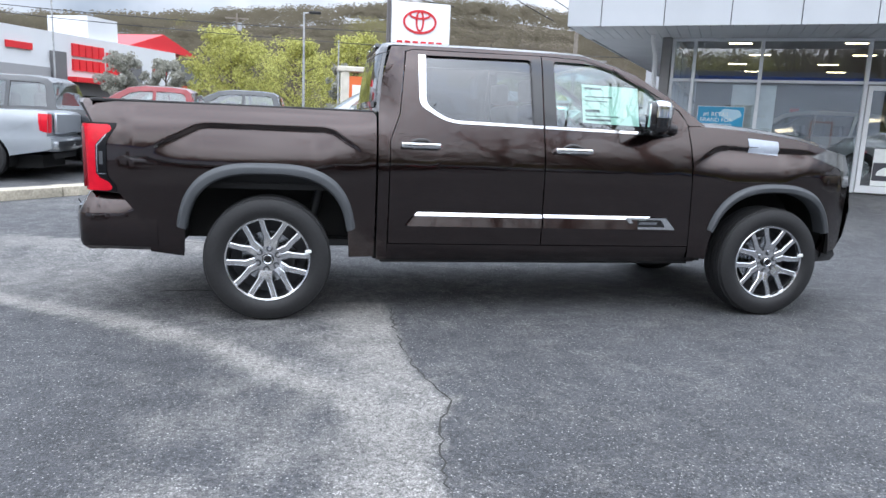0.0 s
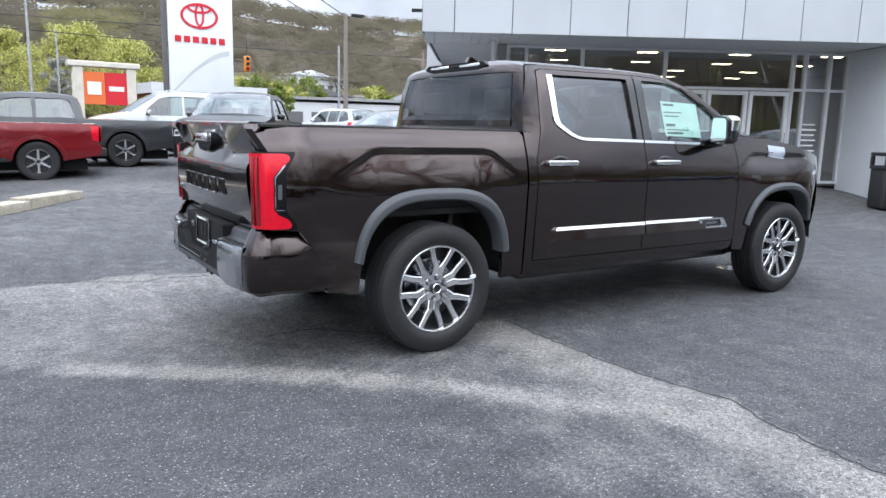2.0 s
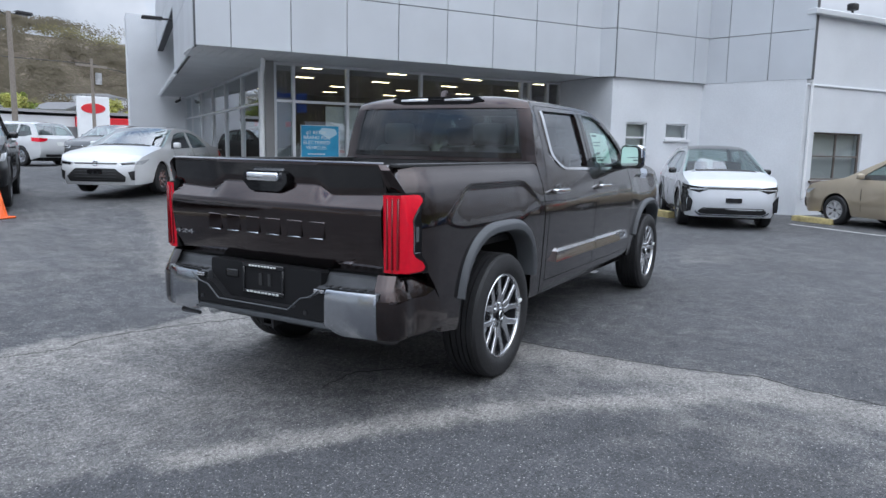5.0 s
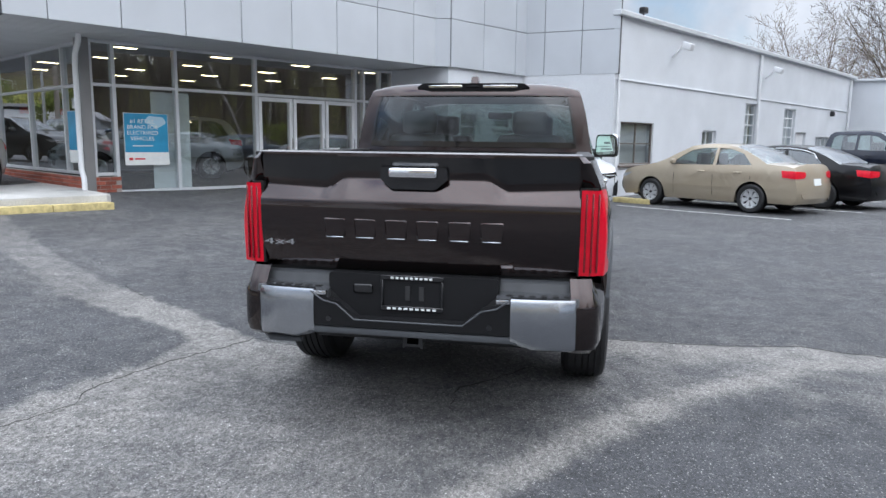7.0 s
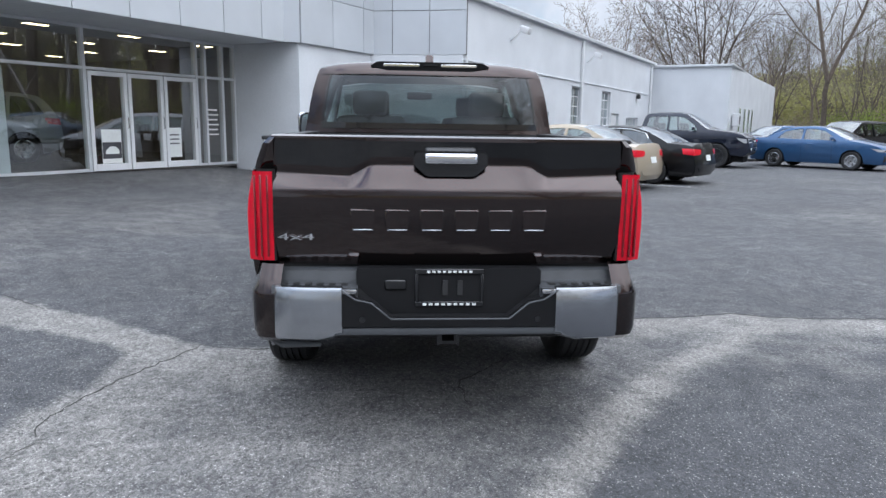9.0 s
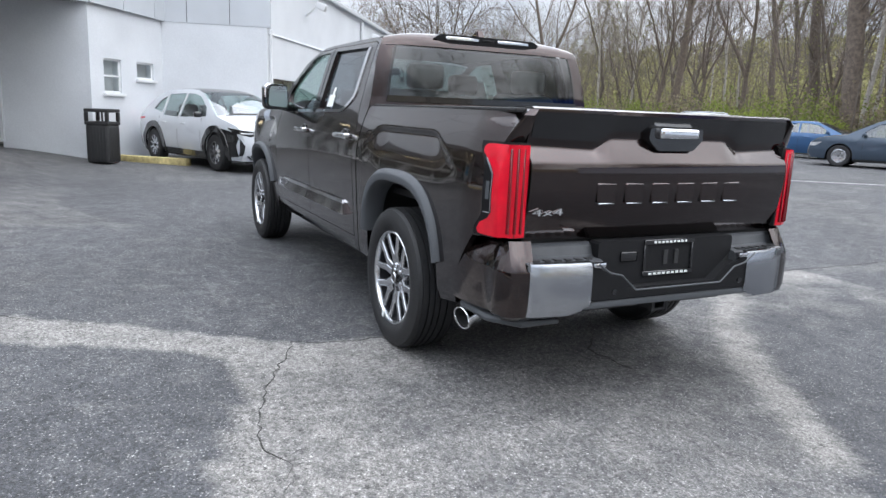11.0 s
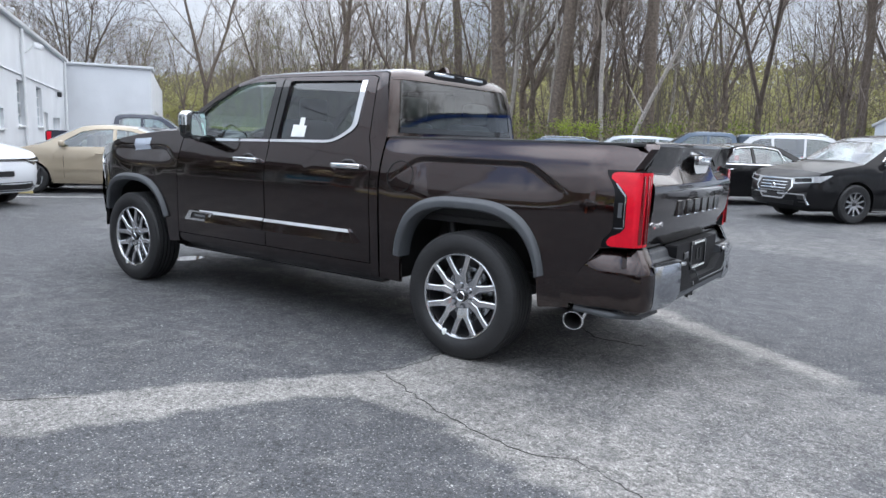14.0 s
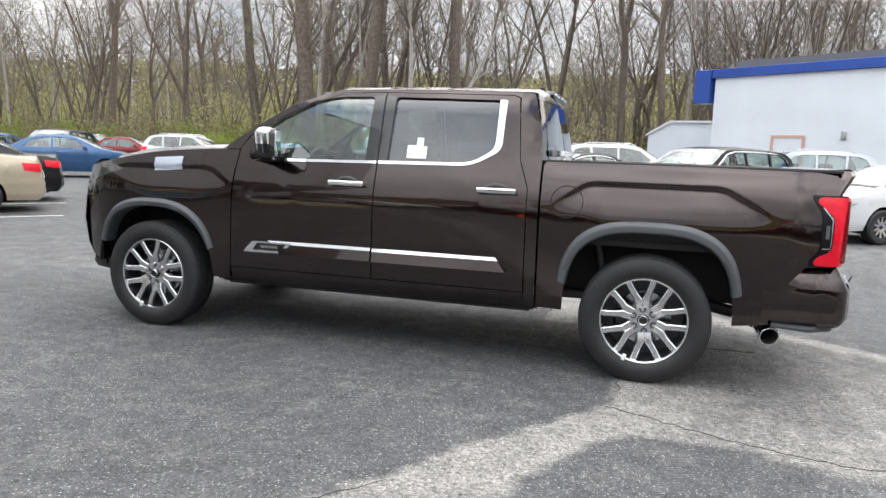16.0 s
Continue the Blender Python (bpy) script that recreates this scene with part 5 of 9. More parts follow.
        rings = [[(base + 0.004, *p) for p in block], [(base - 0.003, (a - y) * 0.97 + y, (b - 1.04) * 0.97 + 1.04) for a, b in block],
                 [(base - 0.008, (a - y) * 0.86 + y, (b - 1.04) * 0.86 + 1.04) for a, b in block]]
        grid_mesh(rings, bm, close_u=True)
        bm.faces.new([v for v in bm.verts][-len(block):])
        plate = part("embossed_block", bm, BROWN, gate, smooth=25)
        # added satin strip imitates light caught along the block's lower edge
        part("block_glint_strip", box((base - 0.011, y - 0.046, 0.990), (base + 0.004, y + 0.046, 0.9965), 0.002), SATIN, plate, "satin strip standing in for the lit lower edge")
    words = text_mesh("4x4", 0.085, 0.004)
    bmesh.ops.transform(words, matrix=pose(-1.189, 0.705, 0.955, 90, 0, -90) @ Matrix.Diagonal((1.34, 0.50, 1, 1)), verts=words.verts)
    part("drive_badge", words, CHROME, gate, "chrome 4x4 badge", smooth=0)
    # bumper middle with the plate recess
    bm = bmesh.new()
    add_box(bm, (-1.22, -0.80, 0.52), (-1.06, 0.80, 0.735), 0.01)
    part("bumper_core", bm, PLASTIC, T)
    outer = [(-0.495, 0.735), (-0.43, 0.69), (-0.36, 0.675), (-0.27, 0.60), (0.27, 0.60), (0.36, 0.675), (0.43, 0.69), (0.495, 0.735), (0.495, 0.55), (-0.495, 0.55)]
    part("bumper_middle", prism(outer, -1.275, -1.20, "x"), BUMPER_BLACK, T, "black moulded bumper middle")
    part("cavity_lip", sweep(bmesh.new(), [(-1.276, y, z) for y, z in outer[:8]], [0.0045] * 8, 6), GREY_PLASTIC, T, "grey edge of the plate recess")
    part("lower_bar", box((-1.270, -0.60, 0.508), (-1.15, 0.60, 0.545), 0.012, seg=2), GREY_PLASTIC, T)
    holder = part("plate_holder", prism([(-0.43, 0.735), (-0.37, 0.68), (-0.285, 0.60), (0.285, 0.60), (0.37, 0.68), (0.43, 0.735), (0.43, 0.805), (0.42, 0.815), (-0.42, 0.815), (-0.43, 0.805)], -1.225, -1.15, "x"), BUMPER_BLACK, T)
    frame_bm = bmesh.new()
    for lo, hi in (((-1.236, -0.16, 0.79), (-1.226, 0.16, 0.815)), ((-1.236, -0.16, 0.635), (-1.226, 0.16, 0.66)), ((-1.236, -0.16, 0.66), (-1.226, -0.145, 0.79)), ((-1.236, 0.145, 0.66), (-1.226, 0.16, 0.79))):
        add_box(frame_bm, lo, hi, 0.003)
    pf = part("plate_frame", frame_bm, GLOSS_BLACK, T)
    for z, w in ((0.8025, 0.11), (0.6475, 0.13)):
        n = 9
        for i in range(n):
            y = -w + 2 * w * (i + 0.5) / n
            part("lettering_bar", box((-1.2385, y - w / n * 0.62, z - 0.005), (-1.2365, y + w / n * 0.62, z + 0.005)), PAPER, pf)
    for y in (-0.05, 0.02):
        part("plate_stud", box((-1.233, y - 0.012, 0.69), (-1.226, y + 0.012, 0.76)), PLASTIC, pf)
    part("socket_cover", box((-1.234, 0.20, 0.715), (-1.22, 0.30, 0.765), 0.012, seg=3), GLOSS_BLACK, holder)
    hitch = bmesh.new()
    for lo, hi in (((-1.20, -0.042, 0.445), (-0.9, -0.030, 0.523)), ((-1.20, 0.030, 0.445), (-0.9, 0.042, 0.523)), ((-1.20, -0.030, 0.511), (-0.9, 0.030, 0.523)), ((-1.20, -0.030, 0.445), (-0.9, 0.030, 0.457))):
        add_box(hitch, lo, hi)
    add_box(hitch, (-1.205, -0.052, 0.438), (-1.185, -0.042, 0.530))
    add_box(hitch, (-1.205, 0.042, 0.438), (-1.185, 0.052, 0.530))
    part("hitch_receiver", hitch, STEEL_DARK, T, "black tow hitch receiver", smooth=0)
    part("hitch_tube", tube((-1.0, -0.55, 0.47), (-1.0, 0.55, 0.47), 0.04), STEEL_DARK, T)
    # exhaust on the left
    ex = lathe([(0.052, 0.0), (0.054, 0.12), (0.057, 0.18), (0.0625, 0.194), (0.0635, 0.201), (0.060, 0.207), (0.054, 0.205), (0.050, 0.190), (0.045, 0.0)], 28, m=Matrix.Translation((-0.72, 0.71, 0.425)) @ Matrix.Rotation(radians(10), 4, "Z") @ Matrix.Rotation(radians(-14), 4, "X"))
    tip = part("exhaust_tip", ex, CHROME, T, "chrome exhaust tip")
    # dark inner tube set inside the chrome tip
    part("exhaust_bore", lathe([(0.001, 0.03), (0.0435, 0.03), (0.0485, 0.188), (0.0515, 0.198)], 28, m=Matrix.Translation((-0.72, 0.71, 0.425)) @ Matrix.Rotation(radians(10), 4, "Z") @ Matrix.Rotation(radians(-14), 4, "X")), UNDER, tip, "dark inside of the exhaust")
    part("exhaust_pipe", sweep(bmesh.new(), [(-0.695, 0.69, 0.415), (-0.62, 0.60, 0.44), (-0.1, 0.45, 0.52), (0.4, 0.35, 0.42)], [0.04] * 4, 10), STEEL_DARK, T)
    # bed: inner walls, floor, front wall, rails
    for s in (-1, 1):
        part("bed_rail_cap", box((-1.08, s * 0.815 - 0.045, 1.392), (0.69, s * 0.815 + 0.045, 1.412), 0.008, seg=2), PLASTIC, T)
        part("bed_inner_wall", box((-1.08, s * 0.775 - 0.01, 0.90), (0.69, s * 0.775 + 0.01, 1.39)), PLASTIC, T)
    part("bed_floor", box((-1.10, -0.80, 0.86), (0.69, 0.80, 0.90)), PLASTIC, T)
    part("bed_front_wall", box((0.66, -0.86, 0.86), (0.70, 0.86, 1.40)), PLASTIC, T)
    part("gate_inner", box((-1.10, -0.80, 0.86), (-1.06, 0.80, 1.39)), PLASTIC, T)
    # roof, back wall with glass, windscreen, hood
    roof = [(0.767, 1.80), (0.774, 1.836), (0.784, 1.850), (0.82, 1.859), (0.95, 1.863), (1.4, 1.868), (1.9, 1.868), (2.20, 1.862), (2.42, 1.800)]
    part("roof", spine(roof, truck_width, 0.045, 5.0, 22), BROWN, T)
    rear = [(0.715, 1.40), (0.722, 1.46)]
    part("cab_back_low", spine(rear, truck_width, 0.05, 4, 20), BROWN, T)
    bg = [(0.722, 1.46), (0.731, 1.58), (0.745, 1.69), (0.767, 1.80)]

    def across(f0, f1, points, crown, power, n=14):
        """A piece of the back between two fractions of the half width."""
        rows = []
        for x, z in points:
            w = truck_width(x, z)
            rows.append([(x - crown * (1 - abs(f) ** power), w * f, z) for f in (f0 + (f1 - f0) * j / n for j in range(n + 1))])
        return grid_mesh(rows)

    for f0, f1 in ((-1, -0.875), (0.875, 1)):
        part("cab_back_pillar", across(f0, f1, bg, 0.05, 4, 6), BROWN, T)
    part("back_window", across(-0.885, 0.885, [(x - 0.002, z) for x, z in bg], 0.047, 4, 18), REAR_GLASS, T, "dark rear window glass")
    part("back_window_seal", across(-0.88, 0.88, [(0.716, 1.435), (0.716, 1.475)], 0.06, 4), GLOSS_BLACK, T)
    for f in (-0.88, 0.865):
        part("back_window_seal", across(f, f + 0.015, [(x - 0.004, z) for x, z in bg], 0.05, 4, 2), GLOSS_BLACK, T)
    screen = [(2.42, 1.800), (2.60, 1.735), (2.85, 1.590), (3.12, 1.408)]
    rows = []
    for x, z in screen:
        w = truck_width(x, z) - 0.02
        rows.append([(x + 0.16 * (1 - abs(f) ** 2.4), w * f, z + 0.055 * (1 - abs(f) ** 2.4)) for f in (-1 + 2 * j / 18 for j in range(19))])
    part("windscreen", grid_mesh(rows), CAR_GLASS, T, "clear windscreen")
    hood_pts = [(3.10, 1.404), (3.3, 1.395), (3.5, 1.380), (3.7, 1.358), (3.9, 1.328), (4.10, 1.283)]
    rows = []
    for i, (x, z) in enumerate(hood_pts):
        w = truck_width(x, z)
        rows.append([(x + (0.10 + 0.16 * i / 5) * (1 - abs(f) ** 2.2), w * f, z + 0.020 * (1 - abs(f) ** 3) + 0.024 * smooth(0.86, 0.72, abs(f)) * smooth(0.3, 0.62, abs(f))) for f in (-1 + 2 * j / 36 for j in range(37))])
    part("hood", grid_mesh(rows), BROWN, T)
    nose = []
    for x, z in ((4.10, 1.283), (4.34, 1.235), (4.40, 1.10), (4.43, 0.98), (4.46, 0.80), (4.44, 0.60), (4.36, 0.47), (4.20, 0.42)):
        w = truck_width(min(x, 4.40), z) - 0.01
        nose.append([(x + (0.26 if x < 4.2 else 0.30) * (1 - abs(f) ** 2.2), w * f, z + (0.03 * (1 - abs(f) ** 3) if x < 4.2 else 0)) for f in (-1 + 2 * j / 24 for j in range(25))])
    part("front_fascia", grid_mesh(nose), GLOSS_BLACK, T, "black front grille and fascia")
    for k in range(5):
        z = 0.72 + 0.10 * k
        part("grille_bar", sweep(bmesh.new(), [(4.47 + 0.30 * (1 - abs(f) ** 2.2), 0.66 * f, z) for f in (-1, -0.6, -0.2, 0.2, 0.6, 1)], [0.014] * 6, 6), STEEL_DARK, T)
    # roof lamp, fin, wiper cowl
    lamp = part("roof_brake_lamp", prism(rounded([(-0.42, 1.868), (-0.37, 1.898), (0.37, 1.898), (0.42, 1.868), (0.30, 1.838), (-0.30, 1.838)], 0.008), 0.728, 0.82, "x"), LAMP_BLACK, T, "black roof lamp housing")
    for s in (-1, 1):
        part("cargo_lens", box((0.7225, min(s * 0.075, s * 0.33), 1.862), (0.738, max(s * 0.075, s * 0.33), 1.886), 0.005), CHROME, lamp, "clear cargo lamp lens")
    part("brake_lens", box((0.724, -0.05, 1.866), (0.738, 0.05, 1.882), 0.004), LAMP_BLACK, lamp)
    fin = prism([(0.83, 1.90), (0.855, 1.958), (0.87, 1.962), (0.99, 1.90)], -0.028, 0.028)
    bmesh.ops.bevel(fin, geom=fin.edges[:], offset=0.008, segments=2, affect="EDGES")
    part("antenna_fin", fin, BROWN, T)
    # fuel flap on the left
    ring = [truck_width(0.53 + 0.10 * math.cos(a), 1.15 + 0.10 * math.sin(a)) for a in (0, 1)]
    rows = []
    for k in range(41):
        a = 2 * math.pi * k / 40
        rows.append([(0.53 + r * math.cos(a), truck_width(0.53 + r * math.cos(a), 1.145 + r * math.sin(a)) + 0.003, 1.145 + r * math.sin(a)) for r in (0.100, 0.106)])
    part("fuel_flap_seam", grid_mesh(rows), UNDER, T, "round fuel flap seam")
    # underbody
    bm = bmesh.new()
    for s in (-1, 1):
        add_box(bm, (-1.05, s * 0.42 - 0.05, 0.48), (4.3, s * 0.42 + 0.05, 0.64))
    add_box(bm, (0.7, -0.84, 0.40), (3.2, 0.84, 0.55))
    add_box(bm, (-1.0, -0.46, 0.62), (0.66, 0.46, 0.86))
    add_box(bm, (3.2, -0.46, 0.42), (4.35, 0.46, 0.95))
    part("chassis", bm, UNDER, T, smooth=0)
    for ax in AX:
        part("axle", tube((ax, -0.8, 0.40), (ax, 0.8, 0.40), 0.045), STEEL_DARK, T)
    part("differential", lathe([(0.001, -0.16), (0.10, -0.13), (0.14, 0.0), (0.10, 0.13), (0.001, 0.16)], 18, m=Matrix.Translation((0.02, 0.05, 0.41))), STEEL_DARK, T)
    for s in (-1, 1):
        part("leaf_link", box((-0.1, s * 0.55 - 0.03, 0.44), (0.6, s * 0.55 + 0.03, 0.50), 0.01), STEEL_DARK, T)
    tail = ("bumper_corner", "bumper_bright_end", "step_surface", "step_rib", "step_end", "step_nosing", "valance_lip", "tailgate", "gate_seam", "bumper_core", "bumper_middle", "lower_bar", "plate_holder", "plate_frame", "hitch_receiver", "gate_inner")
    for ob in T.children:
        if ob.name.split(".")[0] in tail:
            ob.location.x += SHIFT
    cabin(T)
    # papers and film
    part("price_sheet", shell([(2.17, 1.395), (2.17, 1.665), (2.60, 1.655), (2.60, 1.385)], [], lambda x, z: truck_width(x, z) - 0.030, -1, depth=0), PAPER, T, "printed price sheet in the side window")
    for x0, x1, z0, z1 in ((2.19, 2.32, 1.63, 1.645), (2.19, 2.40, 1.575, 1.583), (2.19, 2.36, 1.545, 1.553), (2.19, 2.30, 1.47, 1.49), (2.19, 2.45, 1.44, 1.447), (2.19, 2.38, 1.41, 1.425)):
        part("print_bar", shell([(x0, z0), (x0, z1), (x1, z1), (x1, z0)], [], lambda x, z: truck_width(x, z) - 0.027, -1, depth=0), INK, T)
    part("window_tag", shell([(1.52, 1.385), (1.52, 1.47), (1.55, 1.47), (1.55, 1.53), (1.60, 1.53), (1.60, 1.475), (1.665, 1.475), (1.665, 1.385)], [], lambda x, z: truck_width(x, z) - 0.016, 1, depth=0), PAPER, T, "white paper tag on the side window")
    for s in (-1, 1):
        part("hood_film", shell([(3.45, 1.335), (3.70, 1.318), (3.71, 1.215), (3.46, 1.232)], [], lambda x, z: truck_width(x, z) + 0.004, s, 0.06, 0, 0.03), FILM, T, "white protective film on the fender")
    return T


def wheel(T, ax, s, r=0.413, tag="wheel"):
    """A wheel in its arch: tyre with ribs, rim, six split spokes, nuts and cap, brake disc."""
    m = Matrix.Translation((ax, s * 0.865, r)) @ Matrix.Diagonal((1, s, 1, 1)) @ Matrix.Rotation(radians(7 if s > 0 else 8), 4, "Y")
    W = empty("wheel")
    W.parent = T
    rim_r = 0.281
    prof = [(rim_r - 0.004, -0.12), (rim_r + 0.02, -0.135), (0.36, -0.137), (0.395, -0.118), (r - 0.004, -0.09)]
    for y0, y1 in ((-0.09, -0.058), (-0.046, -0.015), (-0.005, 0.020), (0.030, 0.055), (0.065, 0.095)):
        prof += [(r - 0.012, y0 - 0.001), (r, y0), (r, y1), (r - 0.012, y1 + 0.001)]
    prof += [(r - 0.006, 0.098), (0.398, 0.118), (0.37, 0.130), (0.33, 0.136), (rim_r + 0.025, 0.130), (rim_r + 0.006, 0.120), (rim_r - 0.003, 0.112)]
    part("tyre", lathe(prof, 64, m=m), RUBBER, W, "black road tyre", smooth=30)
    rim = part("rim", lathe([(rim_r, -0.12), (rim_r, 0.112), (rim_r - 0.006, 0.118), (rim_r - 0.016, 0.114), (rim_r - 0.022, 0.098), (rim_r - 0.022, 0.02), (rim_r - 0.03, -0.06), (0.02, -0.06)], 64, m=m), ALLOY, W, "machined alloy rim")
    part("rim_barrel", lathe([(rim_r - 0.0235, 0.09), (rim_r - 0.0235, 0.022), (rim_r - 0.032, -0.05), (0.02, -0.055)], 48, m=m), DARK_ALLOY, rim)
    for k in range(6):
        a = 2 * math.pi * k / 6
        for e in (-1, 1):
            bm = bmesh.new()
            # a Y spoke: one arm of each pair, from the hub out to the rim
            pts = [(0.080, 0.018 * e, 0.085), (0.112, 0.021 * e, 0.093), (0.138, 0.0215 * e, 0.097), (0.160, 0.036 * e, 0.099), (0.205, 0.058 * e, 0.102), (0.264, 0.083 * e, 0.106)]
            wid = [0.022, 0.023, 0.0230, 0.0210, 0.0190, 0.0205]
            rows = []
            for (rad, off, y), w in zip(pts, wid):
                row = []
                for q, dy in ((-w, -0.03), (-w, -0.004), (-w * 0.75, 0.0), (w * 0.75, 0.0), (w, -0.004), (w, -0.03)):
                    row.append(m @ Matrix.Rotation(a, 4, "Y") @ Vector((off + q, y + dy, rad)))
                rows.append(row)
            grid_mesh(rows, bm)
            part("spoke", bm, ALLOY, rim, smooth=25)
            inner = []
            for (rad, off, y), w in zip(pts, wid):
                inner.append([m @ Matrix.Rotation(a, 4, "Y") @ Vector((off + q, y - 0.008, rad)) for q in (-w * 1.25, w * 1.25)])
            part("spoke_flank", grid_mesh(inner), DARK_ALLOY, rim)
        b = a
        part("lug_nut", tube(m @ Matrix.Rotation(b, 4, "Y") @ Vector((0, 0.06, 0.070)), m @ Matrix.Rotation(b, 4, "Y") @ Vector((0, 0.093, 0.070)), 0.0125, seg=6), CHROME, rim)
        part("hub_boss", tube(m @ Matrix.Rotation(b, 4, "Y") @ Vector((0, 0.02, 0.070)), m @ Matrix.Rotation(b, 4, "Y") @ Vector((0, 0.0815, 0.070)), 0.022, seg=14), DARK_ALLOY, rim)
    part("hub_face", lathe([(0.001, 0.080), (0.088, 0.080), (0.096, 0.070), (0.098, 0.0)], 32, m=m), ALLOY, rim)
    part("centre_cap", lathe([(0.001, 0.104), (0.030, 0.103), (0.038, 0.097), (0.040, 0.08)], 28, m=m), GLOSS_BLACK, rim)
    part("cap_ring", lathe([(0.026, 0.1035), (0.029, 0.106), (0.032, 0.1025)], 28, m=m), CHROME, rim)
    part("brake_disc", lathe([(0.06, -0.01), (0.175, -0.01), (0.178, -0.03), (0.06, -0.03)], 40, m=m), SATIN, W)
    part("brake_caliper", box((0.08, -0.05, -0.07), (0.19, 0.025, 0.07), 0.015, m), STEEL_DARK, W)
    part("balance_weight", box((-0.012, 0.112, -rim_r - 0.008), (0.012, 0.126, -rim_r + 0.035), 0.004, m @ Matrix.Rotation(radians(250 if s < 0 else 330), 4, "Y")), PAPER, W, "white wheel weight")


def cabin(T):
    """Seats, wheel and dash, as far as the glass shows them."""
    for x, z in ((1.05, 0.95), (2.10, 0.95)):
        for s in (-0.42, 0.42):
            seat = empty("seat")
            seat.parent = T
            part("cushion", box((x, s - 0.26, 0.80), (x + 0.52, s + 0.26, 0.98), 0.06, seg=3), PALE_LEATHER, seat)
            part("backrest", box((-0.07, s - 0.25, 0), (0.07, s + 0.25, 0.62), 0.06, Matrix.Translation((x - 0.02, 0, 0.92)) @ Matrix.Rotation(radians(-14), 4, "Y"), 3), PALE_LEATHER, seat)
            part("head_rest", box((x - 0.26, s - 0.13, 1.53), (x - 0.15, s + 0.13, 1.70), 0.045, seg=3), PALE_LEATHER, seat)
    part("dash", box((2.75, -0.80, 1.0), (3.15, 0.80, 1.33), 0.08, seg=3), LEATHER, T)
    ring = bmesh.new()
    m = Matrix.Translation((2.62, 0.40, 1.27)) @ Matrix.Rotation(radians(65), 4, "Y")
    pts = [m @ Vector((0.18 * math.cos(a), 0.18 * math.sin(a), 0)) for a in (2 * math.pi * k / 28 for k in range(29))]
    sweep(ring, pts, [0.016] * 29, 8, False)
    part("steering_wheel", ring, LEATHER, T)
    part("steering_boss", box((-0.05, -0.15, -0.02), (0.05, 0.15, 0.02), 0.015, m), LEATHER, T)
    part("inner_mirror", box((2.62, -0.12, 1.70), (2.65, 0.12, 1.77), 0.012), GLOSS_BLACK, T)
    part("cab_floor", box((0.75, -0.85, 0.55), (3.2, 0.85, 0.60)), UNDER, T)
    part("headliner", box((0.85, -0.66, 1.835), (2.40, 0.66, 1.85)), material("grey_headliner", (0.28, 0.28, 0.27), 0.9), T)
    part("back_trim", box((0.735, -0.80, 0.60), (0.76, 0.80, 1.44)), LEATHER, T)


truck()


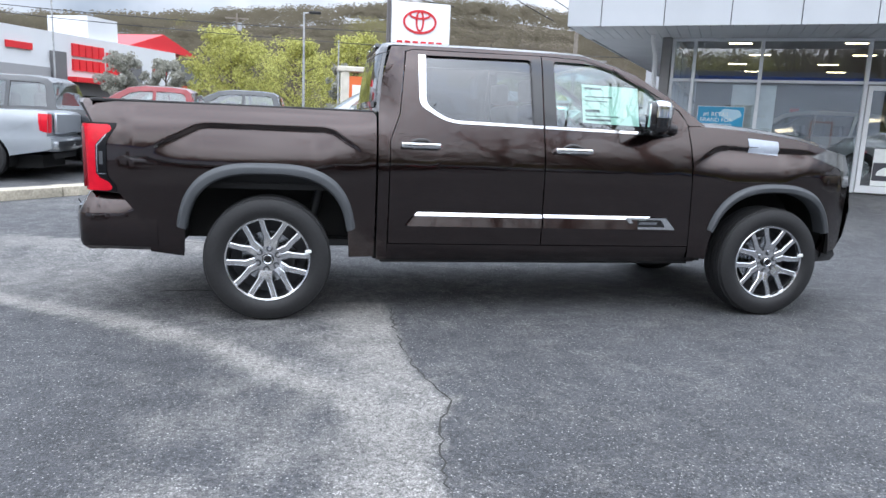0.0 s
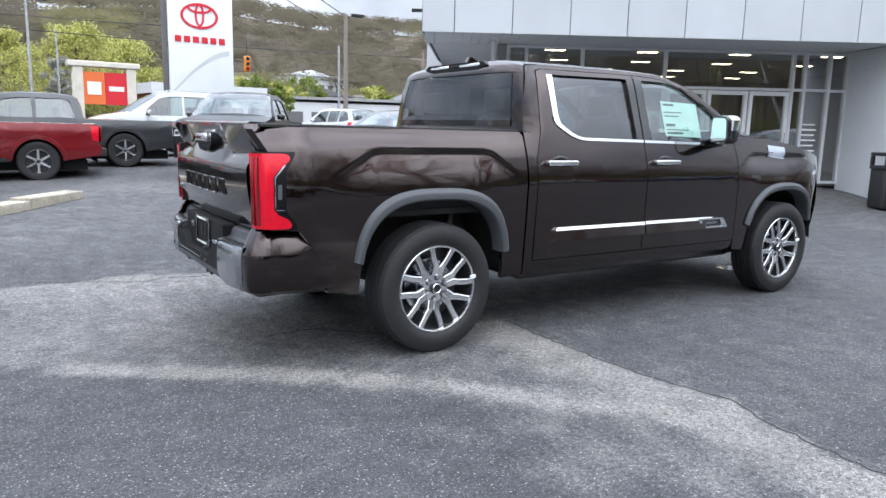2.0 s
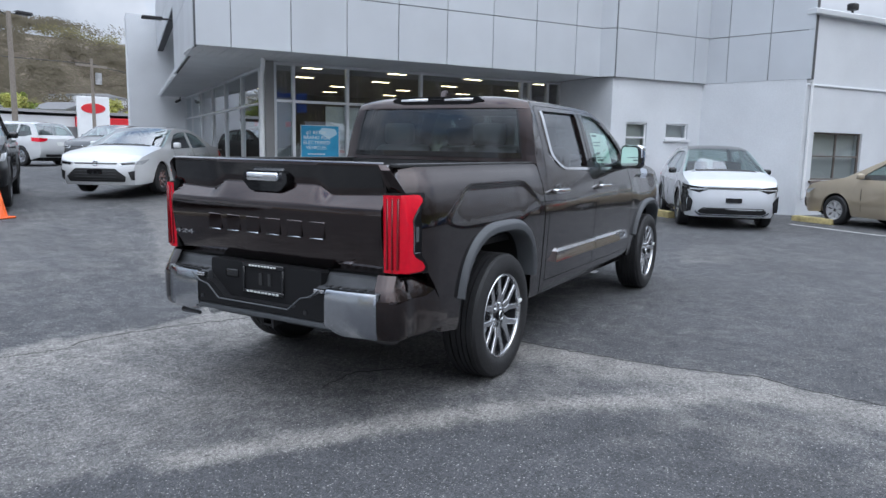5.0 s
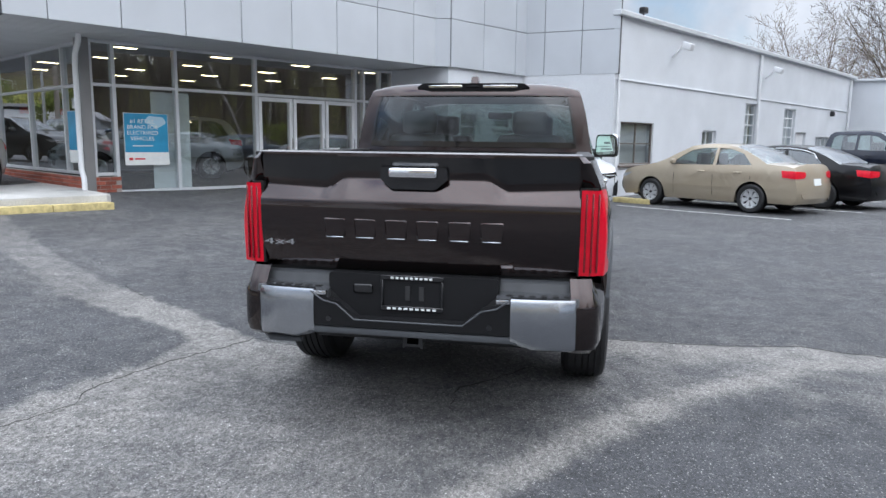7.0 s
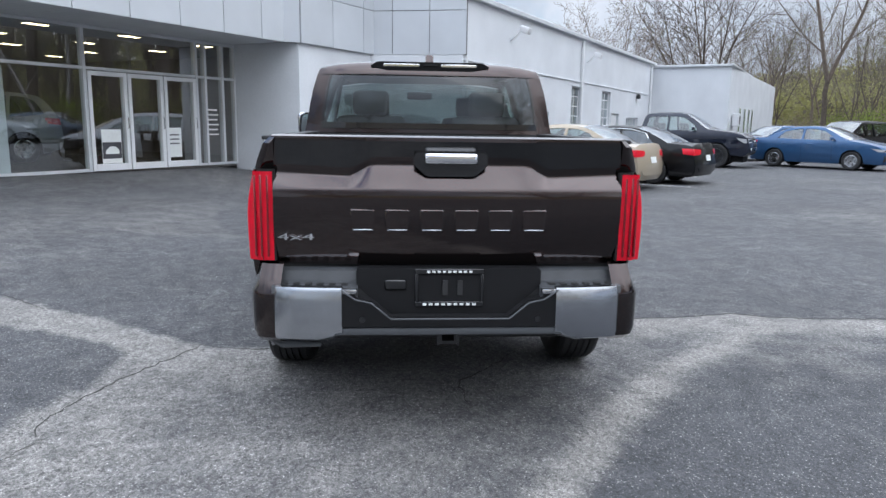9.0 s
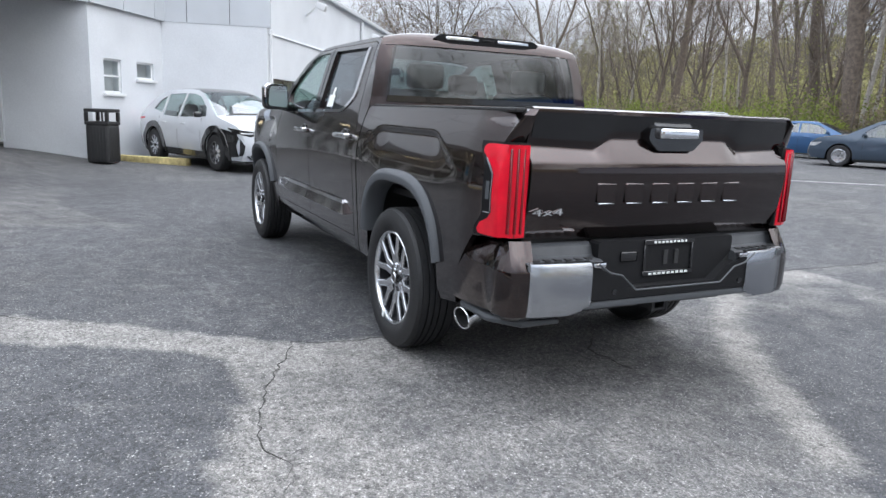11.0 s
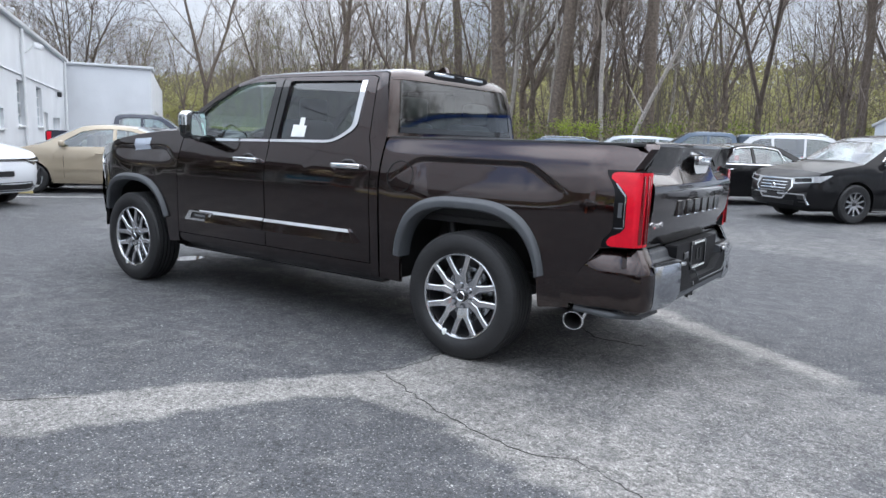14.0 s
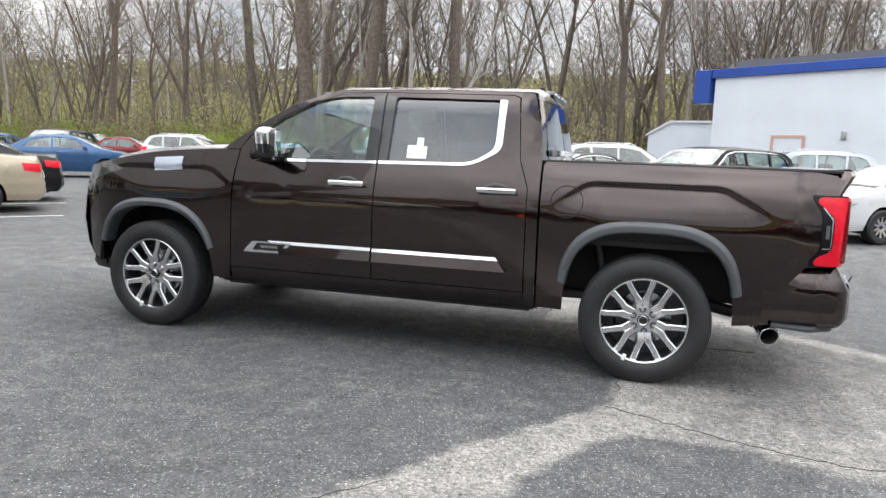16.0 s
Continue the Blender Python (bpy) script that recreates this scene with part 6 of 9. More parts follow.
# ---- other parked vehicles ----
FORMS = {
    "sedan": dict(
        rear=[(-2.22, 0.24), (-2.30, 0.36), (-2.31, 0.55), (-2.27, 0.72), (-2.24, 0.92), (-2.20, 0.99)],
        deck=[(-2.05, 1.03), (-1.85, 1.04), (-1.62, 1.06)], back=[(-1.40, 1.18), (-1.10, 1.32), (-0.82, 1.41)],
        roof=[(-0.60, 1.445), (-0.25, 1.465), (0.05, 1.455), (0.32, 1.42)], screen=[(0.62, 1.28), (0.92, 1.13), (1.20, 1.01)],
        hood=[(1.45, 0.965), (1.80, 0.91), (2.10, 0.83)], front=[(2.25, 0.72), (2.31, 0.56), (2.31, 0.38), (2.22, 0.22)],
        windows=[[(-1.28, 1.03), (-1.02, 1.27), (-0.70, 1.36), (-0.40, 1.385), (-0.40, 1.01)], [(-0.33, 1.01), (-0.33, 1.387), (0.02, 1.375), (0.32, 1.32), (0.66, 1.12), (0.78, 0.99)]],
        wheels=(-1.32, 1.33), r=0.32, belt=0.98, half=0.88, length=4.62, height=1.465, roofw=0.60, gap=(-0.365, 0.85)),
    "suv": dict(
        rear=[(-2.18, 0.34), (-2.28, 0.46), (-2.30, 0.66), (-2.26, 0.85), (-2.22, 1.06)],
        deck=[(-2.20, 1.12), (-2.17, 1.18)], back=[(-2.06, 1.36), (-1.94, 1.52), (-1.84, 1.60)],
        roof=[(-1.65, 1.65), (-1.1, 1.69), (-0.4, 1.71), (0.10, 1.69), (0.42, 1.63)], screen=[(0.72, 1.45), (1.0, 1.28), (1.26, 1.13)],
        hood=[(1.5, 1.085), (1.85, 1.03), (2.12, 0.95)], front=[(2.25, 0.82), (2.31, 0.62), (2.31, 0.42), (2.20, 0.28)],
        windows=[[(-1.90, 1.20), (-1.72, 1.50), (-1.52, 1.58), (-1.22, 1.595), (-1.14, 1.12), (-1.5, 1.13)], [(-1.08, 1.115), (-1.14, 1.60), (-0.32, 1.605), (-0.30, 1.09)], [(-0.24, 1.09), (-0.26, 1.605), (0.12, 1.59), (0.40, 1.525), (0.75, 1.27), (0.84, 1.07)]],
        wheels=(-1.38, 1.40), r=0.36, belt=1.08, half=0.925, length=4.62, height=1.71, roofw=0.64, gap=(-0.27, 0.9)),
    "crossover": dict(
        rear=[(-2.18, 0.34), (-2.28, 0.46), (-2.32, 0.66), (-2.31, 0.85), (-2.25, 1.02)],
        deck=[(-2.19, 1.08), (-2.10, 1.12)], back=[(-1.95, 1.25), (-1.72, 1.42), (-1.50, 1.53)],
        roof=[(-1.25, 1.60), (-0.7, 1.645), (-0.2, 1.65), (0.2, 1.63), (0.48, 1.57)], screen=[(0.80, 1.42), (1.10, 1.255), (1.38, 1.11)],
        hood=[(1.62, 1.06), (1.93, 1.005), (2.15, 0.945)], front=[(2.27, 0.86), (2.32, 0.66), (2.32, 0.42), (2.20, 0.25)],
        windows=[[(-1.58, 1.19), (-1.40, 1.37), (-1.24, 1.45), (-1.12, 1.48), (-1.07, 1.10)], [(-1.01, 1.065), (-1.06, 1.53), (-0.28, 1.56), (-0.26, 1.045)], [(-0.20, 1.045), (-0.22, 1.56), (0.15, 1.55), (0.45, 1.49), (0.85, 1.27), (0.96, 1.09)]],
        wheels=(-1.40, 1.42), r=0.372, belt=1.04, half=0.93, length=4.65, height=1.65, roofw=0.57, gap=(-0.23, 0.9)),
    "pickup": dict(
        rear=[(-2.62, 0.52), (-2.70, 0.56), (-2.71, 0.72), (-2.64, 0.76), (-2.66, 1.16)],
        deck=[(-2.60, 1.18), (-1.8, 1.18), (-0.86, 1.18)], back=[(-0.82, 1.24), (-0.78, 1.45), (-0.72, 1.66)],
        roof=[(-0.62, 1.74), (-0.3, 1.775), (0.3, 1.78), (0.62, 1.73)], screen=[(0.86, 1.58), (1.10, 1.40), (1.32, 1.25)],
        hood=[(1.6, 1.21), (2.0, 1.17), (2.35, 1.10)], front=[(2.50, 1.0), (2.58, 0.76), (2.58, 0.52), (2.44, 0.40)],
        windows=[[(-0.66, 1.22), (-0.60, 1.60), (-0.50, 1.655), (0.02, 1.67), (0.02, 1.20)], [(0.09, 1.20), (0.09, 1.67), (0.36, 1.655), (0.58, 1.61), (0.92, 1.36), (0.98, 1.19)]],
        wheels=(-1.58, 1.62), r=0.39, belt=1.19, half=0.94, length=5.30, height=1.78, roofw=0.64, gap=(0.05, 0.95)),
}


# fronts as outlines across and up, for a car of plain size
FACES = {
    "sedan": dict(lamp=[(0.46, 0.69), (0.76, 0.73), (0.78, 0.655), (0.50, 0.615)], grilles=[[(-0.44, 0.685), (0.44, 0.685), (0.42, 0.655), (-0.42, 0.655)], [(-0.40, 0.57), (0.40, 0.57), (0.60, 0.40), (0.56, 0.29), (-0.56, 0.29), (-0.60, 0.40)]], bars=(0.52, 0.46, 0.40, 0.34), bar_w=0.42, intake=[(0.64, 0.50), (0.75, 0.53), (0.74, 0.33), (0.68, 0.33)], plate=0.50, badge=0.67),
    "suv": dict(lamp=[(0.46, 0.80), (0.80, 0.82), (0.82, 0.70), (0.52, 0.70)], grilles=[[(-0.42, 0.80), (0.42, 0.80), (0.36, 0.63), (-0.36, 0.63)], [(-0.55, 0.50), (0.55, 0.50), (0.46, 0.38), (-0.46, 0.38)]], bars=(0.76, 0.72, 0.68), bar_w=0.36, intake=[(0.62, 0.54), (0.76, 0.56), (0.74, 0.42), (0.66, 0.42)], plate=0.55, badge=0.73),
    "lux": dict(lamp=[(0.44, 0.84), (0.82, 0.88), (0.84, 0.77), (0.48, 0.72)], grilles=[[(-0.40, 0.81), (0.40, 0.81), (0.46, 0.66), (0.26, 0.45), (-0.26, 0.45), (-0.46, 0.66)], [(-0.50, 0.40), (0.50, 0.40), (0.44, 0.32), (-0.44, 0.32)]], bars=(0.76, 0.70, 0.64, 0.58, 0.52), bar_w=0.34, intake=[(0.60, 0.56), (0.77, 0.58), (0.75, 0.38), (0.62, 0.38)], plate=0.50, badge=0.66),
    "crossover": dict(lamp=[(0.42, 0.82), (0.84, 0.87), (0.86, 0.785), (0.66, 0.73)], grilles=[[(-0.52, 0.84), (0.52, 0.84), (0.44, 0.80), (-0.44, 0.80)], [(-0.58, 0.44), (0.58, 0.44), (0.66, 0.36), (0.60, 0.31), (-0.60, 0.31), (-0.66, 0.36)]], bars=(), bar_w=0.5, intake=[(0.76, 0.56), (0.87, 0.70), (0.87, 0.36), (0.79, 0.36)], plate=0.59, badge=0.0, lip=True, dark_lamp=True),
    "truck": dict(lamp=[(0.56, 0.975), (0.81, 0.955), (0.82, 0.83), (0.60, 0.85)], grilles=[[(-0.46, 0.97), (0.46, 0.97), (0.53, 0.86), (0.45, 0.70), (-0.45, 0.70), (-0.53, 0.86)], [(-0.50, 0.56), (0.50, 0.56), (0.44, 0.46), (-0.44, 0.46)]], bars=(0.92, 0.87, 0.82, 0.77), bar_w=0.45, intake=[(0.64, 0.68), (0.75, 0.68), (0.75, 0.58), (0.64, 0.58)], plate=0.62, badge=0.855, fog=True, mesh=True),
}
TAILS = {
    "sedan": [(0.46, 0.91), (0.80, 0.93), (0.80, 0.77), (0.50, 0.79)],
    "suv": [(0.50, 1.07), (0.84, 1.09), (0.85, 0.93), (0.56, 0.97)],
    "crossover": [(0.40, 0.98), (0.84, 0.99), (0.85, 0.93), (0.42, 0.94)],
    "pickup": [(0.72, 1.13), (0.87, 1.13), (0.87, 0.82), (0.74, 0.82)],
}


MESH_GREY = material("grey_grille_plastic", (0.07, 0.072, 0.076), 0.4, 0.3)


def face_panel(outline, surface, out, depth=0.02, step=0.09):
    """A piece laid on a car's nose or tail: an outline across and up, put on the surface and turned in at its rim."""
    bm = bmesh.new()
    vs = [bm.verts.new((0, y, z)) for y, z in outline]
    edges = [bm.edges.new((vs[i], vs[(i + 1) % len(vs)])) for i in range(len(vs))]
    bmesh.ops.triangle_fill(bm, edges=edges, use_beauty=True, use_dissolve=False, normal=(1, 0, 0))
    for axis in (1, 2):
        lo, hi = min(p[axis - 1] for p in outline), max(p[axis - 1] for p in outline)
        v = math.floor(lo / step) * step + step
        no = (0, 1, 0) if axis == 1 else (0, 0, 1)
        while v < hi - 1e-4:
            bmesh.ops.bisect_plane(bm, geom=bm.verts[:] + bm.edges[:] + bm.faces[:], plane_co=tuple(v * c for c in no), plane_no=no, dist=1e-5)
            v += step
    for v in bm.verts:
        v.co.x = surface(v.co.y, v.co.z) + out
    rim = bmesh.ops.extrude_edge_only(bm, edges=[e for e in bm.edges if e.is_boundary])
    for v in rim["geom"]:
        if isinstance(v, bmesh.types.BMVert):
            v.co.x -= math.copysign(depth, out)
    return bm


HUB_SILVER = material("silver_hubcap_paint", (0.62, 0.63, 0.64), 0.35, 0.5)


def road_wheel(parent, x, y, s, r, dark, spokes):
    W = empty("wheel")
    W.parent = parent
    m = Matrix.Translation((x, y, r)) @ Matrix.Diagonal((1, s, 1, 1))
    q, cap = r * 0.64, spokes == 7
    part("tyre", lathe([(q, -0.10), (q + 0.03, -0.112), (r - 0.03, -0.108), (r, -0.08), (r, 0.08), (r - 0.03, 0.108), (q + 0.03, 0.112), (q, 0.10)], 40, m=m), RUBBER, W, smooth=30)
    bm = bmesh.new()
    lathe([(q, 0.10), (q - 0.015, 0.104), (q - 0.022, 0.085), (q - 0.026, -0.02), (0.01, -0.03)], 40, bm, m)
    part("rim", bm, DARK_ALLOY if dark or cap else ALLOY, W)
    if cap:
        part("cap_rim", lathe([(q - 0.03, 0.088), (q - 0.026, 0.096), (q - 0.004, 0.104), (q + 0.006, 0.106)], 40, m=m), HUB_SILVER, W, "silver hubcap rim")
    for k in range(spokes):
        a = Matrix.Rotation(2 * math.pi * k / spokes, 4, "Y")
        rows = []
        for rad, w, yy in (((0.0, 0.02, 0.078), (q * 0.3, 0.030, 0.085), (q * 0.72, 0.052, 0.091), (q - 0.008, 0.084, 0.096)) if cap else ((0.0, 0.035, 0.075), (q * 0.35, 0.030, 0.082), (q * 0.75, 0.024, 0.088), (q - 0.01, 0.032, 0.094))):
            rows.append([m @ a @ Vector((c, yy + d, rad)) for c, d in ((-w, -0.03), (-w * 0.8, 0), (w * 0.8, 0), (w, -0.03))])
        part("spoke", grid_mesh(rows), STEEL_DARK if dark == 2 else (HUB_SILVER if cap else ALLOY), W, smooth=25)
    part("hub_cap", lathe([(0.001, 0.096), (0.028, 0.095), (0.036, 0.08)], 16, m=m), STEEL_DARK, W)


def vehicle(form, at, heading, paint, label, size=(1, 1, 1), name="", dark_wheels=0, spokes=6, arch=None, roof_paint=None, glass_mat=CAR_GLASS, chrome=False, rails=False, topper=False, group="", face="", bed=True):
    """A parked car from its side form: skin, glass, lamps, wheels and fittings, each part of its own."""
    F = FORMS[form]
    k, kw, kh = size
    P = lambda pts: [(x * k, z * kh) for x, z in pts]
    half, belt, top = F["half"] * kw, F["belt"] * kh, F["height"] * kh
    x0, x1 = -F["length"] / 2 * k * (1.0 if form != "pickup" else 1.02), F["length"] / 2 * k
    r = F["r"] * (0.5 * k + 0.5 * kh)
    wx = [x * k for x in F["wheels"]]

    def width(x, z):
        w = line(z, [(0.2 * kh, half * 0.90), (0.36 * kh, half * 0.965), (0.6 * kh, half), (belt * 0.86, half * 0.995), (belt, half * 0.945), (top * 0.97, F["roofw"] * kw * 1.08), (top, F["roofw"] * kw)])
        w -= 0.012 * math.exp(-((z - belt * 0.70) / 0.07) ** 2)
        w -= half * 0.17 * max(0.0, (x - x1 + 0.55) / 0.55) ** 2.6
        w -= half * (0.03 if form == "pickup" else 0.11) * max(0.0, (x0 + 0.45 - x) / 0.45) ** 2.2
        return w

    T = empty(name or {"sedan": "sedan_car", "suv": "sport_utility_car", "crossover": "crossover_car", "pickup": "parked_pickup_truck"}[form], pose(at[0], at[1], ground_z(*at), 0, 0, heading))
    tagged(T, label, {"sedan": "car", "suv": "car", "crossover": "car", "pickup": "pickup truck"}[form], group)
    segs = [("rear_bumper", paint, 0.10), ("trunk_lid" if form == "sedan" else ("tailgate" if form != "pickup" else "bed_cover"), paint, 0.035), ("back_window", glass_mat, 0.06), ("roof", roof_paint or paint, 0.035), ("windscreen", glass_mat, 0.07), ("hood", paint, 0.04), ("front_bumper", paint, 0.12)]
    keys = ["rear", "deck", "back", "roof", "screen", "hood", "front"]
    upper, owner = [], []
    for key, seg in zip(keys, segs):
        for p in P(F[key]):
            upper.append(p)
            owner.append(seg)
    rows = []
    n = len(upper)
    for i, (x, z) in enumerate(upper):
        a, b = upper[max(i - 1, 0)], upper[min(i + 1, n - 1)]
        dx, dz = b[0] - a[0], b[1] - a[1]
        d = math.hypot(dx, dz)
        nx, nz = -dz / d, dx / d
        c = owner[i][2]
        if form == "pickup" and i < 9:
            c = 0.02
            nx, nz = (-1, 0) if i < 5 else (0, 1)
        power = 3.2
        if i >= n - 4:
            nx, nz, power = 1, 0, 4
        elif i < 5 and form != "pickup":
            nx, nz, c = -1, 0, 0.08
        w = width(x, z)
        rows.append([(x + nx * c * (1 - abs(f) ** power), w * f, z + nz * c * (1 - abs(f) ** power)) for f in (math.sin(math.pi / 2 * (2 * j / 16 - 1)) for j in range(17))])
    start = 0
    for key, (nm, mat, _) in zip(keys, segs):
        end = start + len(F[key])
        piece = rows[max(start - 1, 0):end] if key in ("deck", "back", "screen", "hood", "front") else rows[start:end]
        if key == "roof":
            piece = rows[start - 1:end + 0]
        part(nm, grid_mesh(piece), mat, T)
        if key == "hood":
            part("cowl", grid_mesh([[(x + 0.004, y * 0.93, z + 0.006) for x, y, z in rows[start - 1]], [(a[0] + (b[0] - a[0]) * 0.45, (a[1] + (b[1] - a[1]) * 0.45) * 0.93, a[2] + (b[2] - a[2]) * 0.45 + 0.006) for a, b in zip(rows[start - 1], rows[start])]]), PLASTIC, T)
        start = end
    nose_pts = sorted((z, x) for x, z in upper[-4:])
    tail_pts = sorted((z, x) for x, z in upper[:5])

    def nose(y, z):
        x = line(z, nose_pts)
        return x + 0.12 * (1 - min(1.0, abs(y) / width(x, z)) ** 4)

    def tail(y, z):
        x = line(z, tail_pts)
        return x - (0.02 if form == "pickup" else 0.08) * (1 - min(1.0, abs(y) / width(x, z)) ** 3.2)

    fit = lambda pts, side=1: [(side * y * kw * 0.99, z * kh) for y, z in pts]
    look_of = FACES[face or {"sedan": "sedan", "suv": "suv", "crossover": "crossover", "pickup": "truck"}[form]]
    for s in (-1, 1):
        sill = 0.24 * kh if form != "pickup" else 0.42 * kh
        low = []
        for w in wx:
            ar = r + 0.055
            low.append(arc(w, r, ar, 185, -5, 16))
        outline = [upper[0]] + [(low[0][0][0] - 0.0, sill)] + low[0] + [(low[0][-1][0], sill), (low[1][0][0], sill)] + low[1] + [(low[1][-1][0], sill + 0.02)] + upper[::-1][:-1]
        part("body_side", shell(outline, [P(w) for w in F["windows"]], width, s, 0.14, 0.04), paint, T)
        for w in F["windows"]:
            c = (sum(p[0] for p in w) / len(w), sum(p[1] for p in w) / len(w))
            big = P([(c[0] + (x - c[0]) * 1.05, c[1] + (z - c[1]) * 1.06) for x, z in w])
            part("side_window", shell(big, [], lambda x, z: width(x, z) - 0.02, s, 0.2, 0), glass_mat, T)
        if chrome:
            tops = sorted((x, z) for w in F["windows"] for x, z in P(w) if z > belt + 0.14)
            ends = [(tops[0][0] - 0.10, tops[0][1] - 0.12)], [(tops[-1][0] + 0.10, belt + 0.10)]
            part("window_arch", sweep(bmesh.new(), [(x, s * (width(x, z + 0.02) + 0.004), z + 0.02) for x, z in ends[0] + tops + ends[1]], [0.011] * (len(tops) + 2), 6), CHROME, T, "chrome window arch")
            lo, hi = min(p[0] for w in F["windows"] for p in w) * k, max(p[0] for w in F["windows"] for p in w) * k
            part("window_trim", shell([(lo, belt + 0.0), (lo, belt + 0.022), (hi, belt + 0.012), (hi, belt - 0.01)], [], lambda x, z: width(x, z) + 0.006, s, 0.3, 0.01), CHROME, T)
        gx = F["gap"][0] * k
        part("door_seam", shell([(gx - 0.004, sill + 0.1), (gx - 0.004, belt), (gx + 0.004, belt), (gx + 0.004, sill + 0.1)], [], lambda x, z: width(x, z) + 0.001, s, 0.2, 0.004), UNDER, T)
        for ex, z0 in ((gx - (0.92 if form != "pickup" else 0.74) * k, 2 * r + 0.10 if form != "pickup" else sill + 0.1), (gx + (1.04 if form != "pickup" else 0.98) * k, sill + 0.1)):
            part("door_seam", shell([(ex - 0.004, z0), (ex - 0.004, belt), (ex + 0.004, belt), (ex + 0.004, z0)], [], lambda x, z: width(x, z) + 0.001, s, 0.2, 0.004), UNDER, T)
        if form == "sedan":
            part("side_moulding", shell([(wx[0] + r + 0.12, 0.50 * kh), (wx[0] + r + 0.12, 0.54 * kh), (wx[1] - r - 0.12, 0.53 * kh), (wx[1] - r - 0.12, 0.49 * kh)], [], lambda x, z: width(x, z) + 0.012, s, 0.3, 0.014), paint, T)
        part("sill_strip", shell([(wx[0] + r + 0.08, sill - 0.03), (wx[0] + r + 0.08, sill + 0.05), (wx[1] - r - 0.08, sill + 0.05), (wx[1] - r - 0.08, sill - 0.03)], [], lambda x, z: width(x, z) + 0.003, s, 0.3, 0.05), paint if form == "sedan" else PLASTIC, T)
        for hx in (gx - 0.62 * k, gx + 0.30 * k if form != "pickup" else gx + 0.35):
            y = width(hx, belt * 0.88)
            part("door_handle", box((hx - 0.09, s * y - 0.015 if s > 0 else s * y - 0.03, belt * 0.88 - 0.014), (hx + 0.09, s * y + 0.03 if s > 0 else s * y + 0.015, belt * 0.88 + 0.014), 0.01), CHROME if chrome else paint, T)
        mx, my = F["windows"][-1][-1][0] * k - 0.10, width(0.7, belt) + 0.10
        part("door_mirror", box((mx - 0.05, s * my - 0.09, belt + 0.025), (mx + 0.055, s * my + 0.075, belt + 0.145), 0.045, seg=3), GLOSS_BLACK if arch else paint, T)
        for w in wx:
            road_wheel(T, w, s * (half - 0.115), s, r, dark_wheels, spokes)
            part("wheel_liner", grid_mesh([[(w + (r + 0.06) * math.cos(a), s * (half - 0.03), r + (r + 0.06) * math.sin(a)), (w + (r + 0.06) * math.cos(a), s * (half - 0.33), r + (r + 0.06) * math.sin(a))] for a in (radians(200 - 220 * i / 16) for i in range(17))]), UNDER, T)
            part("liner_wall", prism(arc(w, r, r + 0.065, 200, -20, 16), s * (half - 0.33), s * (half - 0.32)), UNDER, T)
            if arch:
                rows2 = []
                wide = 0.18 if form == "crossover" else 0.115
                for i in range(25):
                    a = radians(195 - 210 * i / 24)
                    ring = []
                    for rr, o in ((r + 0.05, -0.02), (r + 0.05, 0.018), (r + wide, 0.018), (r + wide + 0.01, -0.01)):
                        x, z = w + rr * math.cos(a), max(r + rr * math.sin(a), sill)
                        ring.append((x, s * (width(x, z) + o), z))
                    rows2.append(ring)
                part("arch_trim", grid_mesh(rows2), arch, T)
        # lamps wrap from the ends round on to the sides
        lamp_mat = GLOSS_BLACK if look_of.get("dark_lamp") else CLEAR_LENS
        lz = [p[1] * kh for p in look_of["lamp"]]
        xt = line(lz[1], nose_pts)
        head = part("head_lamp", face_panel(fit(look_of["lamp"], s), nose, 0.006), lamp_mat, T)
        part("lamp_side", shell([(xt - 0.34, lz[1] + 0.035), (xt - 0.01, lz[1]), (xt + 0.01, lz[2]), (xt - 0.12, lz[2])], [], lambda x, z: width(x, z) + 0.006, s, 0.1, 0.03), lamp_mat, head)
        pinch = 0.22 if look_of.get("dark_lamp") else 0.6
        inner = [(y * 0.86 + 0.10, z * pinch + (1 - pinch) * (look_of["lamp"][0][1] + look_of["lamp"][2][1]) / 2) for y, z in look_of["lamp"]]
        part("lamp_core", face_panel(fit(inner, s), nose, 0.010, 0.006), GLOSS_BLACK if not look_of.get("dark_lamp") else CLEAR_LENS, head)
        part("side_intake", face_panel(fit(look_of["intake"], s), nose, 0.004), GLOSS_BLACK if arch else PLASTIC, T)
        if look_of.get("fog"):
            part("fog_lamp", lathe([(0.001, 0.03), (0.042, 0.026), (0.05, 0.0)], 16, m=Matrix.Translation((nose(0.69 * kw, 0.63 * kh), s * 0.69 * kw, 0.63 * kh)) @ Matrix.Rotation(radians(-90), 4, "Z")), CLEAR_LENS, T)
        tp = TAILS[form]
        lamp = part("tail_lamp", face_panel(rounded(fit(tp, s), 0.05 if form == "sedan" else 0.02), tail, -0.008), RED_LENS, T)
        zt, zb = tp[1][1] * kh, tp[2][1] * kh
        xa, xb = line(zt, tail_pts), line(zb, tail_pts)
        reach = {"pickup": 0.14, "sedan": 0.26, "suv": 0.34, "crossover": 0.40}[form]
        part("lamp_side", shell([(xa - 0.005, zt), (xa + reach, zt + 0.01), (xa + reach * 0.85, zb + 0.03), (xb - 0.005, zb)], [], lambda x, z: width(x, z) + 0.007, s, 0.1, 0.03), RED_LENS, lamp)
        if rails:
            part("roof_rail", sweep(bmesh.new(), [(-1.5 * k, s * 0.60 * kw, top - 0.06), (-1.3 * k, s * 0.60 * kw, top + 0.035), (0.1 * k, s * 0.60 * kw, top + 0.045), (0.3 * k, s * 0.60 * kw, top - 0.04)], [0.018] * 4, 6), SATIN, T)
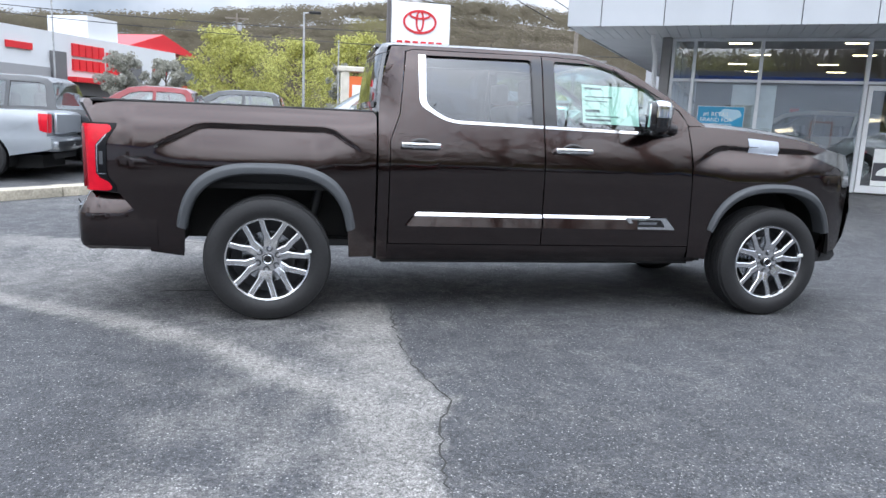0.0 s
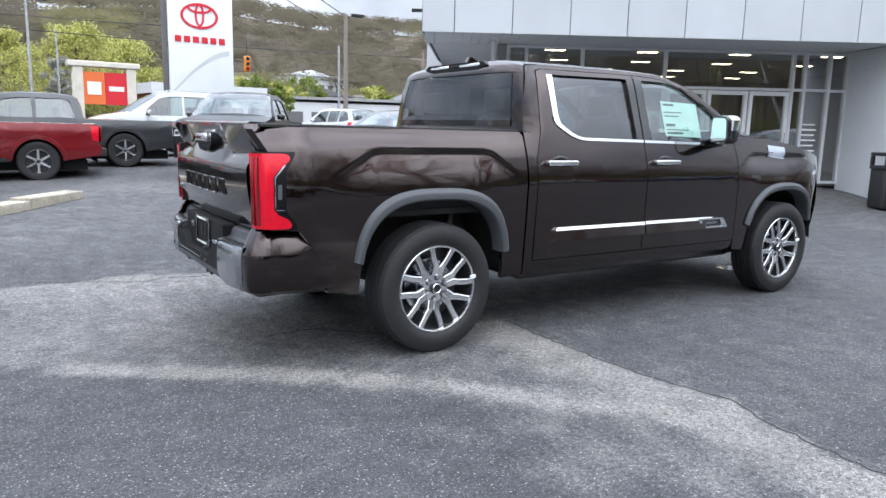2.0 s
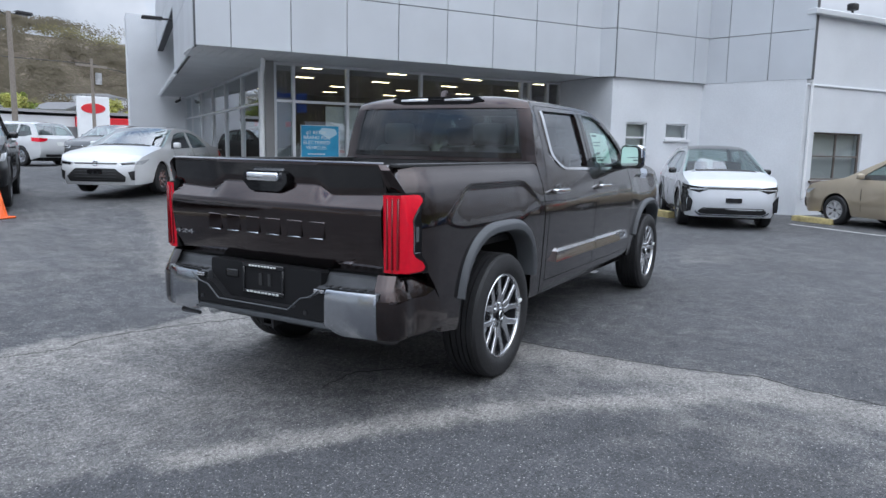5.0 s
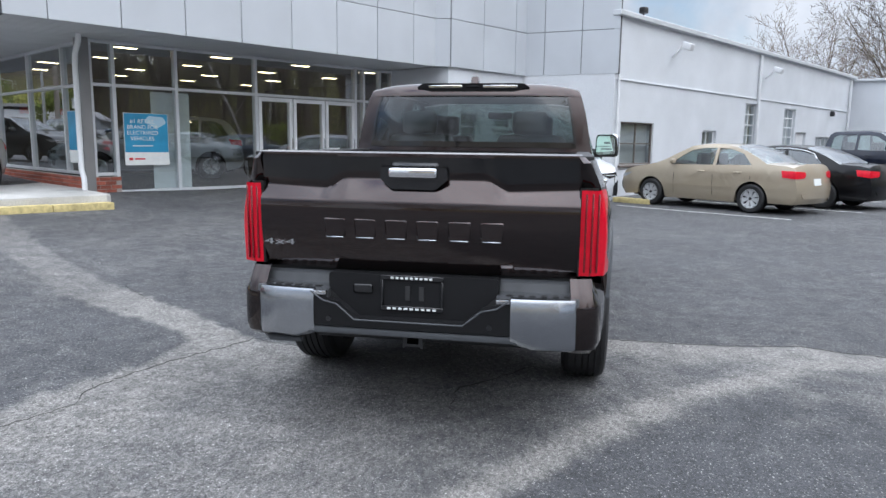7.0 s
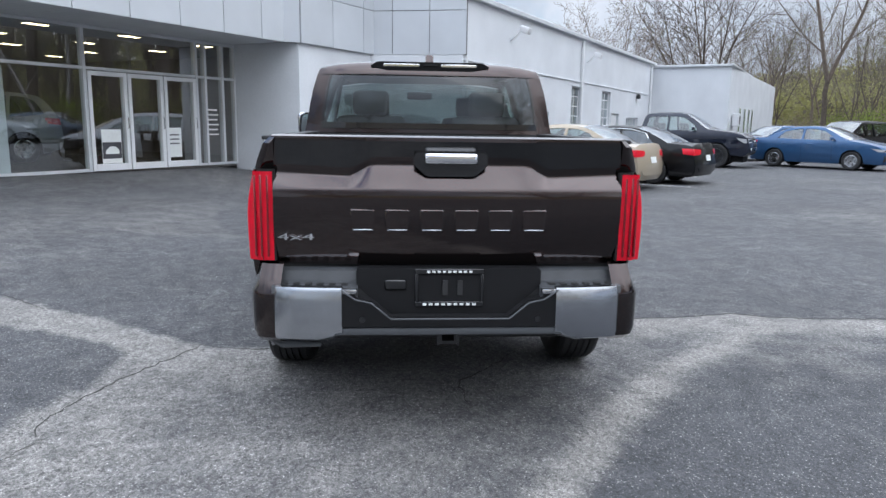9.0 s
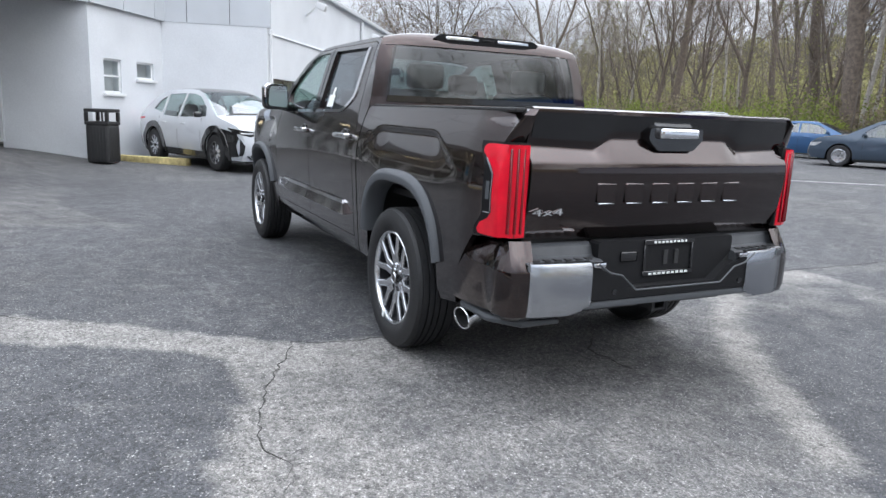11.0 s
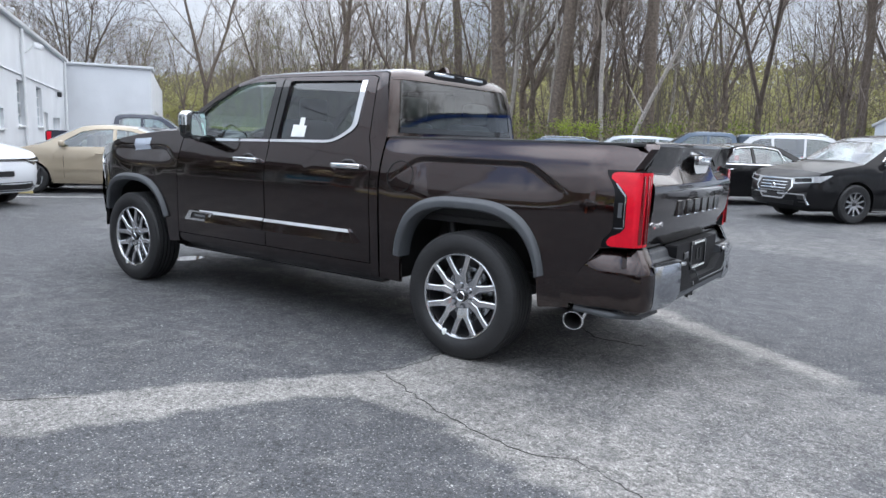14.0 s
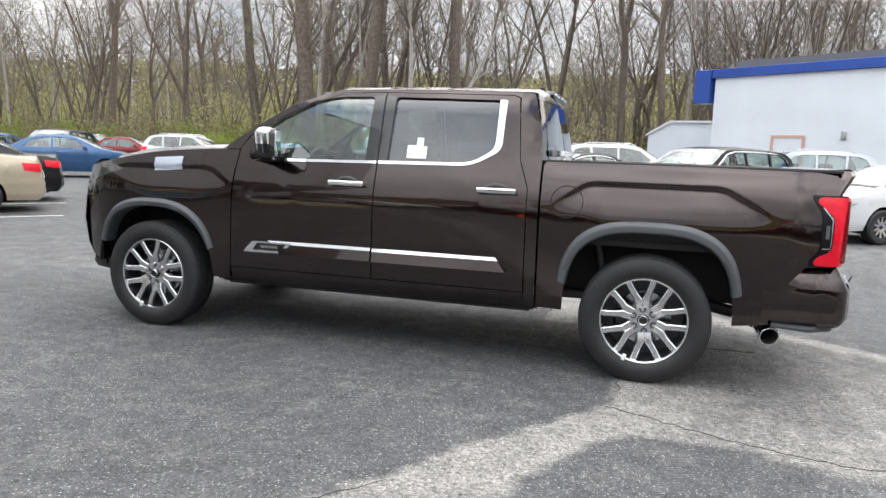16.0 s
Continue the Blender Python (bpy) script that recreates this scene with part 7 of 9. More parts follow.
    # grille, plates, intakes
    for k2, g in enumerate(look_of["grilles"]):
        if form == "pickup" or face == "lux":
            c = (0, sum(p[1] for p in g) / len(g))
            part("grille_surround", face_panel(fit([(y * 1.08, c[1] + (z - c[1]) * 1.16) for y, z in g]), nose, 0.004), (CHROME if chrome else MESH_GREY) if k2 == 0 else PLASTIC, T)
        part("grille" if k2 == 0 else "lower_intake", face_panel(fit(g), nose, 0.007), GLOSS_BLACK if k2 == 0 else PLASTIC, T)
        if look_of.get("lip") and k2 == 1:
            part("bumper_lip", face_panel(fit([(-0.70, 0.37), (-0.60, 0.30), (0.60, 0.30), (0.70, 0.37), (0.72, 0.35), (0.62, 0.275), (-0.62, 0.275), (-0.72, 0.35)]), nose, 0.014), SATIN, T)
    for z in look_of["bars"]:
        part("grille_bar", face_panel(fit([(-look_of["bar_w"], z), (look_of["bar_w"], z), (look_of["bar_w"], z - 0.014), (-look_of["bar_w"], z - 0.014)]), nose, 0.014, 0.012), CHROME if chrome else MESH_GREY, T)
    if look_of.get("mesh"):
        for i in range(9):
            y = -0.40 + 0.10 * i
            for q, (z0, z1) in enumerate(((0.945, 0.92), (0.906, 0.87), (0.856, 0.82), (0.806, 0.77), (0.756, 0.72))):
                y0 = y + (0.05 if q % 2 else 0.0)
                if abs(y0) < 0.44:
                    part("grille_bar", face_panel(fit([(y0 - 0.008, z0), (y0 + 0.008, z0), (y0 + 0.008, z1), (y0 - 0.008, z1)]), nose, 0.012, 0.010), MESH_GREY, T)
    if face == "lux":
        part("bumper_trim", face_panel(fit([(-0.74, 0.545), (0.74, 0.545), (0.78, 0.34), (0.755, 0.34), (0.72, 0.52), (-0.72, 0.52), (-0.755, 0.34), (-0.78, 0.34)]), nose, 0.012), CHROME, T, "chrome bumper trim")
        for s in (-1, 1):
            part("sill_trim", shell([(wx[0] + 0.46, 0.225), (wx[0] + 0.46, 0.25), (wx[1] - 0.46, 0.25), (wx[1] - 0.46, 0.225)], [], lambda x, z: width(x, z) + 0.01, s, 0.2, 0.02), CHROME, T, "chrome sill trim")
    if look_of["badge"]:
        bz = look_of["badge"] * kh
        part("badge", lathe([(0.030, 0.010), (0.038, 0.014), (0.054, 0.014), (0.060, 0.0)], 20, m=Matrix.Translation((nose(0, bz) + 0.008, 0, bz)) @ Matrix.Rotation(radians(-90), 4, "Z")), CHROME, T)
    pz = look_of["plate"] * kh
    part("front_plate", face_panel([(-0.15, pz + 0.045), (0.15, pz + 0.045), (0.15, pz - 0.045), (-0.15, pz - 0.045)], nose, 0.018, 0.015), GLOSS_BLACK, T)
    rz = (0.86 if form == "suv" else (0.62 if form == "pickup" else 0.70)) * kh
    part("rear_plate", face_panel([(-0.15, rz + 0.07), (0.15, rz + 0.07), (0.15, rz - 0.07), (-0.15, rz - 0.07)], tail, -0.012), PAPER, T)
    part("rear_lower", face_panel(fit([(-0.66, 0.46), (0.66, 0.46), (0.58, 0.36), (-0.58, 0.36)]), tail, -0.010), paint if form == "sedan" else PLASTIC, T)
    if form == "crossover":
        for s in (-1, 1):
            part("corner_trim", shell([(wx[1] + 0.38, 0.30), (wx[1] + 0.40, 0.50), (wx[1] + 0.30, 0.72), (wx[1] + 0.08, 0.885), (wx[1] + 0.45, 0.86), (wx[1] + 0.74, 0.81), (wx[1] + 0.80, 0.70), (wx[1] + 0.74, 0.55), (wx[1] + 0.76, 0.34)], [], lambda x, z: width(x, z) + 0.007, s, 0.1, 0.02), GLOSS_BLACK, T)
            part("sill_trim", shell([(wx[0] + 0.40, 0.25), (wx[0] + 0.42, 0.37), (wx[1] - 0.42, 0.37), (wx[1] - 0.40, 0.25)], [], lambda x, z: width(x, z) + 0.006, s, 0.2, 0.02), GLOSS_BLACK, T)
    # inside and below
    part("cabin_floor", box((-1.2 * k if form != "pickup" else -0.7, -half * 0.85, 0.30), (1.1 * k, half * 0.85, belt * 0.72), 0.02), LEATHER, T)
    for sx in ((-0.75, 0.22) if form != "pickup" else (-0.35, 0.45)):
        for sy in (-0.36, 0.36):
            part("seat_back", box((sx * k - 0.10, sy - 0.22, belt * 0.6), (sx * k + 0.04, sy + 0.22, belt + 0.28), 0.06, seg=2), LEATHER, T)
    part("dash", box((0.75 * k, -half * 0.8, belt * 0.7), (1.05 * k, half * 0.8, belt - 0.02), 0.05, seg=2), LEATHER, T)
    part("underbody", box((x0 + 0.25, -half * 0.62, 0.20 * kh), (x1 - 0.25, half * 0.62, 0.42 * kh)), UNDER, T, smooth=0)
    if form == "pickup":
        part("tailgate_panel", box((x0 - 0.035, -half * 0.72, 0.80 * kh), (x0 + 0.02, half * 0.72, 1.15 * kh), 0.02), paint, T)
        part("step_bumper", box((x0 - 0.10, -half * 0.9, 0.50 * kh), (x0 + 0.12, half * 0.9, 0.68 * kh), 0.04, seg=2), SATIN if chrome else PLASTIC, T)
        if topper:
            part("bed_topper", box((x0 + 0.05, -half * 0.86, 1.19 * kh), (-0.85, half * 0.86, 1.74 * kh), 0.09, seg=3), paint, T)
            for s in (-1, 1):
                part("topper_window", box((x0 + 0.35, s * half * 0.865 - 0.004, 1.32 * kh), (-1.1, s * half * 0.865 + 0.004, 1.62 * kh), 0.003), PRIVACY, T)
    return T


WHITE_CAR = car_paint("white_car_paint", (0.62, 0.63, 0.64), 0.0, 0.35)
PEARL = car_paint("pearl_white_car_paint", (0.60, 0.62, 0.65), 0.0, 0.35)
GOLD = car_paint("gold_metallic_car_paint", (0.42, 0.355, 0.265), 0.35, 0.38)
BLACK_CAR = car_paint("black_car_paint", (0.0035, 0.0035, 0.0045), 0.0, 0.45, 0.55)
NAVY = car_paint("dark_blue_car_paint", (0.012, 0.016, 0.030), 0.3, 0.3)
BLUE_CAR = car_paint("blue_car_paint", (0.035, 0.10, 0.22), 0.4, 0.35)
RED_CAR = car_paint("red_car_paint", (0.17, 0.006, 0.010), 0.3, 0.32)
SILVER_CAR = car_paint("silver_car_paint", (0.42, 0.45, 0.48), 0.5, 0.35)
GREY_CAR = car_paint("grey_car_paint", (0.045, 0.048, 0.053), 0.3, 0.35)
BLUEGREY_CAR = car_paint("blue_grey_car_paint", (0.06, 0.085, 0.12), 0.4, 0.35)

vehicle("crossover", (12.95, -0.05), 199.9, PEARL, "white electric crossover with black wheel arches by the kerb", (1.0, 0.99, 1.0), dark_wheels=1, spokes=10, arch=GLOSS_BLACK, roof_paint=GLOSS_BLACK)
vehicle("sedan", (13.22, -4.08), 48.0, GOLD, "gold compact sedan with silver hubcaps facing the white wall", (0.975, 0.965, 1.01), spokes=7)
vehicle("sedan", (14.85, -5.95), 48.0, BLACK_CAR, "black sedan with bright alloy wheels beside the gold sedan", (1.05, 1.03, 0.985), dark_wheels=1, spokes=10, chrome=True)
vehicle("pickup", (21.75, -10.2), 236.0, NAVY, "black crew cab pickup by the low white annexe", (1.1, 1.05, 1.08), dark_wheels=2)
vehicle("sedan", (20.2, -15.2), 215.0, BLUE_CAR, "blue sedan parked beyond the black pickup", (1.0, 1.0, 1.0))
ROW_N = "pickups along the street side"
vehicle("pickup", (2.89, 11.97), 239.0, BLACK_CAR, "black pickup with a mesh grille behind an orange cone", (1.0, 1.0, 1.0), dark_wheels=1, arch=PLASTIC, group=ROW_N)
vehicle("sedan", (6.64, 11.23), 208.0, WHITE_CAR, "white sedan with a dark lower grille by the showroom", (1.02, 1.0, 0.95), dark_wheels=1, spokes=10)
vehicle("suv", (11.9, 26.5), 100.0, WHITE_CAR, "white sport utility car with a dark rear window", (1.05, 1.02, 1.0))
vehicle("sedan", (13.2, 21.8), 205.0, GREY_CAR, "dark grey hatchback beyond the white cars", (0.95, 1.0, 1.02))
vehicle("pickup", (-3.0, 12.1), 178.0, RED_CAR, "red pickup with black and silver wheels", (1.0, 1.0, 0.945), dark_wheels=1, arch=RED_CAR, group=ROW_N)
vehicle("pickup", (-1.25, 14.3), 178.0, GREY_CAR, "dark grey pickup with flared arches", (1.1, 1.0, 0.92), dark_wheels=1, arch=PLASTIC, group=ROW_N)
vehicle("pickup", (-6.6, 8.3), 180.0, SILVER_CAR, "silver pickup with a tall rear bumper", (0.97, 1.0, 1.0), dark_wheels=2, chrome=True, group=ROW_N)
vehicle("pickup", (-5.2, 10.0), 178.0, GREY_CAR, "grey pickup parked between silver and red ones", (1.0, 1.0, 1.0), dark_wheels=1, arch=GREY_CAR, group=ROW_N)
vehicle("suv", (2.3, 17.6), 182.0, WHITE_CAR, "white sport utility car near the pylon sign", (0.95, 1.0, 1.06), rails=True)
vehicle("pickup", (4.9, 18.6), 252.0, BLUEGREY_CAR, "blue grey pickup under the pylon sign", (1.0, 1.05, 1.08), chrome=True)
ROW_S = "cars along the woods"
vehicle("suv", (-1.33, -12.64), 49.0, BLACK_CAR, "black sport utility car with a pentagon grille and bright wheels", (1.07, 1.05, 1.0), dark_wheels=1, spokes=10, chrome=True, face="lux", group=ROW_S)
vehicle("sedan", (-4.75, -10.3), 32.0, WHITE_CAR, "white sedan with a black lower grille", (1.0, 1.0, 0.985), dark_wheels=1, spokes=10, group=ROW_S)
vehicle("sedan", (1.74, -14.53), 228.0, BLACK_CAR, "black sedan with silver wheels seen from behind", (1.05, 1.03, 1.0), spokes=10, chrome=True, group=ROW_S)
vehicle("pickup", (4.1, -19.5), 20.0, BLUEGREY_CAR, "dark pickup with a matching bed topper", (1.05, 1.03, 1.04), topper=True, group=ROW_S)
vehicle("suv", (0.9, -19.5), 188.0, WHITE_CAR, "white sport utility car with dark windows", (1.0, 1.0, 1.05), rails=True, group=ROW_S)
vehicle("suv", (-4.4, -19.0), 10.0, SILVER_CAR, "silver sport utility car with roof rails by the white building", (1.0, 1.0, 1.04), rails=True, group=ROW_S)
vehicle("suv", (7.6, -21.0), 25.0, SILVER_CAR, "light silver sport utility car by the woods", (1.0, 1.0, 1.0), group=ROW_S)
vehicle("suv", (10.6, -20.9), 25.0, BLUEGREY_CAR, "grey blue wagon with roof rails by the woods", (1.03, 1.0, 0.92), rails=True, group=ROW_S)
vehicle("sedan", (15.6, -23.6), 205.0, BLUE_CAR, "blue car parked by the woods", (1.0, 1.0, 1.0), group=ROW_S)
vehicle("suv", (21.4, -24.2), 190.0, WHITE_CAR, "white sport utility car by the woods", (1.0, 1.0, 1.0), rails=True, group=ROW_S)
vehicle("sedan", (26.0, -25.2), 200.0, RED_CAR, "red compact car by the woods", (0.92, 1.0, 1.04), group=ROW_S)
vehicle("suv", (30.5, -27.5), 190.0, BLACK_CAR, "black sport utility car by the woods", (1.0, 1.0, 1.0), group=ROW_S)
vehicle("suv", (24.6, -19.2), 110.0, BLACK_CAR, "black sport utility car seen from behind", (1.0, 1.0, 1.0), group=ROW_S)
vehicle("sedan", (25.6, -16.5), 100.0, BLUE_CAR, "blue sedan near the annexe", (1.0, 1.0, 1.0), group=ROW_S)


# ---- small things of the lot ----
def on_ground(name, x, y, turn=0.0, label="", category="", group=""):
    return tagged(empty(name, pose(x, y, ground_z(x, y), 0, 0, turn)), label, category, group)


cone = on_ground("traffic_cone", 2.1, 9.1, 12, "bright orange plastic traffic cone on the asphalt", "cone")
part("base", box((-0.17, -0.17, 0), (0.17, 0.17, 0.03), 0.012), ORANGE, cone)
part("body", lathe([(0.125, 0.03), (0.115, 0.05), (0.03, 0.46), (0.022, 0.47), (0.001, 0.47)], 28, m=Matrix(((1, 0, 0, 0), (0, 0, 1, 0), (0, 1, 0, 0), (0, 0, 0, 1)))), ORANGE, cone)

bin_ = on_ground("litter_bin", 12.75, 2.35, -30, "black plastic outdoor litter bin with an open lid", "bin")
part("drum", box((-0.245, -0.245, 0.02), (0.245, 0.245, 0.82), 0.07, seg=3), PLASTIC, bin_)
for i in range(6):
    for s in (-1, 1):
        y = -0.165 + i * 0.066
        part("slat", box((s * 0.246 - 0.006, y - 0.027, 0.08), (s * 0.246 + 0.006, y + 0.027, 0.76), 0.004), PLASTIC, bin_)
        part("slat", box((y - 0.027, s * 0.246 - 0.006, 0.08), (y + 0.027, s * 0.246 + 0.006, 0.76), 0.004), PLASTIC, bin_)
bm = bmesh.new()
for lo, hi in (((-0.255, -0.255, 0.80), (0.255, 0.255, 0.87)), ((-0.255, -0.255, 1.06), (0.255, 0.255, 1.13)), ((-0.02, -0.02, 0.87), (0.02, 0.02, 1.06)), *[((a - 0.035, b - 0.035, 0.87), (a + 0.035, b + 0.035, 1.06)) for a, b in ((-0.22, -0.22), (-0.22, 0.22), (0.22, -0.22), (0.22, 0.22))]):
    add_box(bm, lo, hi, 0.02, seg=2)
part("lid", bm, PLASTIC, bin_)


def kerb(name, pts, width, height, mat, label, stones=1.2):
    """A kerb of separate stones along a line."""
    ob = tagged(empty(name, pose(pts[0][0], pts[0][1], 0)), label, "kerb", kind="structure")
    x0, y0 = pts[0]
    for (ax, ay), (bx, by) in zip(pts, pts[1:]):
        d = math.hypot(bx - ax, by - ay)
        n = max(1, round(d / stones))
        for i in range(n):
            sx, sy = ax + (bx - ax) * (i + 0.5) / n, ay + (by - ay) * (i + 0.5) / n
            m = Matrix.Translation((sx - x0, sy - y0, ground_z(sx, sy))) @ Matrix.Rotation(math.atan2(by - ay, bx - ax), 4, "Z")
            part("kerb_stone", box((-d / n / 2 + 0.004, -width / 2, -0.1), (d / n / 2 - 0.004, width / 2, height), 0.025, m, 2), mat, ob)
    return ob


SANDY = material("sandy_worn_concrete", (0.40, 0.36, 0.285), 0.9, grain=0.2, grain_scale=30, stain=0.3, stain_scale=2.5, bump=0.5, bump_scale=70)
kerb("kerb_street", [(-1.15, 8.2), (-2.74, 6.15), (-3.9, 4.75), (-4.6, 3.9)], 0.34, 0.14, SANDY, "pale worn concrete kerb beside the parked pickups")
kerb("kerb_yellow", [(13.75, 2.05), (12.60, 0.69)], 0.22, 0.14, YELLOW_KERB, "worn yellow painted kerb by the bay wall")
kerb("kerb_yellow_far", [(14.1, -1.75), (13.5, -2.6)], 0.22, 0.12, YELLOW_KERB, "worn yellow painted kerb by the white wall")
bm = prism([(-0.4, 0.16), (1.45, 0.16), (1.6, 0.35), (1.6, 1.64), (1.9, 1.79), (1.9, 8.0), (-0.4, 8.0)], 0.0, 0.47, "z")
bmesh.ops.bevel(bm, geom=bm.edges[:], offset=0.02, segments=2, affect="EDGES")
walkway = part("pavement_walk", bm, CONCRETE)
walkway.matrix_world = BM
tagged(walkway, "pale concrete walk beside the showroom", "pavement", kind="structure")
kerb("kerb_walk", [tuple((BM @ Vector(p))[:2]) for p in ((-0.5, 0.05, 0), (1.5, 0.05, 0))], 0.2, 0.11, YELLOW_KERB, "worn yellow edge of the concrete walk")
for a, b in (((10.42, -4.99), (12.95, -1.75)), ((12.3, -7.0), (14.9, -3.7)), ((8.6, -11.5), (6.5, -14.2)), ((15.6, -8.6), (17.0, -6.8))):
    d = math.hypot(b[0] - a[0], b[1] - a[1])
    n = 12
    dx, dy = (b[0] - a[0]) / d, (b[1] - a[1]) / d
    rows = [[(a[0] + dx * d * i / n - s * dy * 0.05, a[1] + dy * d * i / n + s * dx * 0.05, ground_z(a[0] + dx * d * i / n, a[1] + dy * d * i / n) + 0.006) for s in (-1, 1)] for i in range(n + 1)]
    tagged(part("parking_line", grid_mesh(rows), LINE_PAINT), "worn white parking bay line on the asphalt", "line", kind="structure")

# low brick base under the corner glazing, brick by brick
base = tagged(part("wall_brick_base", box((0, 0, 0), (0.62, 0.1, 0.40)), MORTAR, smooth=0), "low red brick base under the corner window", "wall", kind="structure")
base.matrix_world = BM @ pose(1.74, 1.72, 0.30)
side_base = tagged(part("wall_brick_side", box((0, 0, 0), (14.6, 0.1, 0.40)), MORTAR, smooth=0), "low red brick base under the side windows", "wall", kind="structure")
side_base.matrix_world = BM @ pose(1.74, 16.45, 0.30, 0, 0, -90)
for owner, length in ((base, 0.62), (side_base, 14.6)):
    for j in range(5):
        n = int(length / 0.21) + 1
        for i in range(n):
            x = i * 0.21 - (0.105 if j % 2 else 0)
            a, b = max(x, 0.0), min(x + 0.2, length)
            if b - a > 0.03 and a > length - 11.5:
                part("brick", box((a, -0.012, j * 0.08 + 0.004), (b, 0.02, j * 0.08 + 0.072), 0.004), BRICK, owner, smooth=0)

# posters behind the glass
def flat_text(parent, words, size, x, z, y, mat, turn=0):
    bm = text_mesh(words, size, 0.001)
    bmesh.ops.transform(bm, matrix=pose(x, y, z, 90, 0, 0), verts=bm.verts)
    return part("lettering", bm, mat, parent, smooth=0)


poster = tagged(empty("window_poster", BM @ pose(2.95, 1.79, 0.92)), "blue poster with white words taped to the showroom glass", "poster")
part("sheet", box((-0.46, -0.002, 0.0), (0.46, 0.002, 1.05)), PAPER, poster, smooth=0)
part("blue_field", box((-0.45, -0.005, 0.26), (0.45, -0.003, 1.04)), POSTER_BLUE, poster, smooth=0)
for i, words in enumerate(("#1 RETAIL", "BRAND FOR", "ELECTRIFIED", "VEHICLES.")):
    flat_text(poster, words, 0.115, -0.08, 0.88 - i * 0.115, -0.007, PAPER)
part("map_shape", prism(rounded([(-0.05, 0.88), (0.05, 1.0), (0.36, 0.98), (0.42, 0.86), (0.22, 0.74), (0.12, 0.79)], 0.04), -0.0065, -0.0055), material("pale_blue_print", (0.45, 0.66, 0.76), 0.4), poster, smooth=0)
part("small_print_bar", box((-0.30, -0.005, 0.38), (0.12, -0.0062, 0.40)), PAPER, poster, smooth=0)
part("red_mark", box((-0.38, -0.005, 0.10), (-0.30, -0.003, 0.15)), SIGN_RED, poster, smooth=0)
part("brand_bar", box((-0.27, -0.005, 0.11), (-0.05, -0.003, 0.14)), SIGN_RED, poster, smooth=0)
banner = tagged(empty("hanging_banner", BM @ pose(3.55, 1.93, 0.42)), "tall pale banner stand inside the showroom", "banner")
part("cloth", box((-0.42, 0, 0.0), (0.42, 0.012, 2.0), 0.004), material("pale_banner_print", (0.86, 0.89, 0.90), 0.6, stain=0.12, stain_scale=3), banner)
for i in range(7):
    part("print_bar", box((-0.33, -0.004, 0.35 + i * 0.2), (0.12 + 0.15 * (i % 2), -0.001, 0.40 + i * 0.2)), PAPER, banner, smooth=0)
part("foot", box((-0.42, -0.12, -0.06), (0.42, 0.12, 0.0), 0.01), ALU, banner)
side_poster = tagged(empty("side_window_poster", BM @ pose(1.89, 2.6, 0.95, 0, 0, -90)), "blue poster on the side glazing", "poster")
part("sheet", box((-0.46, -0.004, 0), (0.46, 0.0, 1.05)), PAPER, side_poster, smooth=0)
part("blue_field", box((-0.45, -0.007, 0.26), (0.45, -0.005, 1.04)), POSTER_BLUE, side_poster, smooth=0)
notice = tagged(empty("door_notice", BM @ pose(6.08, 1.79, 0.52)), "white notice with a dark car picture on the door", "poster")
part("sheet", box((-0.24, -0.003, 0), (0.24, 0.0, 0.72)), PAPER, notice, smooth=0)
part("dark_field", box((-0.23, -0.006, 0.10), (0.23, -0.004, 0.45)), INK, notice, smooth=0)
part("car_shape", prism(rounded([(-0.17, 0.2), (-0.15, 0.28), (-0.05, 0.36), (0.08, 0.36), (0.17, 0.28), (0.17, 0.2)], 0.02), -0.008, -0.0065), PAPER, notice, smooth=0)
notice = tagged(empty("door_notice", BM @ pose(7.72, 1.79, 0.60)), "white notice sheet taped to the glass door", "poster")
part("sheet", box((-0.24, -0.003, 0), (0.24, 0.0, 0.68)), PAPER, notice, smooth=0)
for i in range(3):
    part("print_bar", box((-0.17, -0.005, 0.30 + i * 0.1), (0.17, -0.0035, 0.33 + i * 0.1)), INK, notice, smooth=0)
hours = tagged(empty("glass_lettering", BM @ pose(8.95, 1.79, 1.10)), "small white lettering on the showroom glass", "lettering")
for i in range(6):
    part("lettering_bar", box((-0.20 + 0.03 * (i % 3), -0.004, i * 0.12), (0.20 - 0.04 * (i % 2), -0.002, i * 0.12 + 0.035)), PAPER, hours, smooth=0)
counter = tagged(empty("reception_counter", BM @ pose(7.0, 9.0, 0.35)), "long pale reception counter inside the showroom", "counter")
part("top", box((-1.8, -0.4, 1.0), (1.8, 0.4, 1.06), 0.01), PALE_LEATHER, counter)
part("front", box((-1.75, -0.35, 0.0), (1.75, 0.35, 1.0)), SHOP_WALL, counter)
for i, x in enumerate((4.0, 5.2, 8.6)):
    sign = tagged(empty("wall_sign", BM @ pose(x, 12.95, 2.3)), "small red sign on the showroom back wall", "sign")
    part("face", box((-0.14, -0.03, -0.1), (0.14, 0, 0.1), 0.01), SIGN_RED, sign)
inner = vehicle("suv", (0, 0), 0, SILVER_CAR, "silver car on display inside the dim showroom", (1, 1, 1))
inner.matrix_world = BM @ pose(5.0, 6.2, 0.36, 0, 0, 165)

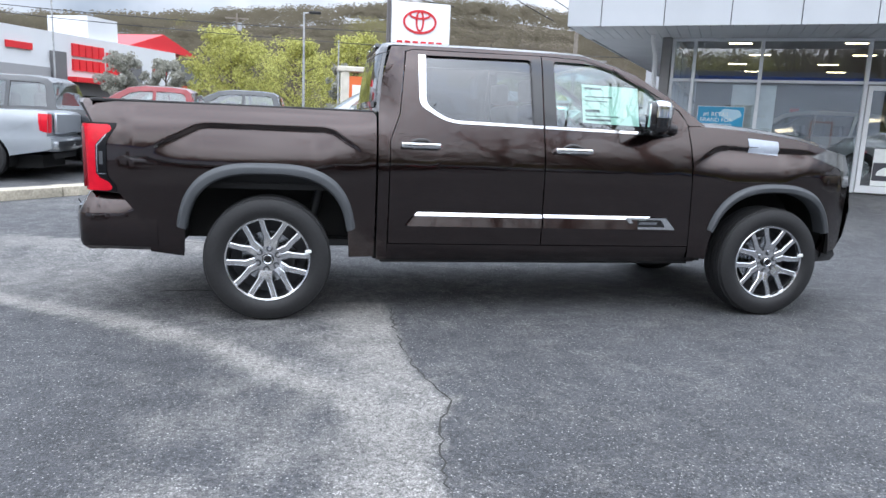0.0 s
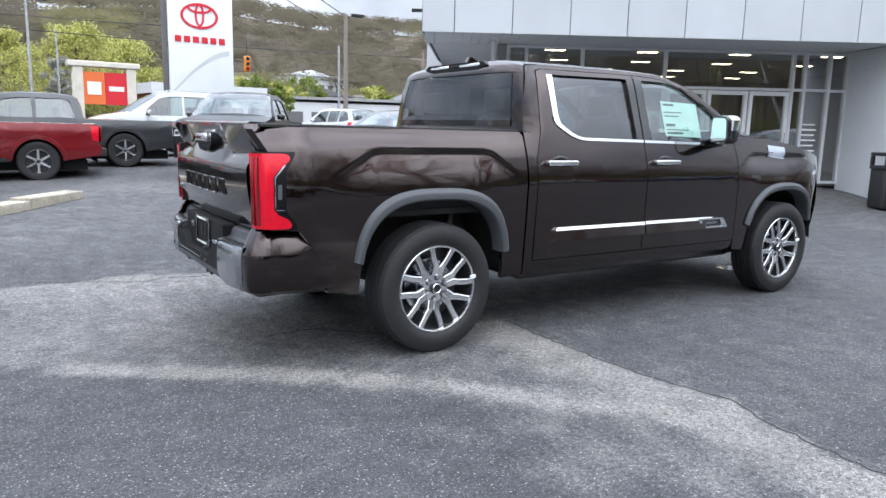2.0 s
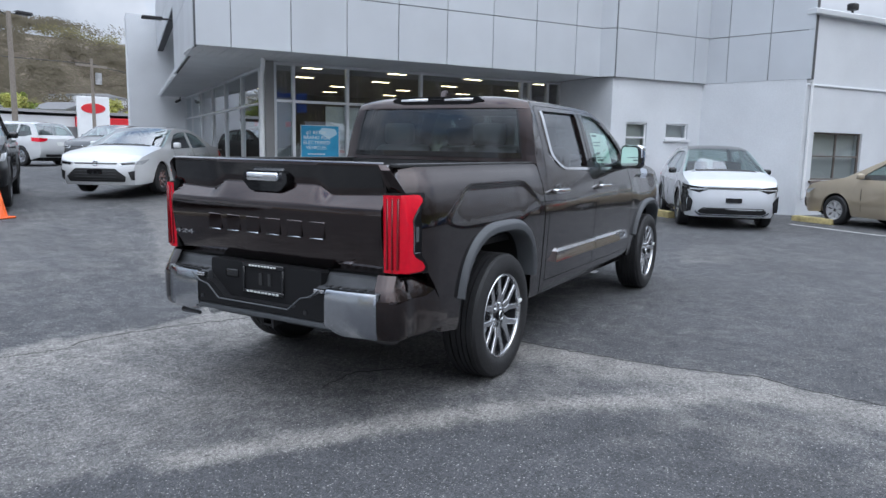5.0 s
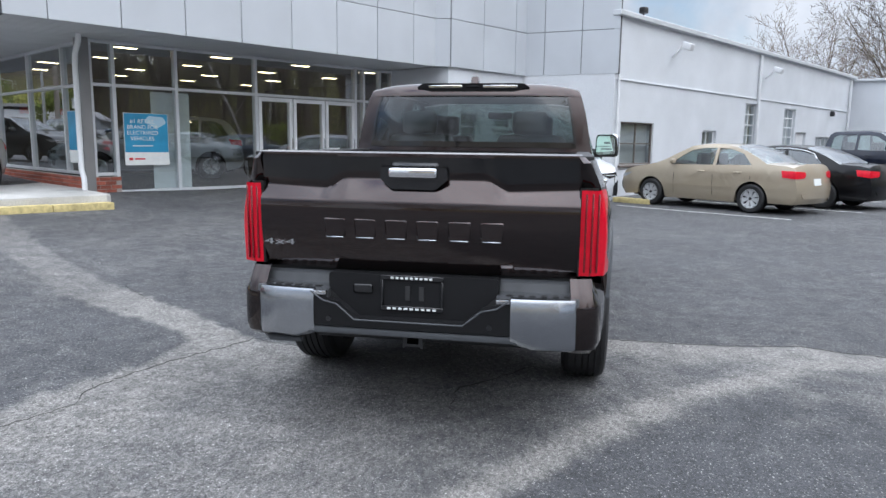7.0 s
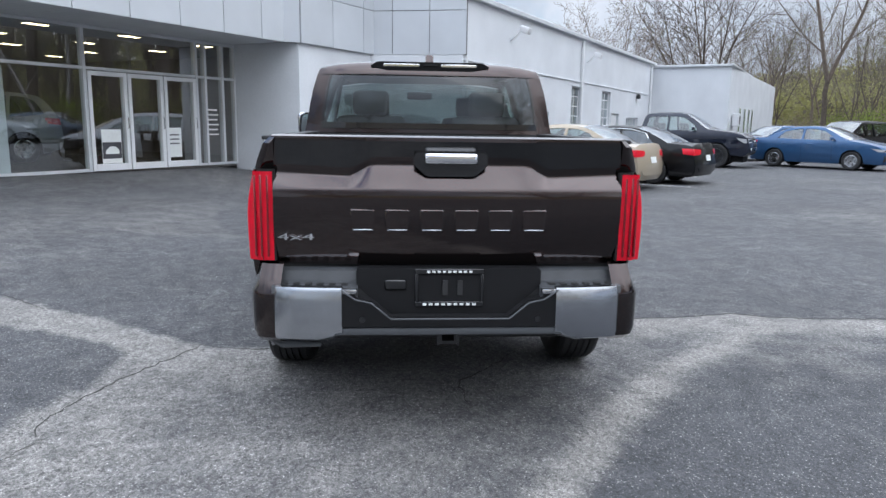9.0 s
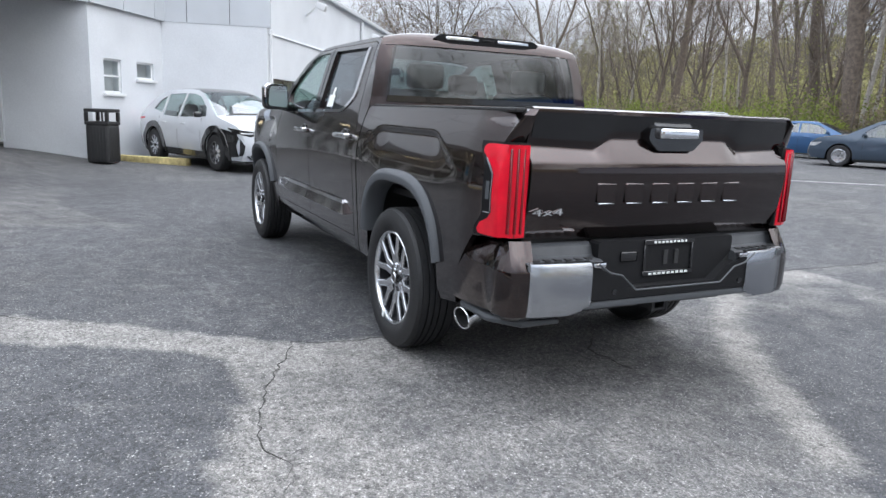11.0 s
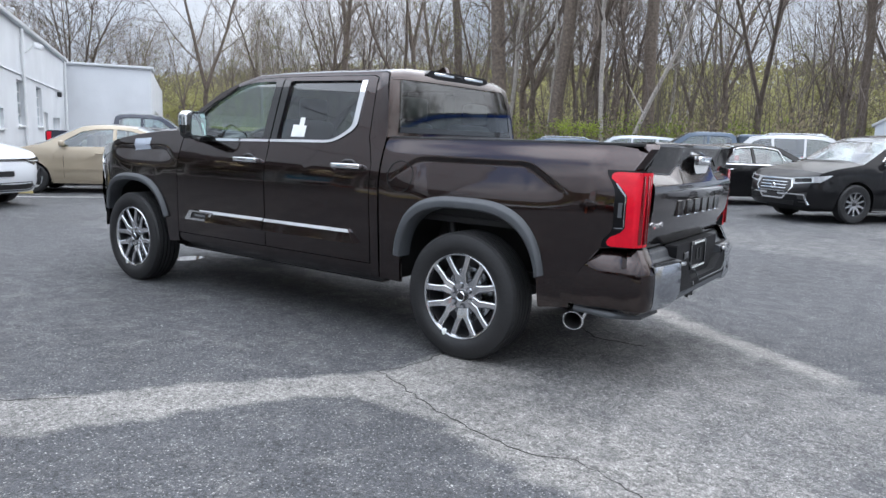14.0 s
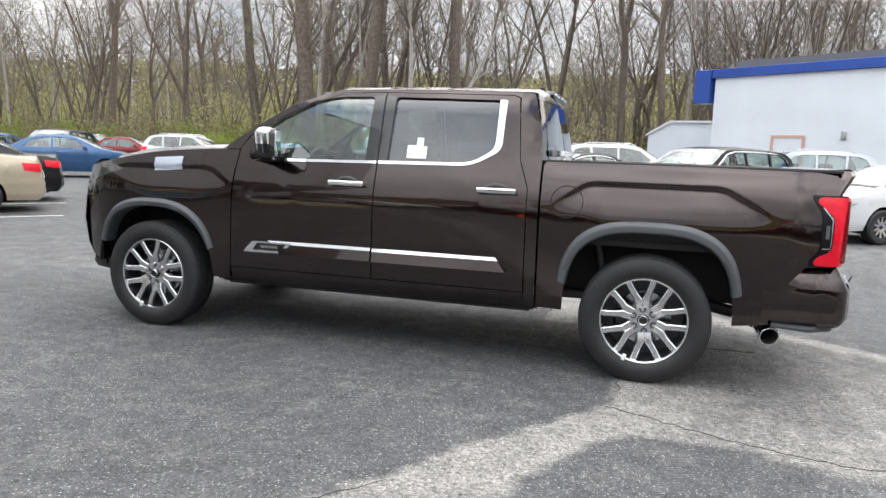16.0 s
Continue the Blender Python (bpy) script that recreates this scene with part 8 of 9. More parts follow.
# fittings on the walls
for u, z in ((17.1, 4.42), (25.0, 4.35)):
    lampw = tagged(empty("wall_floodlight", BM @ pose(u, -2.72, z)), "white floodlight on a short arm under the roof edge", "light")
    part("arm", sweep(bmesh.new(), [(0, 0, -0.35), (0.0, -0.18, -0.22), (0.05, -0.35, 0.0)], [0.035, 0.035, 0.03], 8), WIN_WHITE, lampw)
    part("head", box((-0.12, -0.62, 0.0), (0.16, -0.30, 0.2), 0.04, Matrix.Rotation(radians(20), 4, "X"), 2), WIN_WHITE, lampw)
for u, y, z in ((15.6, -2.5, 5.02),):
    camw = tagged(empty("roof_camera", BM @ pose(u, y, z)), "small dark camera on the roof edge", "camera")
    part("stem", tube((0, 0, 0), (0, 0, 0.16), 0.03), STEEL_DARK, camw)
    part("head", box((-0.12, -0.1, 0.14), (0.12, 0.1, 0.32), 0.05, seg=3), STEEL_DARK, camw)
box_w = tagged(empty("wall_box", BM @ pose(34.0, -2.78, 3.0)), "small dark lamp on the white wall", "light")
part("housing", box((-0.12, -0.12, -0.12), (0.12, 0.06, 0.12), 0.03), STEEL_DARK, box_w)
for u in (24.35, 36.9):
    dp = tagged(part("downpipe", sweep(bmesh.new(), [(u, -2.78, 4.8), (u, -2.78, 2.0), (u, -2.78, 0.1)], [0.06] * 3, 10), WIN_WHITE), "white downpipe on the workshop wall", "pipe")
    dp.matrix_world = BM
conduit = tagged(part("conduit", sweep(bmesh.new(), [(13.95, -2.76, 3.3), (13.95, -2.76, 0.4)], [0.035] * 2, 8), WIN_WHITE), "thin white conduit at the wall corner", "pipe")
conduit.matrix_world = BM
for z in (5.33, 4.70):
    fl = tagged(empty("canopy_floodlight", BM @ pose(0.28, 6.0, z)), "flat dark floodlight on an arm over the pier", "light")
    part("arm", tube((0, 0, 0), (-0.25, 0, 0.0), 0.025), STEEL_DARK, fl)
    part("head", box((-0.75, -0.12, -0.03), (-0.25, 0.12, 0.04), 0.015), STEEL_DARK, fl)
spk = tagged(empty("soffit_speaker", BM @ pose(1.65, 16.2, 3.34)), "dark twin spotlight under the canopy", "light")
part("bracket", tube((0, 0, 0), (0, 0, -0.12), 0.02), STEEL_DARK, spk)
for s in (-1, 1):
    part("spot", tube((0, s * 0.05, -0.12), (-0.16, s * 0.14, -0.2), 0.05), STEEL_DARK, spk)
ac = tagged(empty("wall_unit", BM @ pose(39.0, -6.95, 1.9)), "white cooling unit on the annexe wall", "cooling unit")
part("case", box((-0.45, -0.35, -0.35), (0.45, 0.0, 0.35), 0.03), WIN_WHITE, ac)
part("grille", lathe([(0.001, 0.0), (0.25, 0.0), (0.26, 0.02)], 20, m=Matrix.Translation((0, -0.37, 0))), STEEL_DARK, ac)
for i, u in enumerate((41.5, 43.6, 45.4, 47.0)):
    wn_ = tagged(empty("window_annexe", BM @ pose(u, -6.85 - (u - 37.5) / 30 - 0.02, 1.0, 0, 0, -1.9)), "narrow dark window in the annexe side wall", "window", kind="structure")
    part("pane", sheet(-0.28, 0.28, -0.02, 0, 1.6), CAR_GLASS, wn_, smooth=0)
    part("window_frame", box((-0.34, -0.012, -0.06), (0.34, 0.004, 1.66)), WIN_WHITE, wn_, smooth=0)

# ---- street side ----
pylon = on_ground("pylon_sign", 4.6, 22.6, 0, "tall white dealership pylon sign with red emblem", "sign")
pz = 0.0
part("slab", box((-1.15, -0.22, 0.0), (1.15, 0.22, 5.45), 0.05, seg=2), SIGN_WHITE, pylon)
part("edge_post", box((-1.30, -0.16, 0.0), (-1.17, 0.16, 6.2), 0.01), material("dark_sign_post", (0.12, 0.11, 0.11), 0.6), pylon)


def oval(cx, cz, a, b, t, y, mat, parent, seg=40):
    rows = []
    for k in range(seg + 1):
        q = 2 * math.pi * k / seg
        rows.append([(cx + (a - o) * math.cos(q), y + dy, cz + (b - o) * math.sin(q)) for o, dy in ((0, 0.03), (0, 0), (t, 0), (t, 0.03))])
    return part("emblem_ring", grid_mesh(rows), mat, parent, smooth=30)


oval(-0.05, 4.72, 0.66, 0.45, 0.085, -0.25, SIGN_RED, pylon)
oval(-0.05, 4.98, 0.42, 0.17, 0.075, -0.252, SIGN_RED, pylon)
oval(-0.05, 4.75, 0.17, 0.40, 0.075, -0.254, SIGN_RED, pylon)
for i in range(6):
    part("brand_bar", box((-0.93 + i * 0.31, -0.25, 3.78), (-0.93 + i * 0.31 + 0.22, -0.22, 4.0), 0.01), SIGN_RED, pylon)
rows = []
for i in range(21):
    t = i / 20
    x, z = -1.1 + 2.1 * t, 1.9 + 1.5 * math.sin(t * 1.5)
    rows.append([(x, -0.226, z), (x, -0.226, z + 0.10 + 0.08 * t)])
part("swoosh", grid_mesh(rows), SIGN_GREY, pylon, smooth=0)

board = on_ground("roadside_sign", 4.5, 46.0, 2, "cream roadside sign with an orange and red panel", "sign")
CREAM = material("cream_sign_render", (0.62, 0.58, 0.50), 0.8, stain=0.1)
for s in (-1, 1):
    part("post", box((s * 1.55 - 0.28, -0.4, 0), (s * 1.55 + 0.28, 0.4, 4.2), 0.03), CREAM, board)
part("cap", box((-2.1, -0.5, 4.2), (2.1, 0.5, 4.55), 0.05), CREAM, board)
part("orange_panel", box((-1.27, -0.3, 1.9), (-0.02, 0.3, 3.9)), SIGN_ORANGE, board, smooth=0)
part("red_panel", box((0.0, -0.3, 1.9), (1.27, 0.3, 3.9)), SIGN_RED, board, smooth=0)
part("brand_bar", box((-1.05, -0.33, 2.5), (-0.25, -0.3, 3.3)), PAPER, board, smooth=0)
part("brand_bar", box((0.2, -0.33, 2.75), (1.1, -0.3, 3.05)), PAPER, board, smooth=0)
far_sign = on_ground("oval_sign", 37.6, 60.0, -25, "white roadside sign with a red oval", "sign")
part("slab", box((-1.4, -0.2, 0), (1.4, 0.2, 5.0), 0.05), SIGN_WHITE, far_sign)
part("oval", lathe([(0.001, 0.0), (1.0, 0.0), (1.05, 0.05)], 30, m=Matrix.Translation((0, -0.26, 3.9)) @ Matrix.Diagonal((1, 1, 0.45, 1))), SIGN_RED, far_sign)


def street_lamp(x, y, h, label, wood=False, head=True, arms=False):
    ob = on_ground("street_lamp" if head else "utility_pole", x, y, 0, label, "lamp post" if head else "pole")
    part("pole", tube((0, 0, 0), (0, 0, h), 0.13 if wood else 0.09, 0.10 if wood else 0.06), WOOD_POLE if wood else GALV, ob)
    if head:
        part("arm", tube((0, 0, h - 0.05), (0.5, 0, h), 0.04), GALV, ob)
        part("head", box((0.3, -0.2, h - 0.06), (1.0, 0.2, h + 0.08), 0.03), STEEL_DARK, ob)
    if arms:
        part("cross_arm", box((-1.2, -0.06, h - 0.6), (1.2, 0.06, h - 0.45)), WOOD_POLE, ob, smooth=0)
        part("transformer", tube((0.3, -0.3, h - 1.8), (0.3, -0.3, h - 1.0), 0.22), GALV, ob)
    return ob


street_lamp(13.9, 30.0, 6.6, "weathered wooden lamp post with a flat dark head", True)
street_lamp(15.8, 35.0, 5.6, "plain grey steel pole by the street", head=False)
street_lamp(27.7, 45.0, 6.7, "wooden utility pole with cross arm and transformer", True, False, True)
street_lamp(0.1, 40.0, 7.2, "dark slim lamp post beyond the lot", False)
street_lamp(3.1, 60.0, 7.8, "slim grey pole beyond the lot", head=False)
street_lamp(-21.0, 62.0, 10.5, "slim dark lamp post in front of the store", False)
street_lamp(-7.0, 75.0, 11.5, "tall grey utility pole beyond the trees", True, False, True)
street_lamp(16.5, 24.5, 5.8, "wooden lamp post beside the lot with a flat head", True)
for x, y, z in ((8.2, 41.0, 5.1), (12.5, 42.0, 5.3), (15.5, 60.0, 6.2)):
    tl = tagged(empty("traffic_light", pose(x, y, z)), "yellow traffic light hung over the street", "traffic light")
    part("case", box((-0.18, -0.15, -0.5), (0.18, 0.15, 0.5), 0.04), AMBER, tl)
    for i in range(3):
        part("lens", tube((0, -0.16, -0.32 + i * 0.32), (0, -0.2, -0.32 + i * 0.32), 0.12), GLOSS_BLACK if i else DEEP_RED, tl)
    part("hanger", tube((0, 0, 0.5), (0, 0, 1.5), 0.02), STEEL_DARK, tl)
for a, b, sag in (((-40, 46, 9.2), (8, 40, 7.0), 0.8), ((-40, 46.5, 8.6), (27.7, 45, 7.0), 1.0), ((-12, 26, 10.5), (8.0, 33.0, 7.6), 0.5), ((4, 30, 11.5), (14, 34, 7.4), 0.3), ((6, 30, 11.8), (16, 34, 7.6), 0.3), ((27.7, 45, 7.0), (60, 60, 8.5), 0.8)):
    pts = [Vector(a).lerp(Vector(b), t / 14) - Vector((0, 0, sag * 4 * (t / 14) * (1 - t / 14))) for t in range(15)]
    tagged(part("overhead_cable", sweep(bmesh.new(), pts, [0.025] * 15, 5), STEEL_DARK), "thin dark overhead cable across the street", "cable")

# the flooring store
store = on_ground("store_building", -26.3, 65.0, math.degrees(math.atan2(23.0, 10.8)), "long grey and white store with red lettering bars", "building")
STORE_W = material("white_store_wall", (0.62, 0.63, 0.65), 0.7, stain=0.05, stain_scale=0.2)
STORE_G = material("grey_store_wall", (0.30, 0.30, 0.31), 0.7, stain=0.06, stain_scale=0.2)
STORE_D = material("dark_store_wall", (0.13, 0.13, 0.135), 0.6, stain=0.06)
part("wall", box((-22, 0, 0), (25.5, 30, 8.0)), STORE_W, store, smooth=0)
part("grey_band", box((-22, -0.15, 0), (5.5, 0, 4.6)), STORE_G, store, smooth=0)
part("dark_base", box((-22, -0.2, 0), (5.5, -0.16, 2.6)), STORE_D, store, smooth=0)
part("dark_pier", box((5.6, -0.5, 0), (7.2, 0, 6.2)), STORE_D, store, smooth=0)
part("entry", box((7.4, -0.3, 0), (15.5, 0, 3.4)), STORE_D, store, smooth=0)
part("red_canopy", box((7.2, -1.6, 3.4), (15.7, 0, 3.9), 0.03), SIGN_RED, store, smooth=0)
part("dark_pier", box((16.8, -0.4, 2.4), (18.6, 0, 6.4)), STORE_D, store, smooth=0)
part("roof_box", box((12.0, 1.0, 8.0), (16.5, 6, 10.4)), STORE_W, store, smooth=0)
for i in range(5):
    part("lettering_bar", box((8.4 + i * 0.92, -0.2, 6.0), (9.15 + i * 0.92, 0, 7.2)), SIGN_RED, store, smooth=0)
    part("lettering_bar", box((8.4 + i * 0.92, -0.2, 4.6), (9.15 + i * 0.92, 0, 5.7)), SIGN_RED, store, smooth=0)
part("lettering_bar", box((13.3, -0.2, 4.6), (15.2, 0, 6.8)), SIGN_RED, store, smooth=0)
part("lettering_bar", box((0.5, -0.2, 6.0), (3.4, 0, 6.6)), SIGN_RED, store, smooth=0)
part("lettering_bar", box((21.0, -0.2, 5.2), (23.4, 0, 5.8)), SIGN_RED, store, smooth=0)
part("red_window", box((25.6, -0.4, 1.2), (30.5, 4, 6.8)), STORE_D, store, smooth=0)
for i in range(3):
    part("red_poster", box((26.1 + i * 1.5, -0.5, 1.8), (27.1 + i * 1.5, -0.4, 4.2)), SIGN_RED, store, smooth=0)
part("red_roof", prism([(17.5, 8.0), (24.0, 10.0), (31.0, 8.0)], 0.5, 14), SIGN_RED, store, smooth=0)

rnd = random.Random(5)
HOUSE = "far houses under the hill"
for i in range(30):
    x, y = rnd.uniform(18, 120), rnd.uniform(100, 138)
    w, d, h = rnd.uniform(6, 14), rnd.uniform(6, 9), rnd.uniform(2.6, 4.6)
    ob = on_ground("house", x, y, rnd.uniform(-20, 20), rnd.choice(("small white house with a grey roof below the hill", "long pale building with a flat grey roof", "white house with dark windows among trees")), "house", HOUSE)
    zb = 0.0 + max(0, (y - 95) * 0.16)
    part("wall", box((-w / 2, -d / 2, -2), (w / 2, d / 2, zb + h)), STORE_W, ob, smooth=0)
    part("roof", prism([(-w / 2 - 0.4, zb + h), (0, zb + h + rnd.choice((0.4, 0.6, 1.4))), (w / 2 + 0.4, zb + h)], -d / 2 - 0.4, d / 2 + 0.4), rnd.choice((STORE_G, STORE_D, SOFFIT)), ob, smooth=0)
    for k in range(int(w / 2.2)):
        part("window", box((-w / 2 + 0.8 + k * 2.1, -d / 2 - 0.06, zb + h - 2.2), (-w / 2 + 1.9 + k * 2.1, -d / 2, zb + h - 0.9)), STORE_D, ob, smooth=0)
strip = on_ground("shop_row", 40.0, 72.0, -12, "long low white shop row with a red fascia", "building")
part("wall", box((-24, 0, 0), (26, 12, 3.6)), STORE_W, strip, smooth=0)
part("red_fascia", box((3, -0.3, 2.5), (10, 0, 3.6)), SIGN_RED, strip, smooth=0)
part("roof", box((-24.4, -0.4, 3.9), (26.4, 12.4, 4.2)), STORE_G, strip, smooth=0)
for i in range(12):
    part("shop_window", box((-22 + i * 4, -0.08, 0.5), (-19 + i * 4, 0, 2.5)), STORE_D, strip, smooth=0)
brickshop = on_ground("brick_shop", 15.5, 62.0, 5, "low brick shop with a white parapet", "building")
part("wall", box((-5, 0, 0), (5, 9, 3.4)), BRICK, brickshop, smooth=0)
part("parapet", box((-5.3, -0.3, 3.4), (5.3, 9.3, 4.3)), STORE_W, brickshop, smooth=0)
part("shop_window", box((0.5, -0.08, 0.6), (4.0, 0, 2.6)), STORE_D, brickshop, smooth=0)
part("door", box((-2.6, -0.1, 0.0), (-1.2, 0, 2.4)), STORE_W, brickshop, smooth=0)

# the white building with blue trim on the wooded side
blue = on_ground("garage_building", -2.3, -26.0, math.degrees(math.atan2(3.8, -5.1)), "white painted garage with bright blue roof trim", "building")
BLUEWHITE = material("white_garage_wall", (0.66, 0.70, 0.75), 0.75, stain=0.06, stain_scale=0.5, bump=0.2)
part("wall", box((0, 0, -0.2), (24, 16, 4.75)), BLUEWHITE, blue, smooth=0)
part("blue_trim", box((-0.1, -0.12, 4.75), (24.1, 16.1, 5.10), 0.01), BLUE_TRIM, blue, smooth=0)
part("roof", box((0.3, 0.9, 5.1), (24, 15.8, 5.5)), STORE_D, blue, smooth=0)
part("blue_sign", box((-0.85, -0.2, 3.75), (-0.12, 0.5, 5.1), 0.02), BLUE_TRIM, blue, smooth=0)
part("door_frame", prism([(2.6, 0.1), (2.6, 2.45), (3.9, 2.45), (3.9, 0.1), (3.8, 0.1), (3.8, 2.35), (2.7, 2.35), (2.7, 0.1)], -0.05, 0.0), material("faded_orange_door_frame", (0.55, 0.34, 0.28), 0.6), blue, smooth=0)
part("door", box((2.71, -0.03, 0.1), (3.79, -0.01, 2.34)), BLUEWHITE, blue, smooth=0)
part("window_frame", box((7.4, -0.06, 1.4), (9.0, 0.0, 3.3)), WIN_BROWN, blue, smooth=0)
part("window_pane", sheet(7.5, 8.9, -0.065, 1.5, 3.2), CAR_GLASS, blue, smooth=0)
part("wall_lamp", box((5.2, -0.12, 2.3), (5.35, 0.0, 2.6), 0.02), GALV, blue)
shed = on_ground("low_shed", 0.0, -30.0, 0, "low white shed beside the garage", "shed")
part("wall", prism([(-2.7, 0), (-2.7, 3.15), (-0.73, 3.12), (0.23, 2.52), (0.23, 0)], -4, 0), BLUEWHITE, shed, smooth=0)
part("roof", prism([(-2.75, 3.15), (-2.75, 3.25), (-0.70, 3.22), (0.36, 2.55), (0.36, 2.46), (-0.74, 3.12)], -4.1, 0.1), STORE_W, shed, smooth=0)
# ---- hills, woods and street trees ----
def leaf_cloud(name, centres, mat, leaf, label, category="bushes", seed=1, kind="stuff", lean=None, slim=0.55):
    """Small leaf faces round many centres: (x, y, z, rx, rz, count); far crowns turn them mostly one way."""
    r = np.random.default_rng(seed)
    verts = []
    for x, y, z, rx, rz, count in centres:
        d = r.normal(size=(count, 3))
        d /= np.linalg.norm(d, axis=1)[:, None]
        d *= r.random((count, 1)) ** 0.45
        c = d * (rx, rx, rz) + (x, y, z)
        a, b = r.normal(size=(count, 3)), r.normal(size=(count, 3))
        a /= np.linalg.norm(a, axis=1)[:, None]
        if lean:
            n = np.array(lean) + 0.08 * r.normal(size=(count, 3))
            a, b = np.cross(n, a), np.cross(n, np.cross(n, a))
            a /= np.linalg.norm(a, axis=1)[:, None]
        b -= a * (a * b).sum(1)[:, None]
        b /= np.linalg.norm(b, axis=1)[:, None]
        s = leaf * (0.5 + r.random((count, 1)))
        verts.append(np.stack([c - a * s, c + b * s * slim, c + a * s, c - b * s * slim], 1).reshape(-1, 3))
    v = np.concatenate(verts)
    me = bpy.data.meshes.new(name)
    me.from_pydata(v.tolist(), [], np.arange(len(v)).reshape(-1, 4).tolist())
    me.materials.append(mat)
    ob = new(name, me)
    if label:
        tagged(ob, label, category, kind=kind)
    return ob


def hill_z(x, y):
    d = y - 108
    base = 30.5 * smooth(-10, 85, d) * (0.62 + 0.38 * smooth(-80, 60, x)) + 2.5 * noise.noise(Vector((x * 0.02, y * 0.02, 0))) * smooth(0, 60, d)
    return base


HILL = material("leafy_hill_floor", (0.165, 0.135, 0.10), 0.95, grain=0.3, grain_scale=0.6, stain=0.4, stain_scale=0.05)
rows = []
for j in range(19):
    y = 98 + j * 6.0
    rows.append([(x, y, hill_z(x, y) - 0.8) for x in range(-260, 420, 12)])
tagged(part("backdrop_hill", grid_mesh(rows), HILL), "brown wooded hillside above the street", "hill", kind="structure")
r = random.Random(11)
brown, green = [], []
for i in range(5200):
    y = 104 + 96 * r.random() ** 1.15
    near = i < 3700
    x = r.uniform(-80, 115) if near else r.choice((r.uniform(-200, -80), r.uniform(115, 330)))
    z = hill_z(x, y)
    g = noise.noise(Vector((x * 0.03, y * 0.05, 3))) + 0.9 * (1 - smooth(104, 135, y))
    (green if g > 0.42 else brown).append((x, y, z + 1.8 + 1.6 * r.random(), 2.6, 1.5, 72 if near else 24))
leaf_cloud("hill_woods", brown, LEAF_HILL, 0.29, "bare brown trees covering the hillside", "trees", 3, lean=(0, -0.55, 0.8))
leaf_cloud("hill_budding_woods", green, LEAF_HILL_GREEN, 0.29, "budding yellow green trees low on the hillside", "trees", 4, lean=(0, -0.55, 0.8))

# wooded ridge that closes the view to the west and south, lower towards the east
def swell(a):
    return 0.42 + 0.58 * (1 - smooth(302, 338, math.degrees(a)))


rows = []
for k in range(60):
    a = radians(168 + k * 3.6)
    rows.append([(20 + d * math.cos(a), d * math.sin(a), z * swell(a)) for d, z in ((88, 0.2), (112, 5.5), (150, 14.0), (190, 17.0))])
tagged(part("backdrop_ridge", grid_mesh(rows), HILL), "low wooded ridge around the lot", "hill", kind="structure")
ring = []
ring_green = []
for i in range(4600):
    a = radians(r.uniform(225, 365) if i < 3600 else r.uniform(168, 382))
    d = r.uniform(88, 165)
    z = swell(a) * line(d, [(88, 0), (112, 5.5), (150, 14.0), (190, 17.0)])
    x, y = 20 + d * math.cos(a), d * math.sin(a)
    g = noise.noise(Vector((x * 0.06, y * 0.06, 5))) + 0.5 * noise.noise(Vector((x * 0.2, y * 0.2, 2)))
    (ring_green if g > -0.12 else ring).append((x, y, z + 2.4 + 1.6 * r.random(), 2.4, 2.6, 30))
leaf_cloud("ridge_woods", ring, LEAF_HILL, 0.36, "bare brown woods around the lot", "trees", 6)
leaf_cloud("ridge_budding_woods", ring_green, LEAF_RIDGE, 0.36, "hazy olive green budding woods around the lot", "trees", 16)


